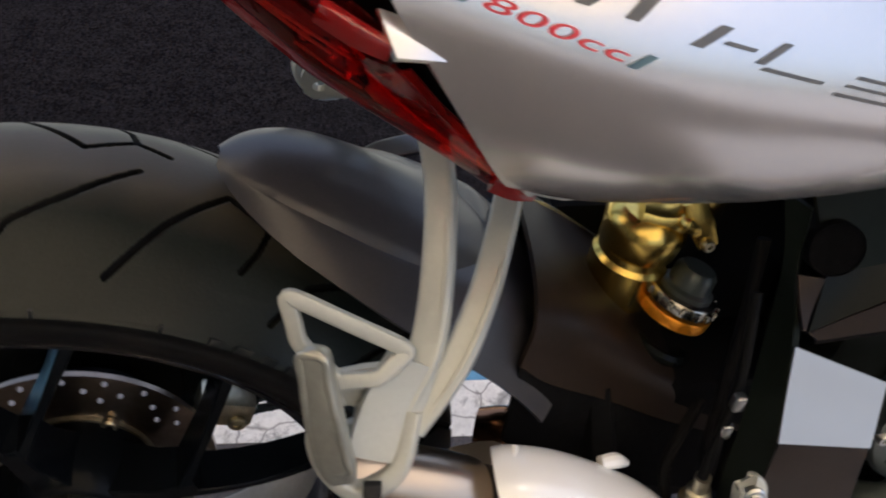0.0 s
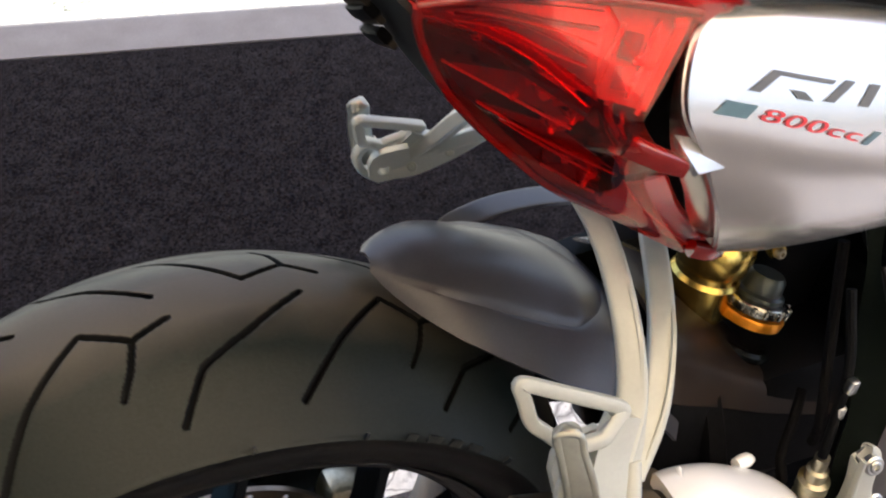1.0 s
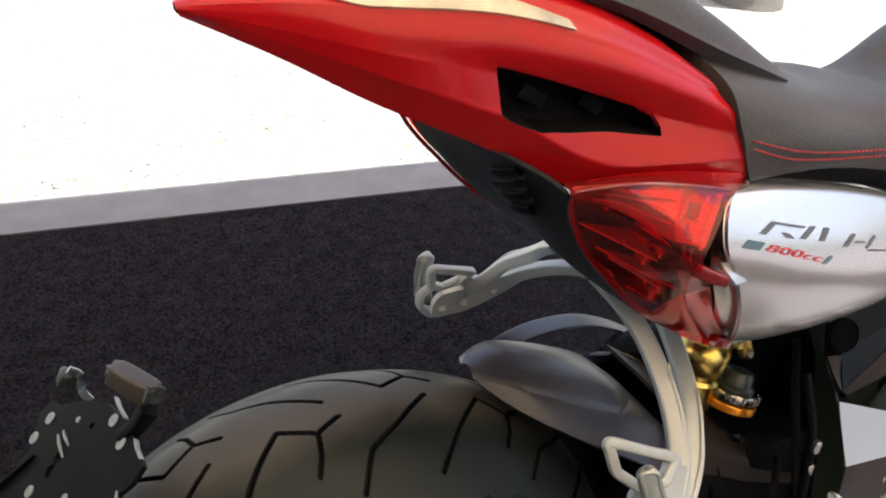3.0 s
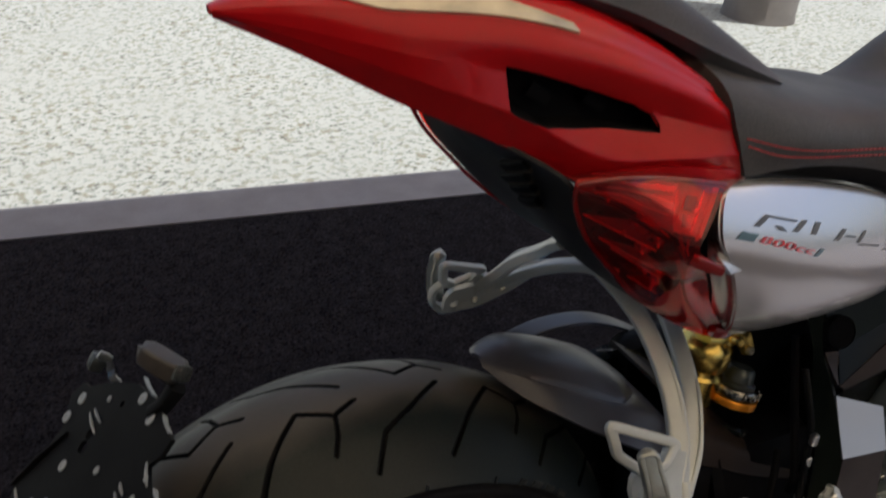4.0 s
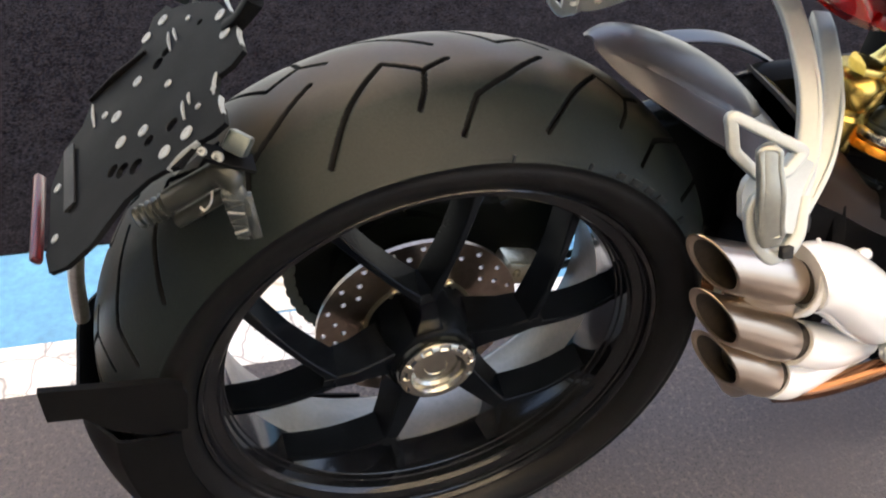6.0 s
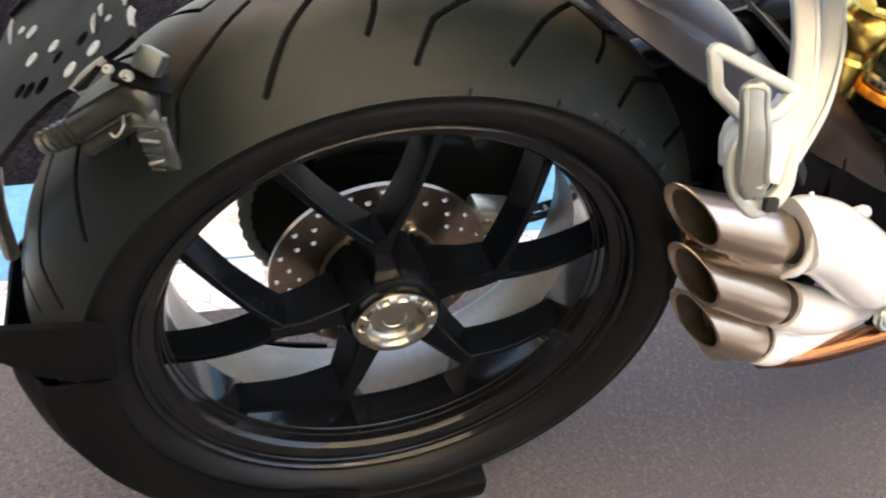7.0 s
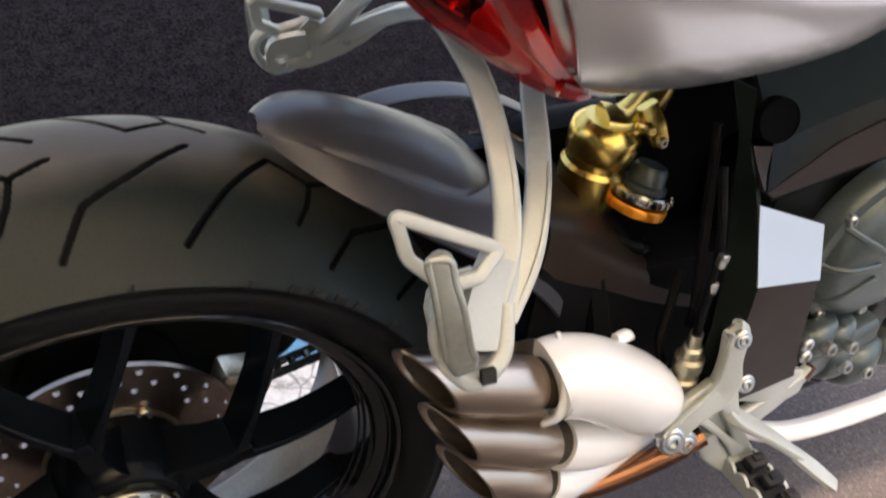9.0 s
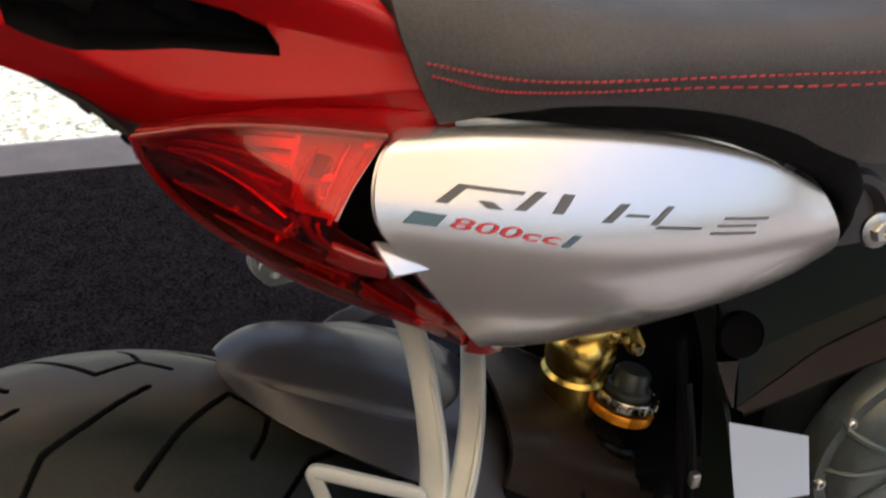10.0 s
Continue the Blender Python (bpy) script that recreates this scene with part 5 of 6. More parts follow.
loft(bm, [r + [(x, -y, z) for x, y, z in r[-2::-1]] for r in back], 40, 36, 0.012)
pillion = part("pillion_seat", bm, PAD_VINYL, bike, "dark grey vinyl passenger seat pad", 50)
bm = bmesh.new()
front = [
    [(0.262, -0.146, 0.546), (0.250, -0.142, 0.578), (0.240, -0.125, 0.604), (0.236, -0.06, 0.622), (0.236, 0, 0.626)],
    [(0.330, -0.150, 0.551), (0.330, -0.154, 0.564), (0.330, -0.130, 0.580), (0.330, -0.06, 0.591), (0.330, 0, 0.591)],
    [(0.410, -0.149, 0.533), (0.410, -0.155, 0.554), (0.410, -0.130, 0.564), (0.410, -0.06, 0.562), (0.410, 0, 0.560)],
    [(0.480, -0.147, 0.508), (0.480, -0.155, 0.546), (0.480, -0.130, 0.556), (0.480, -0.06, 0.552), (0.480, 0, 0.549)],
    [(0.560, -0.140, 0.470), (0.560, -0.152, 0.538), (0.560, -0.125, 0.552), (0.560, -0.06, 0.546), (0.560, 0, 0.538)],
    [(0.660, -0.110, 0.460), (0.660, -0.135, 0.536), (0.660, -0.110, 0.560), (0.650, -0.06, 0.578), (0.640, 0, 0.583)],
    [(0.800, -0.090, 0.460), (0.800, -0.120, 0.545), (0.800, -0.100, 0.615), (0.800, -0.05, 0.640), (0.800, 0, 0.650)],
]


def far_side(x, y, z):
    """The seat falls away towards its far edge, where it narrows into the tank."""
    if y > -0.08:
        return (x, -0.75 * y, min(z, float(np.interp(x, (0.36, 0.41, 0.49, 0.54, 0.59, 0.63, 0.67, 0.80), (0.590, 0.567, 0.532, 0.520, 0.515, 0.517, 0.540, 0.62)))))
    return (x, -0.70 * y, min(z, float(np.interp(x, (0.36, 0.41, 0.45, 0.54, 0.60, 0.65, 0.70, 0.80), (0.60, 0.572, 0.550, 0.513, 0.500, 0.494, 0.496, 0.55)))))


loft(bm, [r + [far_side(*p) for p in r[-2::-1]] for r in front], 60, 60, 0.015)
seat = part("rider_seat", bm, VINYL, bike, "black vinyl rider seat with red stitching", 50)
seat_bm = bmesh.new()
seat_bm.from_mesh(seat.data)
seat_skin = BVHTree.FromBMesh(seat_bm)
seat_bm.free()
for row in (((0.256, 0.578), (0.302, 0.566), (0.367, 0.558), (0.457, 0.548), (0.544, 0.538), (0.640, 0.534)), ((0.258, 0.572), (0.291, 0.5615), (0.331, 0.5565), (0.399, 0.549), (0.541, 0.531), (0.640, 0.527))):
    flat = curve_points([(x, 0, z) for x, z in row], 151)
    bm = bmesh.new()
    for k in range(0, 148, 2):
        ends = []
        for q in (flat[k], flat[k + 1] * 0.7 + flat[k + 2] * 0.3):
            hit = seat_skin.ray_cast(Vector((q[0], -0.3, q[2])), Vector((0, 1, 0)))
            if hit[0]:
                ends.append(tuple(hit[0] + Vector((0, -0.0004, 0))))
        if len(ends) == 2:
            sweep(bm, ends, [0.00065, 0.00065], n=3, seg=6)
    part("stitching", bm, THREAD, seat, "row of red stitches")
bm = bmesh.new()
sweep(bm, [(0.335, -0.085, 0.6005), (0.333, -0.112, 0.5955), (0.318, -0.1165, 0.5930), (0.29, -0.1185, 0.5995), (0.262, -0.1165, 0.612)], [0.0011] * 5, n=22, seg=6)
part("stitching", bm, THREAD, pillion, "row of red stitches")
bm = bmesh.new()
sweep(bm, [(0.262, -0.150, 0.556), (0.288, -0.153, 0.556), (0.343, -0.158, 0.546), (0.412, -0.157, 0.529), (0.466, -0.154, 0.507), (0.518, -0.150, 0.477), (0.550, -0.143, 0.444), (0.556, -0.138, 0.408)], [(0.006, 0.008), (0.008, 0.012), (0.008, 0.013), (0.008, 0.014), (0.009, 0.014), (0.009, 0.013), (0.010, 0.012), (0.006, 0.008)], n=40, seg=16, square=3)
part("seat_base", bm, SLOT_BLACK, bike, "matt black seat base edge above the panel")
bm = bmesh.new()
sweep(bm, [(0.86, 0, 0.60), (0.95, 0, 0.66), (1.10, 0, 0.70), (1.28, 0, 0.66), (1.36, 0, 0.58)], [(0.06, 0.10), (0.14, 0.13), (0.17, 0.15), (0.13, 0.12), (0.05, 0.06)], n=26, seg=26, square=2.6)
part("fuel_tank", bm, RED_PAINT, bike, "red fuel tank")

# round black cover ahead of the side panel
HUB_AT, HUB_OUT = (0.577, -0.120, 0.404), (-0.10, -0.97, 0.20)
bm = bmesh.new()
revolve(bm, [(0, 0.075), (0.012, 0.075), (0.016, 0.072), (0.013, 0.067), (0.007, 0.062), (0.006, 0.040), (0.012, 0.036), (0.012, 0.030), (0.003, 0.026), (0.003, 0.001)], 64, False, HUB_AT, HUB_OUT)
bmesh.ops.bisect_plane(bm, geom=bm.verts[:] + bm.edges[:] + bm.faces[:], plane_co=(0, 0, 0.385), plane_no=(0, 0, -1), clear_outer=True)
cover_side = part("side_cover", bm, HUGGER, bike, "round dark grey plastic cover below the seat edge")
bm = bmesh.new()
revolve(bm, [(0.0125, 0.0755), (0.0170, 0.0755), (0.0180, 0.0735), (0.0170, 0.0700), (0.0130, 0.0695)], 64, True, HUB_AT, HUB_OUT)
bmesh.ops.bisect_plane(bm, geom=bm.verts[:] + bm.edges[:] + bm.faces[:], plane_co=(0, 0, 0.430), plane_no=(0, 0, -1), clear_outer=True)
part("cover_trim", bm, SILVER_CAST, cover_side, "thin grey trim ring")
bm = bmesh.new()
stud(bm, (0.580, -0.150, 0.4115), HUB_OUT, 0.0125, 0.004, 24)
stud(bm, (0.5805, -0.153, 0.4120), HUB_OUT, 0.0080, 0.006, 6)
part("cover_bolt", bm, BOLT, cover_side, "zinc hexagon bolt with a washer")

# ---- rear shock ----
bm = bmesh.new()
revolve(bm, [(0, 0.020), (0.004, 0.030), (0.040, 0.031), (0.044, 0.028), (0.050, 0.028), (0.054, 0.031), (0.072, 0.0330), (0.080, 0.0310), (0.087, 0.024), (0.089, 0.001)], 40, False, (0.437, 0.000, 0.168), (0.16, 0, 0.98))
shock = part("shock_body", bm, GOLD, bike, "gold anodised shock reservoir")
bm = bmesh.new()
sweep(bm, [(0.440, 0.0, 0.254), (0.462, -0.006, 0.252), (0.488, 0.0, 0.264), (0.512, 0.01, 0.282)], [(0.020, 0.012), (0.018, 0.012), (0.015, 0.013), (0.012, 0.012)], n=14, seg=14, square=3.5)
block(bm, (0.030, 0.012, 0.022), facing((0.475, -0.020, 0.252), (0.2, -1, 0.2), (0.5, 0, 0.8)), 0.004)
sweep(bm, [(0.470, -0.018, 0.275), (0.478, -0.024, 0.258), (0.487, -0.028, 0.240)], [(0.009, 0.006), (0.010, 0.006), (0.008, 0.005)], up=(0, -1, 0), n=8, seg=12, square=4)
part("shock_head", bm, GOLD, shock)
bm = bmesh.new()
stud(bm, (0.484, -0.031, 0.243), (0.1, -1, 0.2), 0.005, 0.006)
part("shock_bolt", bm, BRASS, shock)
AX = Vector((0.30, 0.12, 0.94)).normalized()
C = Vector((0.478, -0.030, 0.178))
bm = bmesh.new()
revolve(bm, [(-0.008, 0.0255), (-0.0065, 0.0290), (0.000, 0.0298), (0.0025, 0.0285), (0.0025, 0.022), (-0.008, 0.022)], 48, True, C, AX)
part("preload_ring", bm, AMBER, shock, "orange spring preload ring")
bm = bmesh.new()
revolve(bm, [(0.0055, 0.022), (0.0055, 0.0275), (0.009, 0.0282), (0.013, 0.0282), (0.015, 0.0268), (0.0165, 0.022)], 48, True, C, AX)
one = AX.orthogonal().normalized()
two = AX.cross(one)
ring = part("lock_ring", bm, CHROME, shock, "notched steel lock ring")
for k in range(16):
    a = 2 * math.pi * k / 16
    bm = bmesh.new()
    p = C + AX * 0.0105 + (one * math.cos(a) + two * math.sin(a)) * 0.0282
    block(bm, (0.005, 0.007, 0.006), facing(p, one * math.cos(a) + two * math.sin(a), AX), 0.001)
    part("ring_tooth", bm, CHROME, ring)
bm = bmesh.new()
revolve(bm, [(0.014, 0.0215), (0.020, 0.0215), (0.022, 0.0175), (0.034, 0.0168), (0.038, 0.014), (0.038, 0.001)], 40, False, C, AX)
part("shock_collar", bm, CASTING, shock, "dark steel shock collar")
bm = bmesh.new()
for turn in np.linspace(0, 4, 5)[:-1]:
    pts = []
    for a in np.linspace(0, 2 * math.pi, 13):
        pts.append(tuple(C - AX * (0.02 + 0.022 * (turn + a / (2 * math.pi))) + (one * math.cos(a) + two * math.sin(a)) * 0.027))
    sweep(bm, pts, [0.0055] * 13, up=tuple(AX), n=30, seg=8)
part("shock_spring", bm, GLOSS_BLACK, shock, "black coil spring")

# ---- frame, engine ----
bm = bmesh.new()
loft(bm, [
    [(0.492, -0.080, 0.330), (0.497, -0.100, 0.287), (0.4945, -0.116, 0.238), (0.482, -0.145, 0.193), (0.478, -0.156, 0.150), (0.482, -0.160, 0.090), (0.488, -0.162, 0.040)],
    [(0.506, -0.094, 0.325), (0.5035, -0.109, 0.284), (0.5005, -0.137, 0.247), (0.4955, -0.170, 0.189), (0.4965, -0.173, 0.150), (0.501, -0.174, 0.090), (0.509, -0.174, 0.040)]], 8, 40, 0.006)
frame_side = part("frame_plate", bm, FRAME_TUBE, bike, "dark green-grey frame side plate", 50)
# flank with its brown reflection painted in
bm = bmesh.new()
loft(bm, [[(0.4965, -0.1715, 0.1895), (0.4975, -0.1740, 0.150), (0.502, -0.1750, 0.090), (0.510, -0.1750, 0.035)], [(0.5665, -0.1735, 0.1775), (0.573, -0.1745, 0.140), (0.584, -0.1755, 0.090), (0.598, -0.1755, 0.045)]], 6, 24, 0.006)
part("frame_flank", bm, BROWN_SHEEN, frame_side, "brownish black flank of the frame, brown reflection painted in")
bm = bmesh.new()
loft(bm, [[(0.5015, -0.1395, 0.2480), (0.4985, -0.1550, 0.2190), (0.4955, -0.1722, 0.1895)], [(0.575, -0.1505, 0.2180), (0.571, -0.1620, 0.1985), (0.5665, -0.1745, 0.1785)]], 6, 6, 0.002)
part("alloy_plate", bm, PANEL, frame_side, "bright bare alloy plate on the frame")
# flat facets of the frame ahead of the plate, light and shade put into each paint
TOP_LINE = [(0.506, -0.074, 0.345), (0.560, -0.074, 0.358), (0.660, -0.078, 0.375), (0.880, -0.085, 0.410)]
MID_LINE = [(0.521, -0.111, 0.2835), (0.560, -0.108, 0.290), (0.640, -0.107, 0.305), (0.880, -0.112, 0.348)]
LOW_LINE = [(0.512, -0.130, 0.2520), (0.550, -0.126, 0.267), (0.625, -0.120, 0.290), (0.880, -0.122, 0.340)]
EDGE_LINE = [(0.518, -0.133, 0.2475), (0.560, -0.133, 0.253), (0.640, -0.131, 0.262), (0.880, -0.135, 0.292)]
IN_LINE = [(0.520, -0.118, 0.2380), (0.560, -0.112, 0.240), (0.640, -0.108, 0.245), (0.880, -0.110, 0.270)]
for name, upper, lower, mat, label in (("frame_beam", TOP_LINE, MID_LINE, FRAME_TUBE, "dark green-grey frame beam"), ("frame_recess", MID_LINE, LOW_LINE, GLOSS_BLACK, "recessed facet of the frame beam, shade painted black"), ("frame_edge", LOW_LINE, EDGE_LINE, BROWN_SHEEN, "lower facet of the frame beam, brown reflection painted in"), ("frame_underside", EDGE_LINE, IN_LINE, SLOT_BLACK, "underside of the frame beam, shade painted black")):
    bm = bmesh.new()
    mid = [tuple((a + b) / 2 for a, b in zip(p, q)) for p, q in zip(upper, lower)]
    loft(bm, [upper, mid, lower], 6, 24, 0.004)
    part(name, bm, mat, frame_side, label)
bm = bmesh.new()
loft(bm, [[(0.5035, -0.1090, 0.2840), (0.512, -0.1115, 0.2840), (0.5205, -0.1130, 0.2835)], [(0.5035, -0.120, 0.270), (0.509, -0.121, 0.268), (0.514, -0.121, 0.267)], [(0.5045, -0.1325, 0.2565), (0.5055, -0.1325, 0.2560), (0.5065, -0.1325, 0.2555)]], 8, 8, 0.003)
part("frame_gusset", bm, BROWN_SHEEN, frame_side, "small brownish gusset under the tube end")
bm = bmesh.new()
revolve(bm, [(0, 0.0185), (0.012, 0.0185), (0.013, 0.0180), (0.0125, 0.0175), (-0.02, 0.0165), (-0.02, 0.0185)], 32, True, (0.5255, -0.0985, 0.3000), (-0.15, -0.85, 0.35))
revolve(bm, [(-0.018, 0.0165), (-0.018, 0.0005)], 32, False, (0.5255, -0.0985, 0.3000), (-0.15, -0.85, 0.35))
# black disc across the mouth stands in for the shade inside the tube
revolve(bm, [(0.0118, 0.0172), (0.0118, 0.0005)], 32, False, (0.5255, -0.0985, 0.3000), (-0.15, -0.85, 0.35))
part("frame_tube_end", bm, SLOT_BLACK, frame_side, "black frame tube end, its dark hollow put in as a disc")
bm = bmesh.new()
block(bm, (0.46, 0.21, 0.36), Matrix.Translation((0.80, 0.0, 0.04)), 0.03)
part("engine_block", bm, GLOSS_BLACK, bike, "dark engine block")
for name, size, place in (("battery_box", (0.20, 0.08, 0.34), (0.60, 0.03, 0.18)), ("swingarm_pivot", (0.16, 0.20, 0.17), (0.52, 0.02, 0.055)), ("inner_guard", (0.20, 0.05, 0.16), (0.49, 0.085, 0.13))):
    bm = bmesh.new()
    block(bm, size, Matrix.Translation(place), 0.02)
    part(name, bm, PLASTIC, bike, "black plastic part deep in the frame")
bm = bmesh.new()
revolve(bm, [(0, 0.098), (0.018, 0.098), (0.024, 0.094), (0.026, 0.084), (0.032, 0.080), (0.040, 0.066), (0.043, 0.040), (0.044, 0.0005)], 64, False, (0.716, -0.105, 0.138), (0, -1, 0))
cover = part("clutch_cover", bm, CASTING, bike, "grey cast clutch cover")
for a in (100, 145, 190, 235, 280):
    bm = bmesh.new()
    r = radians(a)
    stud(bm, (0.716 + 0.090 * math.cos(r), -0.127, 0.138 + 0.090 * math.sin(r)), (0, -1, 0), 0.006, 0.007)
    part("cover_bolt", bm, BOLT, cover)
for a in (150, 180, 215):
    bm = bmesh.new()
    r = radians(a)
    sweep(bm, [(0.716 + d * math.cos(r), -0.105 - h, 0.138 + d * math.sin(r)) for d, h in ((0.086, 0.024), (0.066, 0.040), (0.030, 0.045))], [(0.004, 0.003)] * 3, up=(0, -1, 0), n=8, seg=8)
    part("cover_rib", bm, CASTING, cover)
bm = bmesh.new()
sweep(bm, [(0.600, -0.130, 0.030), (0.640, -0.138, 0.010), (0.700, -0.135, 0.005), (0.760, -0.13, 0.015)], [(0.012, 0.020), (0.016, 0.026), (0.016, 0.024), (0.014, 0.02)], n=12, seg=14, square=3)
part("water_pump", bm, CASTING, bike, "grey cast pump housing")
for p in ((0.630, -0.150, 0.055), (0.636, -0.150, 0.036)):
    bm = bmesh.new()
    stud(bm, p, (0, -1, 0.1), 0.008, 0.008)
    part("engine_bolt", bm, BOLT, bike)

bm = bmesh.new()
sweep(bm, [(0.560, -0.166, -0.020), (0.600, -0.164, -0.004), (0.632, -0.161, 0.012), (0.644, -0.160, 0.024)], [(0.006, 0.020), (0.006, 0.016), (0.006, 0.009), (0.005, 0.005)], up=(0.2, 0, 1), n=16, seg=16, square=6)
strut = part("pump_strut", bm, SILVER_CAST, bike, "silver strut below the engine")
bm = bmesh.new()
sweep(bm, [(0.636, -0.162, 0.015), (0.646, -0.160, 0.026)], [(0.0075, 0.006), (0.006, 0.005)], n=4, seg=12, square=4)
part("strut_cap", bm, REFLECTOR, strut, "small red cap")
for k, (x, z, r) in enumerate(((0.655, 0.040, 0.020), (0.700, -0.004, 0.024), (0.745, -0.030, 0.026), (0.795, -0.022, 0.022), (0.690, 0.030, 0.018))):
    bm = bmesh.new()
    sweep(bm, [(x - r, -0.120, z - 0.4 * r), (x, -0.140, z), (x + r, -0.134, z + 0.3 * r), (x + 1.6 * r, -0.118, z)], [(r * 0.5, r * 0.6), (r * 0.8, r), (r * 0.7, r * 0.8), (r * 0.4, r * 0.5)], n=14, seg=16, square=3)
    boss = part("engine_boss", bm, CASTING, bike, "grey cast boss on the engine case")
    bm = bmesh.new()
    stud(bm, (x + 0.004, -0.156, z + 0.004), (-0.1, -1, 0.3), 0.0075, 0.010)
    part("engine_bolt", bm, BOLT, boss)

# ---- rider foot peg, pedal, brake cylinder ----
OUTWARD = (-0.15, -0.9, 0.4)
bm = bmesh.new()
sweep(bm, [(0.4885, -0.174, 0.1465), (0.4905, -0.174, 0.1417), (0.4938, -0.177, 0.1084), (0.4936, -0.180, 0.0774), (0.4633, -0.183, 0.0620), (0.4420, -0.185, 0.0430), (0.4400, -0.185, 0.0410)], [(0.0070, 0.004), (0.0110, 0.006), (0.0105, 0.006), (0.0160, 0.006), (0.0150, 0.006), (0.0125, 0.006), (0.0090, 0.005)], up=OUTWARD, n=40, seg=24, square=6)
sweep(bm, [(0.4960, -0.180, 0.0760), (0.5216, -0.184, 0.0262), (0.5400, -0.187, -0.0080), (0.5500, -0.188, -0.0280)], [(0.0140, 0.005), (0.0070, 0.006), (0.0075, 0.007), (0.0100, 0.010)], up=OUTWARD, n=24, seg=20, square=5)
sweep(bm, [(0.4700, -0.182, 0.0500), (0.4822, -0.184, 0.0401), (0.5180, -0.187, 0.0036), (0.5382, -0.188, -0.0204)], [(0.0060, 0.0055), (0.0042, 0.0060), (0.0042, 0.0065), (0.0090, 0.0090)], up=OUTWARD, n=20, seg=16, square=4)
loft(bm, [[(0.4800, -0.178, 0.0560), (0.4848, -0.180, 0.0392), (0.5080, -0.182, 0.0130), (0.5380, -0.184, -0.0200)], [(0.5009, -0.177, 0.0660), (0.5080, -0.179, 0.0480), (0.5220, -0.181, 0.0220), (0.5450, -0.184, -0.0220)]], 8, 14, 0.004)
sweep(bm, [(0.4950, -0.184, 0.0180), (0.5050, -0.184, -0.0080), (0.5250, -0.186, -0.0330), (0.5360, -0.188, -0.0450)], [(0.0110, 0.006), (0.0125, 0.007), (0.0110, 0.008), (0.0080, 0.008)], up=OUTWARD, n=18, seg=18, square=3.5)
step = part("foot_peg_bracket", bm, SILVER_CAST, bike, "cast silver rider foot peg bracket", 50)
bm = bmesh.new()
sweep(bm, [(0.4790, -0.180, 0.1500), (0.4815, -0.183, 0.1080), (0.4760, -0.186, 0.0880), (0.4530, -0.189, 0.0700), (0.4320, -0.190, 0.0520)], [(0.0014, 0.0030), (0.0020, 0.0030), (0.0024, 0.0030), (0.0020, 0.0030), (0.0016, 0.0030)], up=OUTWARD, n=30, seg=12, square=4)
part("raised_edge", bm, SILVER_CAST, step)
for p, r in (((0.4905, -0.179, 0.1400), 0.0085), ((0.5291, -0.174, 0.0634), 0.0090), ((0.4410, -0.190, 0.0400), 0.0130), ((0.4700, -0.183, 0.0160), 0.0115)):
    bm = bmesh.new()
    stud(bm, p, OUTWARD, r, 0.007, 24)
    inner = Vector(p) + Vector(OUTWARD).normalized() * 0.004
    revolve(bm, [(0.0, 0.62 * r), (0.0040, 0.60 * r), (0.0046, 0.50 * r), (0.0046, 0.32 * r), (0.0015, 0.30 * r), (0.0015, 0.0003)], 18, False, tuple(inner), OUTWARD)
    part("bracket_bolt", bm, BOLT, step)
# peg: a tray with two toothed walls and rubber blocks between them
along = Matrix(((0, 0, 1, 0), (-1, 0, 0, 0), (0.06, 1, 0, 0), (0, 0, 0, 1)))
bm = bmesh.new()
teeth = [(0.100 * k / 60, 0.013 + 0.0065 * abs(math.sin(math.pi * 5.5 * k / 60)) ** 0.7) for k in range(61)]
for x in (0.5275, 0.5600):
    plate(bm, [(0.0, 0.0)] + teeth + [(0.104, 0.009), (0.100, 0.0)], 0.0035, Matrix.Translation((x, -0.190, -0.046)) @ along)
block(bm, (0.034, 0.102, 0.004), Matrix.Translation((0.5455, -0.240, -0.041)) @ Matrix.Rotation(-0.06, 4, "X"), 0.001)
block(bm, (0.036, 0.004, 0.014), Matrix.Translation((0.5455, -0.2925, -0.033)), 0.0015)
sweep(bm, [(0.545, -0.180, -0.036), (0.545, -0.200, -0.036)], [(0.013, 0.012), (0.016, 0.010)], n=4, seg=14, square=4)
peg = part("foot_peg", bm, SILVER_CAST, step, "serrated silver foot peg", 30)
bm = bmesh.new()
block(bm, (0.026, 0.092, 0.013), Matrix.Translation((0.5455, -0.243, -0.033)) @ Matrix.Rotation(-0.06, 4, "X"), 0.003)
pad = part("rubber_pad", bm, RUBBER_PAD, peg, "black rubber pad in the tray")
for k in range(4):
    bm = bmesh.new()
    block(bm, (0.022 - 0.001 * k, 0.0150, 0.012), Matrix.Translation((0.5500, -0.209 - 0.0225 * k, -0.0235 + 0.0014 * k)) @ Matrix.Rotation(0.12, 4, "X"), 0.0035)
    block(bm, (0.010, 0.0070, 0.004), Matrix.Translation((0.5500, -0.209 - 0.0225 * k, -0.0165 + 0.0014 * k)), 0.0012)
    part("rubber_block", bm, RUBBER_PAD, peg, "black rubber tread block")
bm = bmesh.new()
sweep(bm, [(0.545, -0.160, 0.035), (0.600, -0.165, 0.020), (0.655, -0.150, -0.015), (0.672, -0.138, -0.030)], [(0.005, 0.016), (0.005, 0.022), (0.005, 0.014), (0.005, 0.008)], n=14, seg=16, square=6)
sweep(bm, [(0.512, -0.180, 0.042), (0.528, -0.188, 0.027), (0.565, -0.202, 0.000), (0.603, -0.217, -0.031)], [(0.010, 0.005), (0.012, 0.004), (0.010, 0.004), (0.007, 0.004)], n=16, seg=16, square=6)
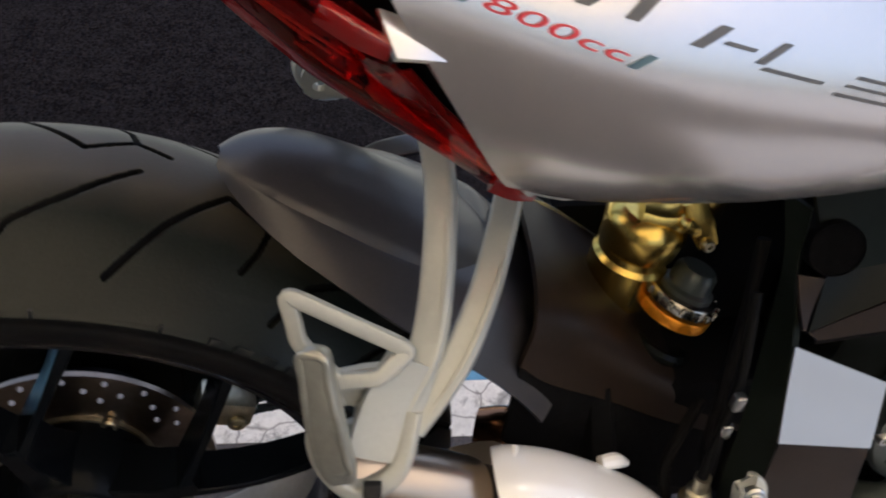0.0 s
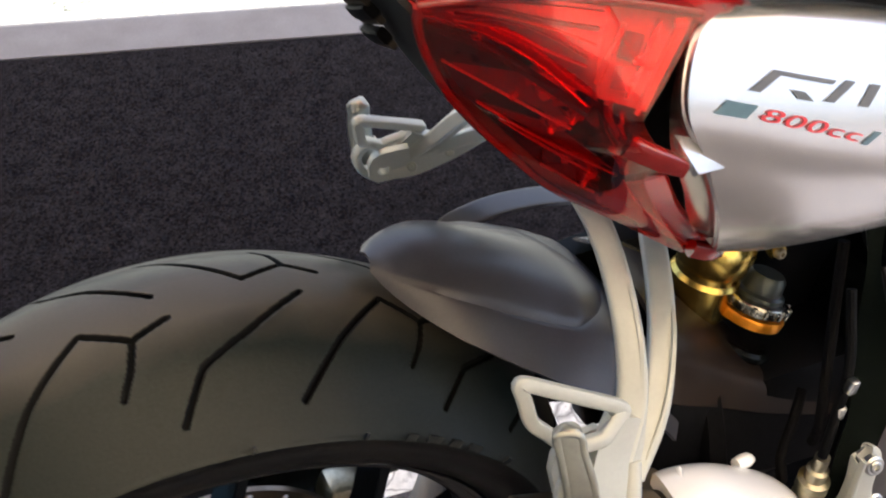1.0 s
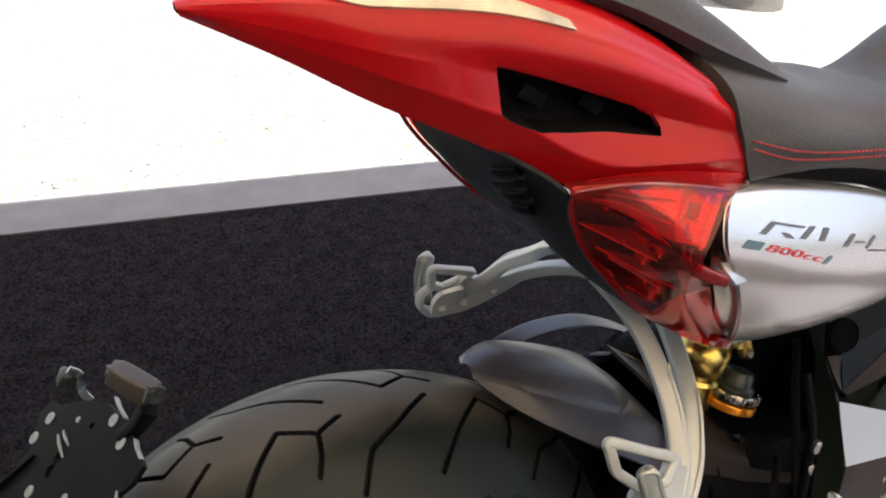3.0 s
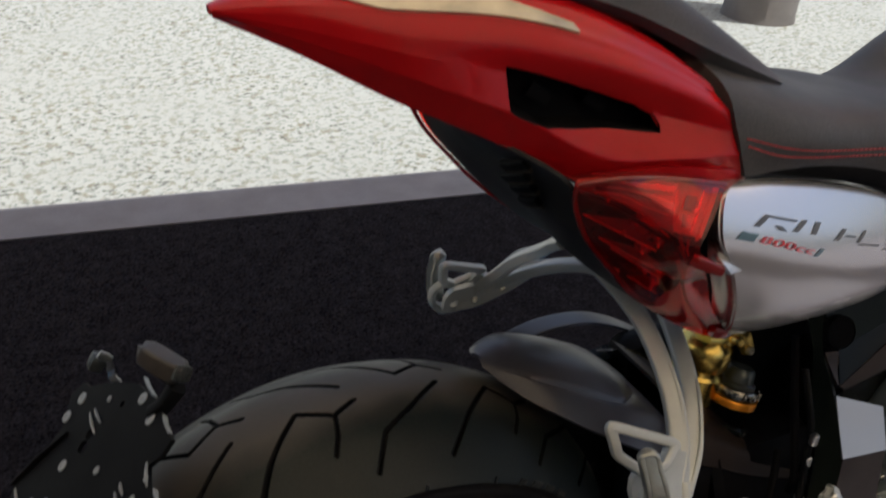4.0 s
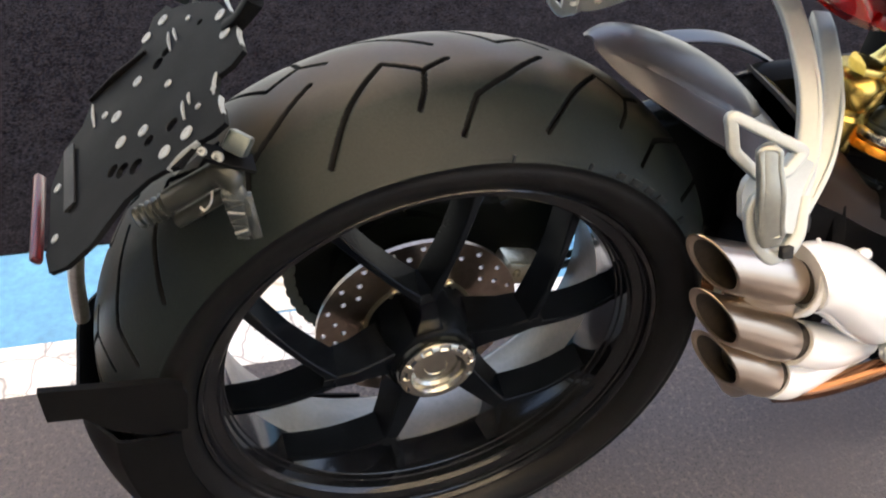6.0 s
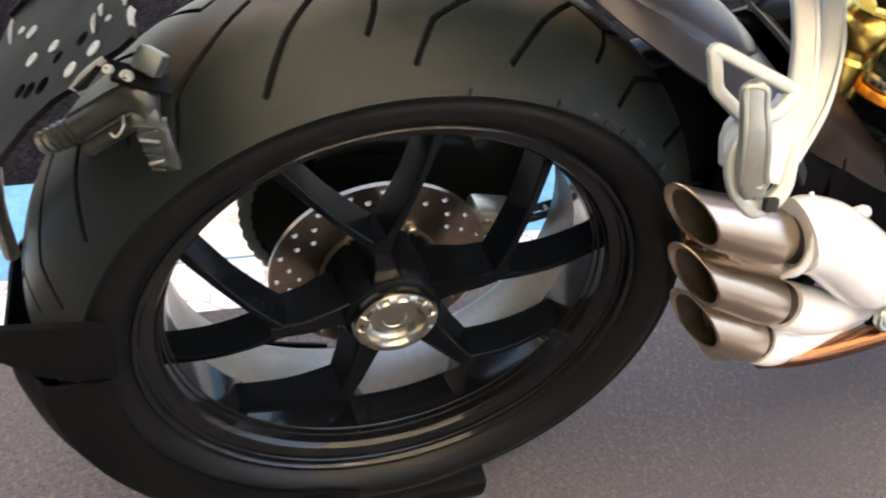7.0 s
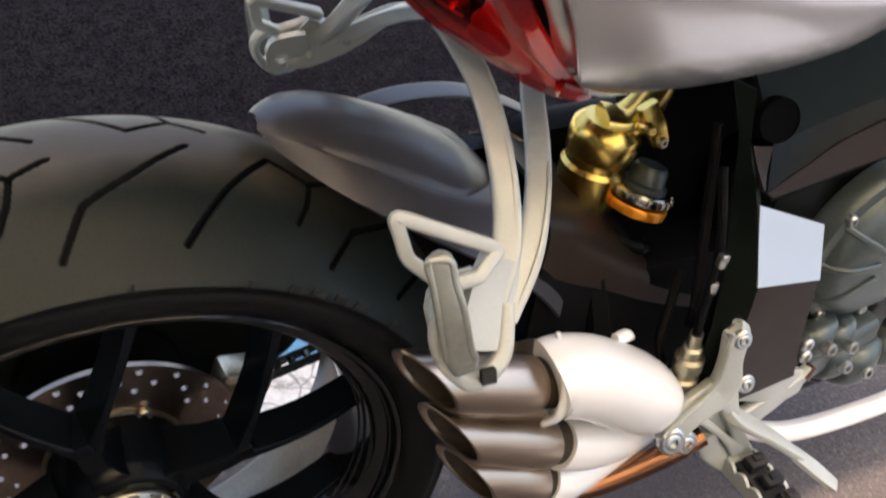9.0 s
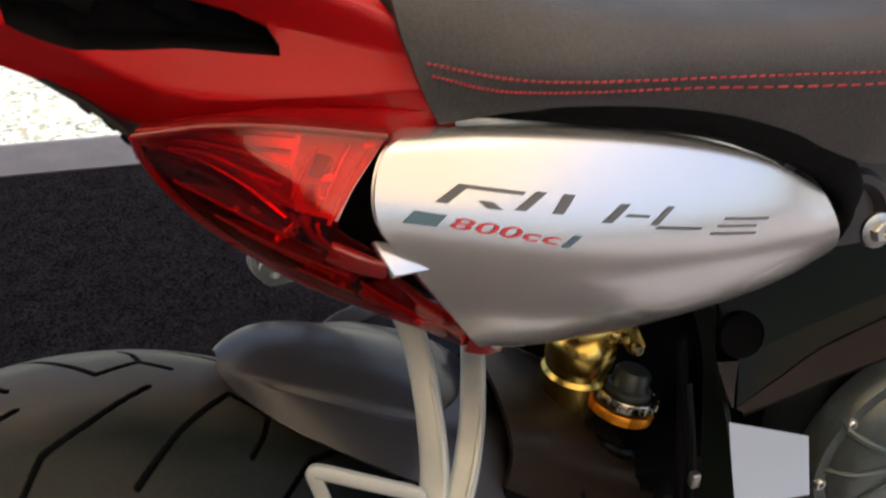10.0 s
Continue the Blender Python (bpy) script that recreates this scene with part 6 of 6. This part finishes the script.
sweep(bm, [(0.598, -0.214, -0.028), (0.615, -0.230, -0.041), (0.632, -0.248, -0.054)], [(0.009, 0.004), (0.010, 0.004), (0.008, 0.003)], n=8, seg=10, square=4)
part("brake_pedal", bm, SILVER_CAST, step, "silver brake pedal lever")
bm = bmesh.new()
revolve(bm, [(0, 0.012), (0.02, 0.013), (0.022, 0.010), (0.03, 0.010), (0.032, 0.013), (0.045, 0.013), (0.047, 0.009), (0.058, 0.009), (0.060, 0.006), (0.075, 0.006), (0.075, 0.0005)], 20, False, (0.470, -0.158, 0.060), (-0.08, 0, 1))
part("brake_cylinder", bm, BRASS, bike, "brassy rear brake cylinder")
bm = bmesh.new()
sweep(bm, [(0.463, -0.158, 0.135), (0.468, -0.150, 0.175), (0.472, -0.140, 0.220), (0.480, -0.11, 0.27)], [0.004] * 4, n=16, seg=10)
part("brake_hose", bm, PLASTIC, bike, "black brake hose")
for pts in ([(0.478, -0.135, 0.120), (0.470, -0.140, 0.150), (0.476, -0.125, 0.185), (0.488, -0.100, 0.230), (0.492, -0.080, 0.290)], [(0.455, -0.140, 0.085), (0.448, -0.135, 0.115), (0.458, -0.125, 0.145), (0.474, -0.110, 0.160)], [(0.490, -0.145, 0.100), (0.484, -0.150, 0.130), (0.486, -0.140, 0.160)]):
    bm = bmesh.new()
    sweep(bm, pts, [0.0045] * len(pts), n=22, seg=10)
    part("rubber_hose", bm, SLOT_BLACK, bike, "thin black rubber hose")
for z in (0.178, 0.208):
    bm = bmesh.new()
    block(bm, (0.008, 0.008, 0.014), Matrix.Translation((0.470, -0.150, z)), 0.002)
    part("hose_clip", bm, BOLT, bike)

# ---- exhaust: three slash-cut pipes, heat shields, heat-tinted link pipe ----
PIPES = [((0.208, -0.158, 0.178), (0.318, -0.160, 0.134)), ((0.236, -0.155, 0.102), (0.350, -0.158, 0.042)), ((0.258, -0.155, 0.038), (0.345, -0.157, -0.011))]
CUT = Vector((-0.82, -0.50, -0.28)).normalized()
for k, (a, b) in enumerate(PIPES):
    a, b = Vector(a), Vector(b)
    ax = (b - a).normalized()
    one = ax.cross(Vector((0, 1, 0))).normalized()
    two = ax.cross(one)
    seg = 40
    rad = (0.0222, 0.0222, 0.0226)[k]

    def ring_at(bm, r, f):
        out = []
        for j in range(seg):
            t = 2 * math.pi * j / seg
            d = (one * math.cos(t) + two * math.sin(t)) * r
            p = a + d
            back = -((p - a).dot(CUT)) / ax.dot(CUT)
            q = p + ax * back
            end = b + d
            out.append(bm.verts.new(q.lerp(end, f)))
        return out

    def skin(bm, rings):
        for p, q in zip(rings, rings[1:]):
            for j in range(seg):
                bm.faces.new((p[j], p[(j + 1) % seg], q[(j + 1) % seg], q[j]))

    bm = bmesh.new()
    skin(bm, [ring_at(bm, rad - 0.0035, 0.06), ring_at(bm, rad - 0.003, 0.0), ring_at(bm, rad - 0.001, -0.006), ring_at(bm, rad, 0.004), ring_at(bm, rad * 1.03, 0.22), ring_at(bm, rad * 1.10, 0.50), ring_at(bm, rad * 1.11, 0.66), ring_at(bm, rad * 1.06, 0.78), ring_at(bm, rad * 0.98, 0.83), ring_at(bm, rad * 0.84, 0.845)])
    pipe = part("exhaust_pipe", bm, TITAN, bike, "slash-cut brushed bronze exhaust pipe")
    bm = bmesh.new()
    skin(bm, [ring_at(bm, rad - 0.0037, 0.03), ring_at(bm, rad - 0.006, 0.42), ring_at(bm, rad * 0.62, 0.43), ring_at(bm, rad * 0.56, 0.36), ring_at(bm, rad * 0.50, 0.37), ring_at(bm, rad * 0.50, 0.9), ring_at(bm, 0.001, 0.9)])
    part("pipe_inside", bm, SOOT, pipe, "dark sooty inside of the pipe")
    bm = bmesh.new()
    skin(bm, [ring_at(bm, rad * 0.70, 0.80), ring_at(bm, rad * 0.90, 0.82), ring_at(bm, rad * 0.88, 1.35), ring_at(bm, rad * 0.60, 1.36)])
    part("pipe_sleeve", bm, SOOT, pipe, "dark sleeve behind the pipe")
bm = bmesh.new()
sweep(bm, [(0.290, -0.138, 0.140), (0.312, -0.135, 0.06), (0.330, -0.132, -0.02), (0.340, -0.130, -0.050)], [(0.036, 0.018), (0.040, 0.02), (0.036, 0.02), (0.025, 0.015)], up=(0, 1, 0), n=14, seg=18, square=3)
part("silencer_body", bm, TITAN, bike, "bronze silencer body")
SH = [
    [(0.3120, -0.1660, 0.1480), (0.3180, -0.1660, 0.1475), (0.345, -0.165, 0.136), (0.380, -0.163, 0.110), (0.412, -0.161, 0.083), (0.438, -0.160, 0.060), (0.452, -0.160, 0.048)],
    [(0.342, -0.160, 0.046), (0.348, -0.160, 0.043), (0.368, -0.160, 0.034), (0.395, -0.159, 0.024), (0.425, -0.157, 0.016), (0.455, -0.155, 0.010)],
    [(0.338, -0.159, -0.007), (0.344, -0.159, -0.010), (0.362, -0.158, -0.017), (0.385, -0.157, -0.018), (0.415, -0.156, -0.010), (0.455, -0.154, 0.000)],
]
SR = [[0.0305, 0.0320, 0.0330, 0.0345, 0.0345, 0.0290, 0.0130], [0.0225, 0.0235, 0.0240, 0.0225, 0.0185, 0.0120], [0.0215, 0.0225, 0.0220, 0.0180, 0.0145, 0.0100]]
for pts, rs in zip(SH, SR):
    bm = bmesh.new()
    sweep(bm, pts, [(r, r * 0.96) for r in rs], up=(0, 1, 0), n=30, seg=36, square=2.3)
    sh = part("heat_shield", bm, SHIELD, bike, "smooth white heat shield over the exhaust", 50)
# rolled rim of the upper shield, with its corner drawn out
bm = bmesh.new()
sweep(bm, [(0.322, -0.150, 0.178), (0.316, -0.170, 0.172), (0.3115, -0.186, 0.152), (0.3085, -0.189, 0.133), (0.3045, -0.183, 0.1185), (0.312, -0.172, 0.114)], [(0.0025, 0.002), (0.0030, 0.0022), (0.0036, 0.0024), (0.0050, 0.0026), (0.0062, 0.0030), (0.0030, 0.002)], up=(0, -1, 0), n=40, seg=12, square=3)
part("shield_rim", bm, SHIELD, sh, "rolled rim of the heat shield")
bm = bmesh.new()
sweep(bm, [(0.392, -0.140, 0.136), (0.404, -0.138, 0.134), (0.416, -0.134, 0.124)], [0.005, 0.006, 0.003], n=8, seg=10)
part("shield_lug", bm, SHIELD, sh)
bm = bmesh.new()
sweep(bm, [(0.350, -0.160, -0.036), (0.385, -0.166, -0.034), (0.420, -0.173, -0.022), (0.462, -0.182, 0.002), (0.490, -0.184, 0.016)], [0.011, 0.0115, 0.0115, 0.0110, 0.0105], n=20, seg=16)
part("link_pipe", bm, COPPER, bike, "heat-tinted copper-coloured link pipe")
bm = bmesh.new()
sweep(bm, [(0.362, 0.060, -0.082), (0.385, 0.050, -0.080), (0.410, 0.038, -0.080), (0.450, 0.020, -0.085)], [(0.020, 0.020), (0.027, 0.027), (0.028, 0.028), (0.026, 0.026)], n=20, seg=24)
collector = part("collector_pipe", bm, COPPER, bike, "copper-tinted exhaust collector under the swingarm")
bm = bmesh.new()
sweep(bm, [(0.405, 0.041, -0.080), (0.414, 0.036, -0.080)], [(0.0305, 0.0305), (0.0305, 0.0305)], n=4, seg=24)
part("pipe_clamp", bm, BRASS, collector, "brass-coloured pipe clamp")
bm = bmesh.new()
sweep(bm, [(0.50, -0.11, -0.02), (0.60, -0.12, -0.085), (0.72, -0.128, -0.155), (0.90, -0.13, -0.175), (1.10, -0.12, -0.18)], [0.013, 0.013, 0.013, 0.013, 0.013], n=22, seg=16)
part("header_pipe", bm, SHIELD, bike, "pale exhaust header pipe")

# ---- number plate holder behind the wheel ----
UP, DOWN = Vector((0.735, 0, 0.678)), Vector((-0.735, 0, -0.678))
OUT = Vector((-0.678, 0, 0.735))
ORIGIN = Vector((-0.166, 0, 0.349))


def on_plate(y, s, lift=0.0):
    return ORIGIN + DOWN * s + Vector((0, y, 0)) + OUT * lift


at_plate = Matrix.Translation(ORIGIN) @ Matrix(((0, DOWN.x, OUT.x, 0), (1, 0, 0, 0), (0, DOWN.z, OUT.z, 0), (0, 0, 0, 1)))
outline = [(0.089, 0.045), (0.063, 0.019), (0.034, 0.0), (-0.004, -0.011), (-0.028, -0.011), (-0.055, -0.011), (-0.059, 0.002), (-0.056, 0.015), (-0.076, 0.021), (-0.095, 0.016), (-0.112, 0.017), (-0.111, 0.030), (-0.105, 0.043), (-0.112, 0.062), (-0.102, 0.076), (-0.096, 0.091), (-0.095, 0.115), (-0.102, 0.135), (-0.108, 0.149), (-0.107, 0.177), (-0.097, 0.196), (-0.073, 0.201), (-0.053, 0.197), (0.004, 0.197), (0.039, 0.179), (0.047, 0.158), (0.068, 0.146), (0.068, 0.113), (0.076, 0.083), (0.104, 0.066), (0.102, 0.050)]
bm = bmesh.new()
slots = [(0.035, 0.058, 0.005), (0.030, 0.068, 0.006), (-0.062, 0.062, 0.006), (-0.055, 0.086, 0.005), (-0.070, 0.101, 0.007), (-0.060, 0.115, 0.007), (-0.050, 0.125, 0.006), (0.03, 0.02, 0.003)]
plate(bm, outline, 0.004, at_plate, slots)
holder = part("plate_holder", bm, PLASTIC, bike, "black perforated number plate holder")
for y, s, r in ((0.084, 0.056, 0.0062), (0.082, 0.076, 0.0062), (0.012, 0.0, 0.0060), (-0.016, 0.0, 0.0060), (0.032, 0.091, 0.0058), (0.012, 0.117, 0.0066), (-0.038, 0.090, 0.0060), (-0.026, 0.114, 0.0066), (-0.087, 0.050, 0.0066), (-0.085, 0.072, 0.0066), (-0.006, 0.188, 0.0048), (0.05, 0.03, 0.003), (-0.01, 0.06, 0.004), (0.03, 0.13, 0.004), (-0.066, 0.020, 0.003), (-0.07, 0.036, 0.003), (-0.065, 0.19, 0.0045)):
    bm = bmesh.new()
    stud(bm, on_plate(y, s, 0.004), OUT, r * 0.85, 0.0012)
    part("plate_bolt", bm, DISC, holder)
# flanges bent up at the edges, bright where they were cut
for (y0, s0), (y1, s1) in (((0.032, -0.008), (0.003, -0.010)), ((-0.026, -0.012), (-0.047, -0.011)), ((-0.053, 0.015), (-0.073, 0.021)), ((-0.082, 0.016), (-0.101, 0.017)), ((0.057, 0.052), (0.030, 0.053)), ((0.055, 0.046), (0.035, 0.045)), ((-0.049, 0.049), (-0.070, 0.050)), ((-0.046, 0.042), (-0.058, 0.043)), ((0.062, 0.144), (0.028, 0.143)), ((-0.106, 0.042), (-0.106, 0.071))):
    bm = bmesh.new()
    a, b = on_plate(y0, s0, 0.003), on_plate(y1, s1, 0.003)
    sweep(bm, [a, a.lerp(b, 0.5) + OUT * 0.0015, b], [(0.0007, 0.0022)] * 3, up=tuple(OUT), n=6, seg=8, square=6)
    part("bent_flange", bm, DISC, holder)
for y, s in ((0.061, 0.078), (0.070, 0.146)):
    bm = bmesh.new()
    sweep(bm, [on_plate(y, s, 0.004), on_plate(0.066, 0.112, 0.006)], [(0.0012, 0.003)] * 2, up=tuple(OUT), n=4, seg=8, square=5)
    part("bent_flange", bm, PLASTIC, holder)
bm = bmesh.new()
sweep(bm, [on_plate(0.030, 0.172, 0.006), on_plate(-0.048, 0.171, 0.006)], [(0.006, 0.001)] * 2, up=tuple(OUT), n=4, seg=8, square=6)
part("stamped_strip", bm, TRAY_PLASTIC, holder, "stamped charcoal strip")
bm = bmesh.new()
block(bm, (0.105, 0.007, 0.010), at_plate @ Matrix.Translation((-0.022, 0.2090, 0.006)), 0.003)
part("red_reflector", bm, REFLECTOR, holder, "dark red rear reflector")


bm = bmesh.new()
sweep(bm, [(-0.166, -0.008, 0.350), (-0.156, -0.014, 0.362), (-0.146, -0.018, 0.378)], [(0.006, 0.006), (0.006, 0.006), (0.007, 0.007)], up=(0, -1, 0), n=10, seg=12, square=4)
stem = part("indicator_stem", bm, PLASTIC, holder)
bm = bmesh.new()
sweep(bm, [(-0.1640, 0.0090, 0.3990), (-0.1630, 0.0080, 0.3985), (-0.1540, -0.0020, 0.3930), (-0.1440, -0.0110, 0.3855), (-0.1420, -0.0130, 0.3840)], [(0.0045, 0.0045), (0.0085, 0.0075), (0.0095, 0.0085), (0.0085, 0.0095), (0.0065, 0.0085)], up=(0.25, 0, 1), n=24, seg=24, square=7)
lamp_case = part("lamp_housing", bm, HOUSING, stem, "wedge-shaped tan grey lamp housing", 40)
bm = bmesh.new()
sweep(bm, [(-0.1475, -0.0195, 0.3925), (-0.1400, -0.0150, 0.3860), (-0.1345, -0.0100, 0.3800)], [(0.0012, 0.006), (0.0013, 0.007), (0.0012, 0.0055)], up=(0.3, 0.2, 1), n=12, seg=10, square=5)
part("lamp_visor", bm, GREY_LENS, lamp_case, "thin pale visor lip")
bm = bmesh.new()
block(bm, (0.015, 0.014, 0.017), Matrix.Translation((-0.190, 0.140, 0.310)) @ Matrix.Rotation(0.5, 4, "Y"), 0.004)
lens = part("indicator_lens", bm, GREY_LENS, holder, "clear grey indicator lens")
bm = bmesh.new()
sweep(bm, [(-0.188, 0.134, 0.322), (-0.180, 0.134, 0.314), (-0.180, 0.134, 0.296), (-0.175, 0.132, 0.286)], [(0.0012, 0.004)] * 4, n=10, seg=8, square=4)
part("bent_strip", bm, BOLT, lens, "bent bright strip")
# turn indicator under the holder: bracket, chrome head, twin tubes with a threaded end, elbow and ribbed lens
bm = bmesh.new()
loft(bm, [[(-0.1985, -0.098, 0.3150), (-0.182, -0.099, 0.3090), (-0.1655, -0.100, 0.3020)], [(-0.1975, -0.114, 0.3125), (-0.181, -0.116, 0.3060), (-0.1650, -0.116, 0.2990)]], 6, 10, 0.003)
bracket = part("indicator_bracket", bm, PLASTIC, holder, "black bracket of the turn indicator")
bm = bmesh.new()
block(bm, (0.0165, 0.0150, 0.0170), facing((-0.1735, -0.106, 0.3190), (-0.25, -0.75, 0.55), (0.35, 0, 0.9)), 0.0022)
part("lamp_block", bm, CASTING, bracket, "grey square lamp head")
for (x, y, z), r in (((-0.1975, -0.108, 0.3165), 0.0032), ((-0.1880, -0.110, 0.3120), 0.0042)):
    bm = bmesh.new()
    stud(bm, (x, y, z), (-0.2, -0.7, 0.6), r, 0.004, 12)
    part("bracket_bolt", bm, DISC, bracket)
bm = bmesh.new()
sweep(bm, [(-0.2184, -0.0985, 0.2955), (-0.208, -0.0990, 0.3050), (-0.1978, -0.100, 0.3144)], [(0.0022, 0.0012)] * 3, up=(0, -0.7, 0.7), n=8, seg=10, square=5)
part("bracket_edge", bm, DISC, bracket, "bright cut edge")
for shift, r in (((0.0, 0.0, 0.004), 0.0085), ((0.004, -0.004, -0.011), 0.0055)):
    bm = bmesh.new()
    sweep(bm, [Vector(p) + Vector(shift) for p in ((-0.2241, -0.100, 0.2683), (-0.2070, -0.103, 0.2803), (-0.1894, -0.106, 0.2924))], [r, r * 1.02, r], n=10, seg=20)
    part("lamp_tube", bm, TUBE_DARK, bracket, "dark bronze lamp tube")
bm = bmesh.new()
for k in range(5):
    p = Vector((-0.2450, -0.0985, 0.2600)).lerp(Vector((-0.2260, -0.1000, 0.2690)), k / 4)
    revolve(bm, [(-0.0016, 0.0068), (0.0, 0.0084 + 0.0004 * k), (0.0016, 0.0068)], 20, False, tuple(p), (0.80, -0.08, 0.55))
sweep(bm, [(-0.2470, -0.098, 0.2590), (-0.2240, -0.100, 0.2700)], [0.0069, 0.0069], n=4, seg=20)
part("threaded_end", bm, TUBE_DARK, bracket, "threaded dark bronze tube end")
bm = bmesh.new()
sweep(bm, [(-0.1935, -0.105, 0.2930), (-0.1865, -0.108, 0.2975), (-0.1815, -0.112, 0.2960), (-0.1805, -0.115, 0.2900), (-0.1800, -0.117, 0.2860)], [(0.0085, 0.0085), (0.0100, 0.0100), (0.0100, 0.0100), (0.0085, 0.0085), (0.0080, 0.0080)], up=(0, -1, 0), n=16, seg=18)
stem = part("indicator_stem", bm, TUBE_DARK, bracket, "dark bronze elbow")
bm = bmesh.new()
sweep(bm, [(-0.1812, -0.1170, 0.2895), (-0.1808, -0.1185, 0.2870), (-0.1785, -0.1225, 0.2700), (-0.1765, -0.1265, 0.2570), (-0.1762, -0.1270, 0.2555)], [(0.0075, 0.0050), (0.0085, 0.0060), (0.0070, 0.0058), (0.0050, 0.0045), (0.0040, 0.0035)], up=(0, -1, 0), n=22, seg=18, square=5)
lens = part("indicator_lens", bm, GREY_LENS, stem, "faceted clear grey indicator lens", 30)
for k in range(7):
    bm = bmesh.new()
    f = k / 6
    block(bm, (0.0140 - 0.0055 * f, 0.0026, 0.0020), Matrix.Translation((-0.1825 + 0.0042 * f, -0.1245 - 0.0075 * f, 0.2855 - 0.0275 * f)) @ Matrix.Rotation(0.25 * (-1) ** k, 4, "Y"), 0.0006)
    part("lens_rib", bm, BOLT if k in (2, 5) else GREY_LENS, lens)
bm = bmesh.new()
block(bm, (0.0075, 0.0100, 0.0330), Matrix.Translation((-0.1705, -0.1240, 0.2700)) @ Matrix.Rotation(-0.14, 4, "Y") @ Matrix.Rotation(-0.25, 4, "X"), 0.0012)
part("lens_back", bm, GREY_LENS, lens, "grey back of the indicator")
bm = bmesh.new()
sweep(bm, [(-0.1945, -0.108, 0.2860), (-0.1960, -0.113, 0.2780), (-0.2010, -0.115, 0.2725), (-0.2040, -0.113, 0.2745)], [0.0010] * 4, n=14, seg=8)
part("lamp_wire", bm, BOLT, bracket, "thin bright wire clip")

# arm and mudguard that carry the holder, round the back of the tyre
rows = []
for t in (176, 184, 196, 208, 222, 240, 262):
    a = radians(t)
    rows.append([(r * math.cos(a), y, r * math.sin(a)) for y, r in ((-0.1050, 0.247), (-0.1060, 0.272), (-0.1050, 0.297), (-0.098, 0.305), (-0.06, 0.330), (0, 0.333), (0.06, 0.330), (0.098, 0.305), (0.105, 0.297), (0.106, 0.272), (0.105, 0.247))])
bm = bmesh.new()
loft(bm, rows, 60, 60, 0.003)
guard = part("rear_mudguard", bm, PLASTIC, bike, "black mudguard round the back of the wheel", 50)
bm = bmesh.new()
plate(bm, [(-0.345, 0.109), (-0.248, 0.094), (-0.238, 0.086), (-0.235, 0.074), (-0.240, 0.030), (-0.270, 0.030), (-0.299, 0.046), (-0.318, 0.068), (-0.345, 0.072)], 0.006, Matrix.Translation((0, -0.110, 0)) @ Matrix(((1, 0, 0, 0), (0, 0, 1, 0), (0, 1, 0, 0), (0, 0, 0, 1))))
part("guard_bracket", bm, PLASTIC, guard, "flat black arm on the mudguard")
bm = bmesh.new()
sweep(bm, [(-0.320, 0.015, 0.06), (-0.312, -0.005, 0.13), (-0.296, -0.030, 0.205)], [0.007, 0.007, 0.006], n=8, seg=16)
part("support_rod", bm, BOLT, guard, "bright steel support rod")
bm = bmesh.new()
block(bm, (0.26, 0.09, 0.035), Matrix.Translation((-0.01, -0.075, 0.0185)), 0.008)
tagged(part("wheel_chock", bm, PLASTIC, None), "low black chock under the rear tyre", "chock")
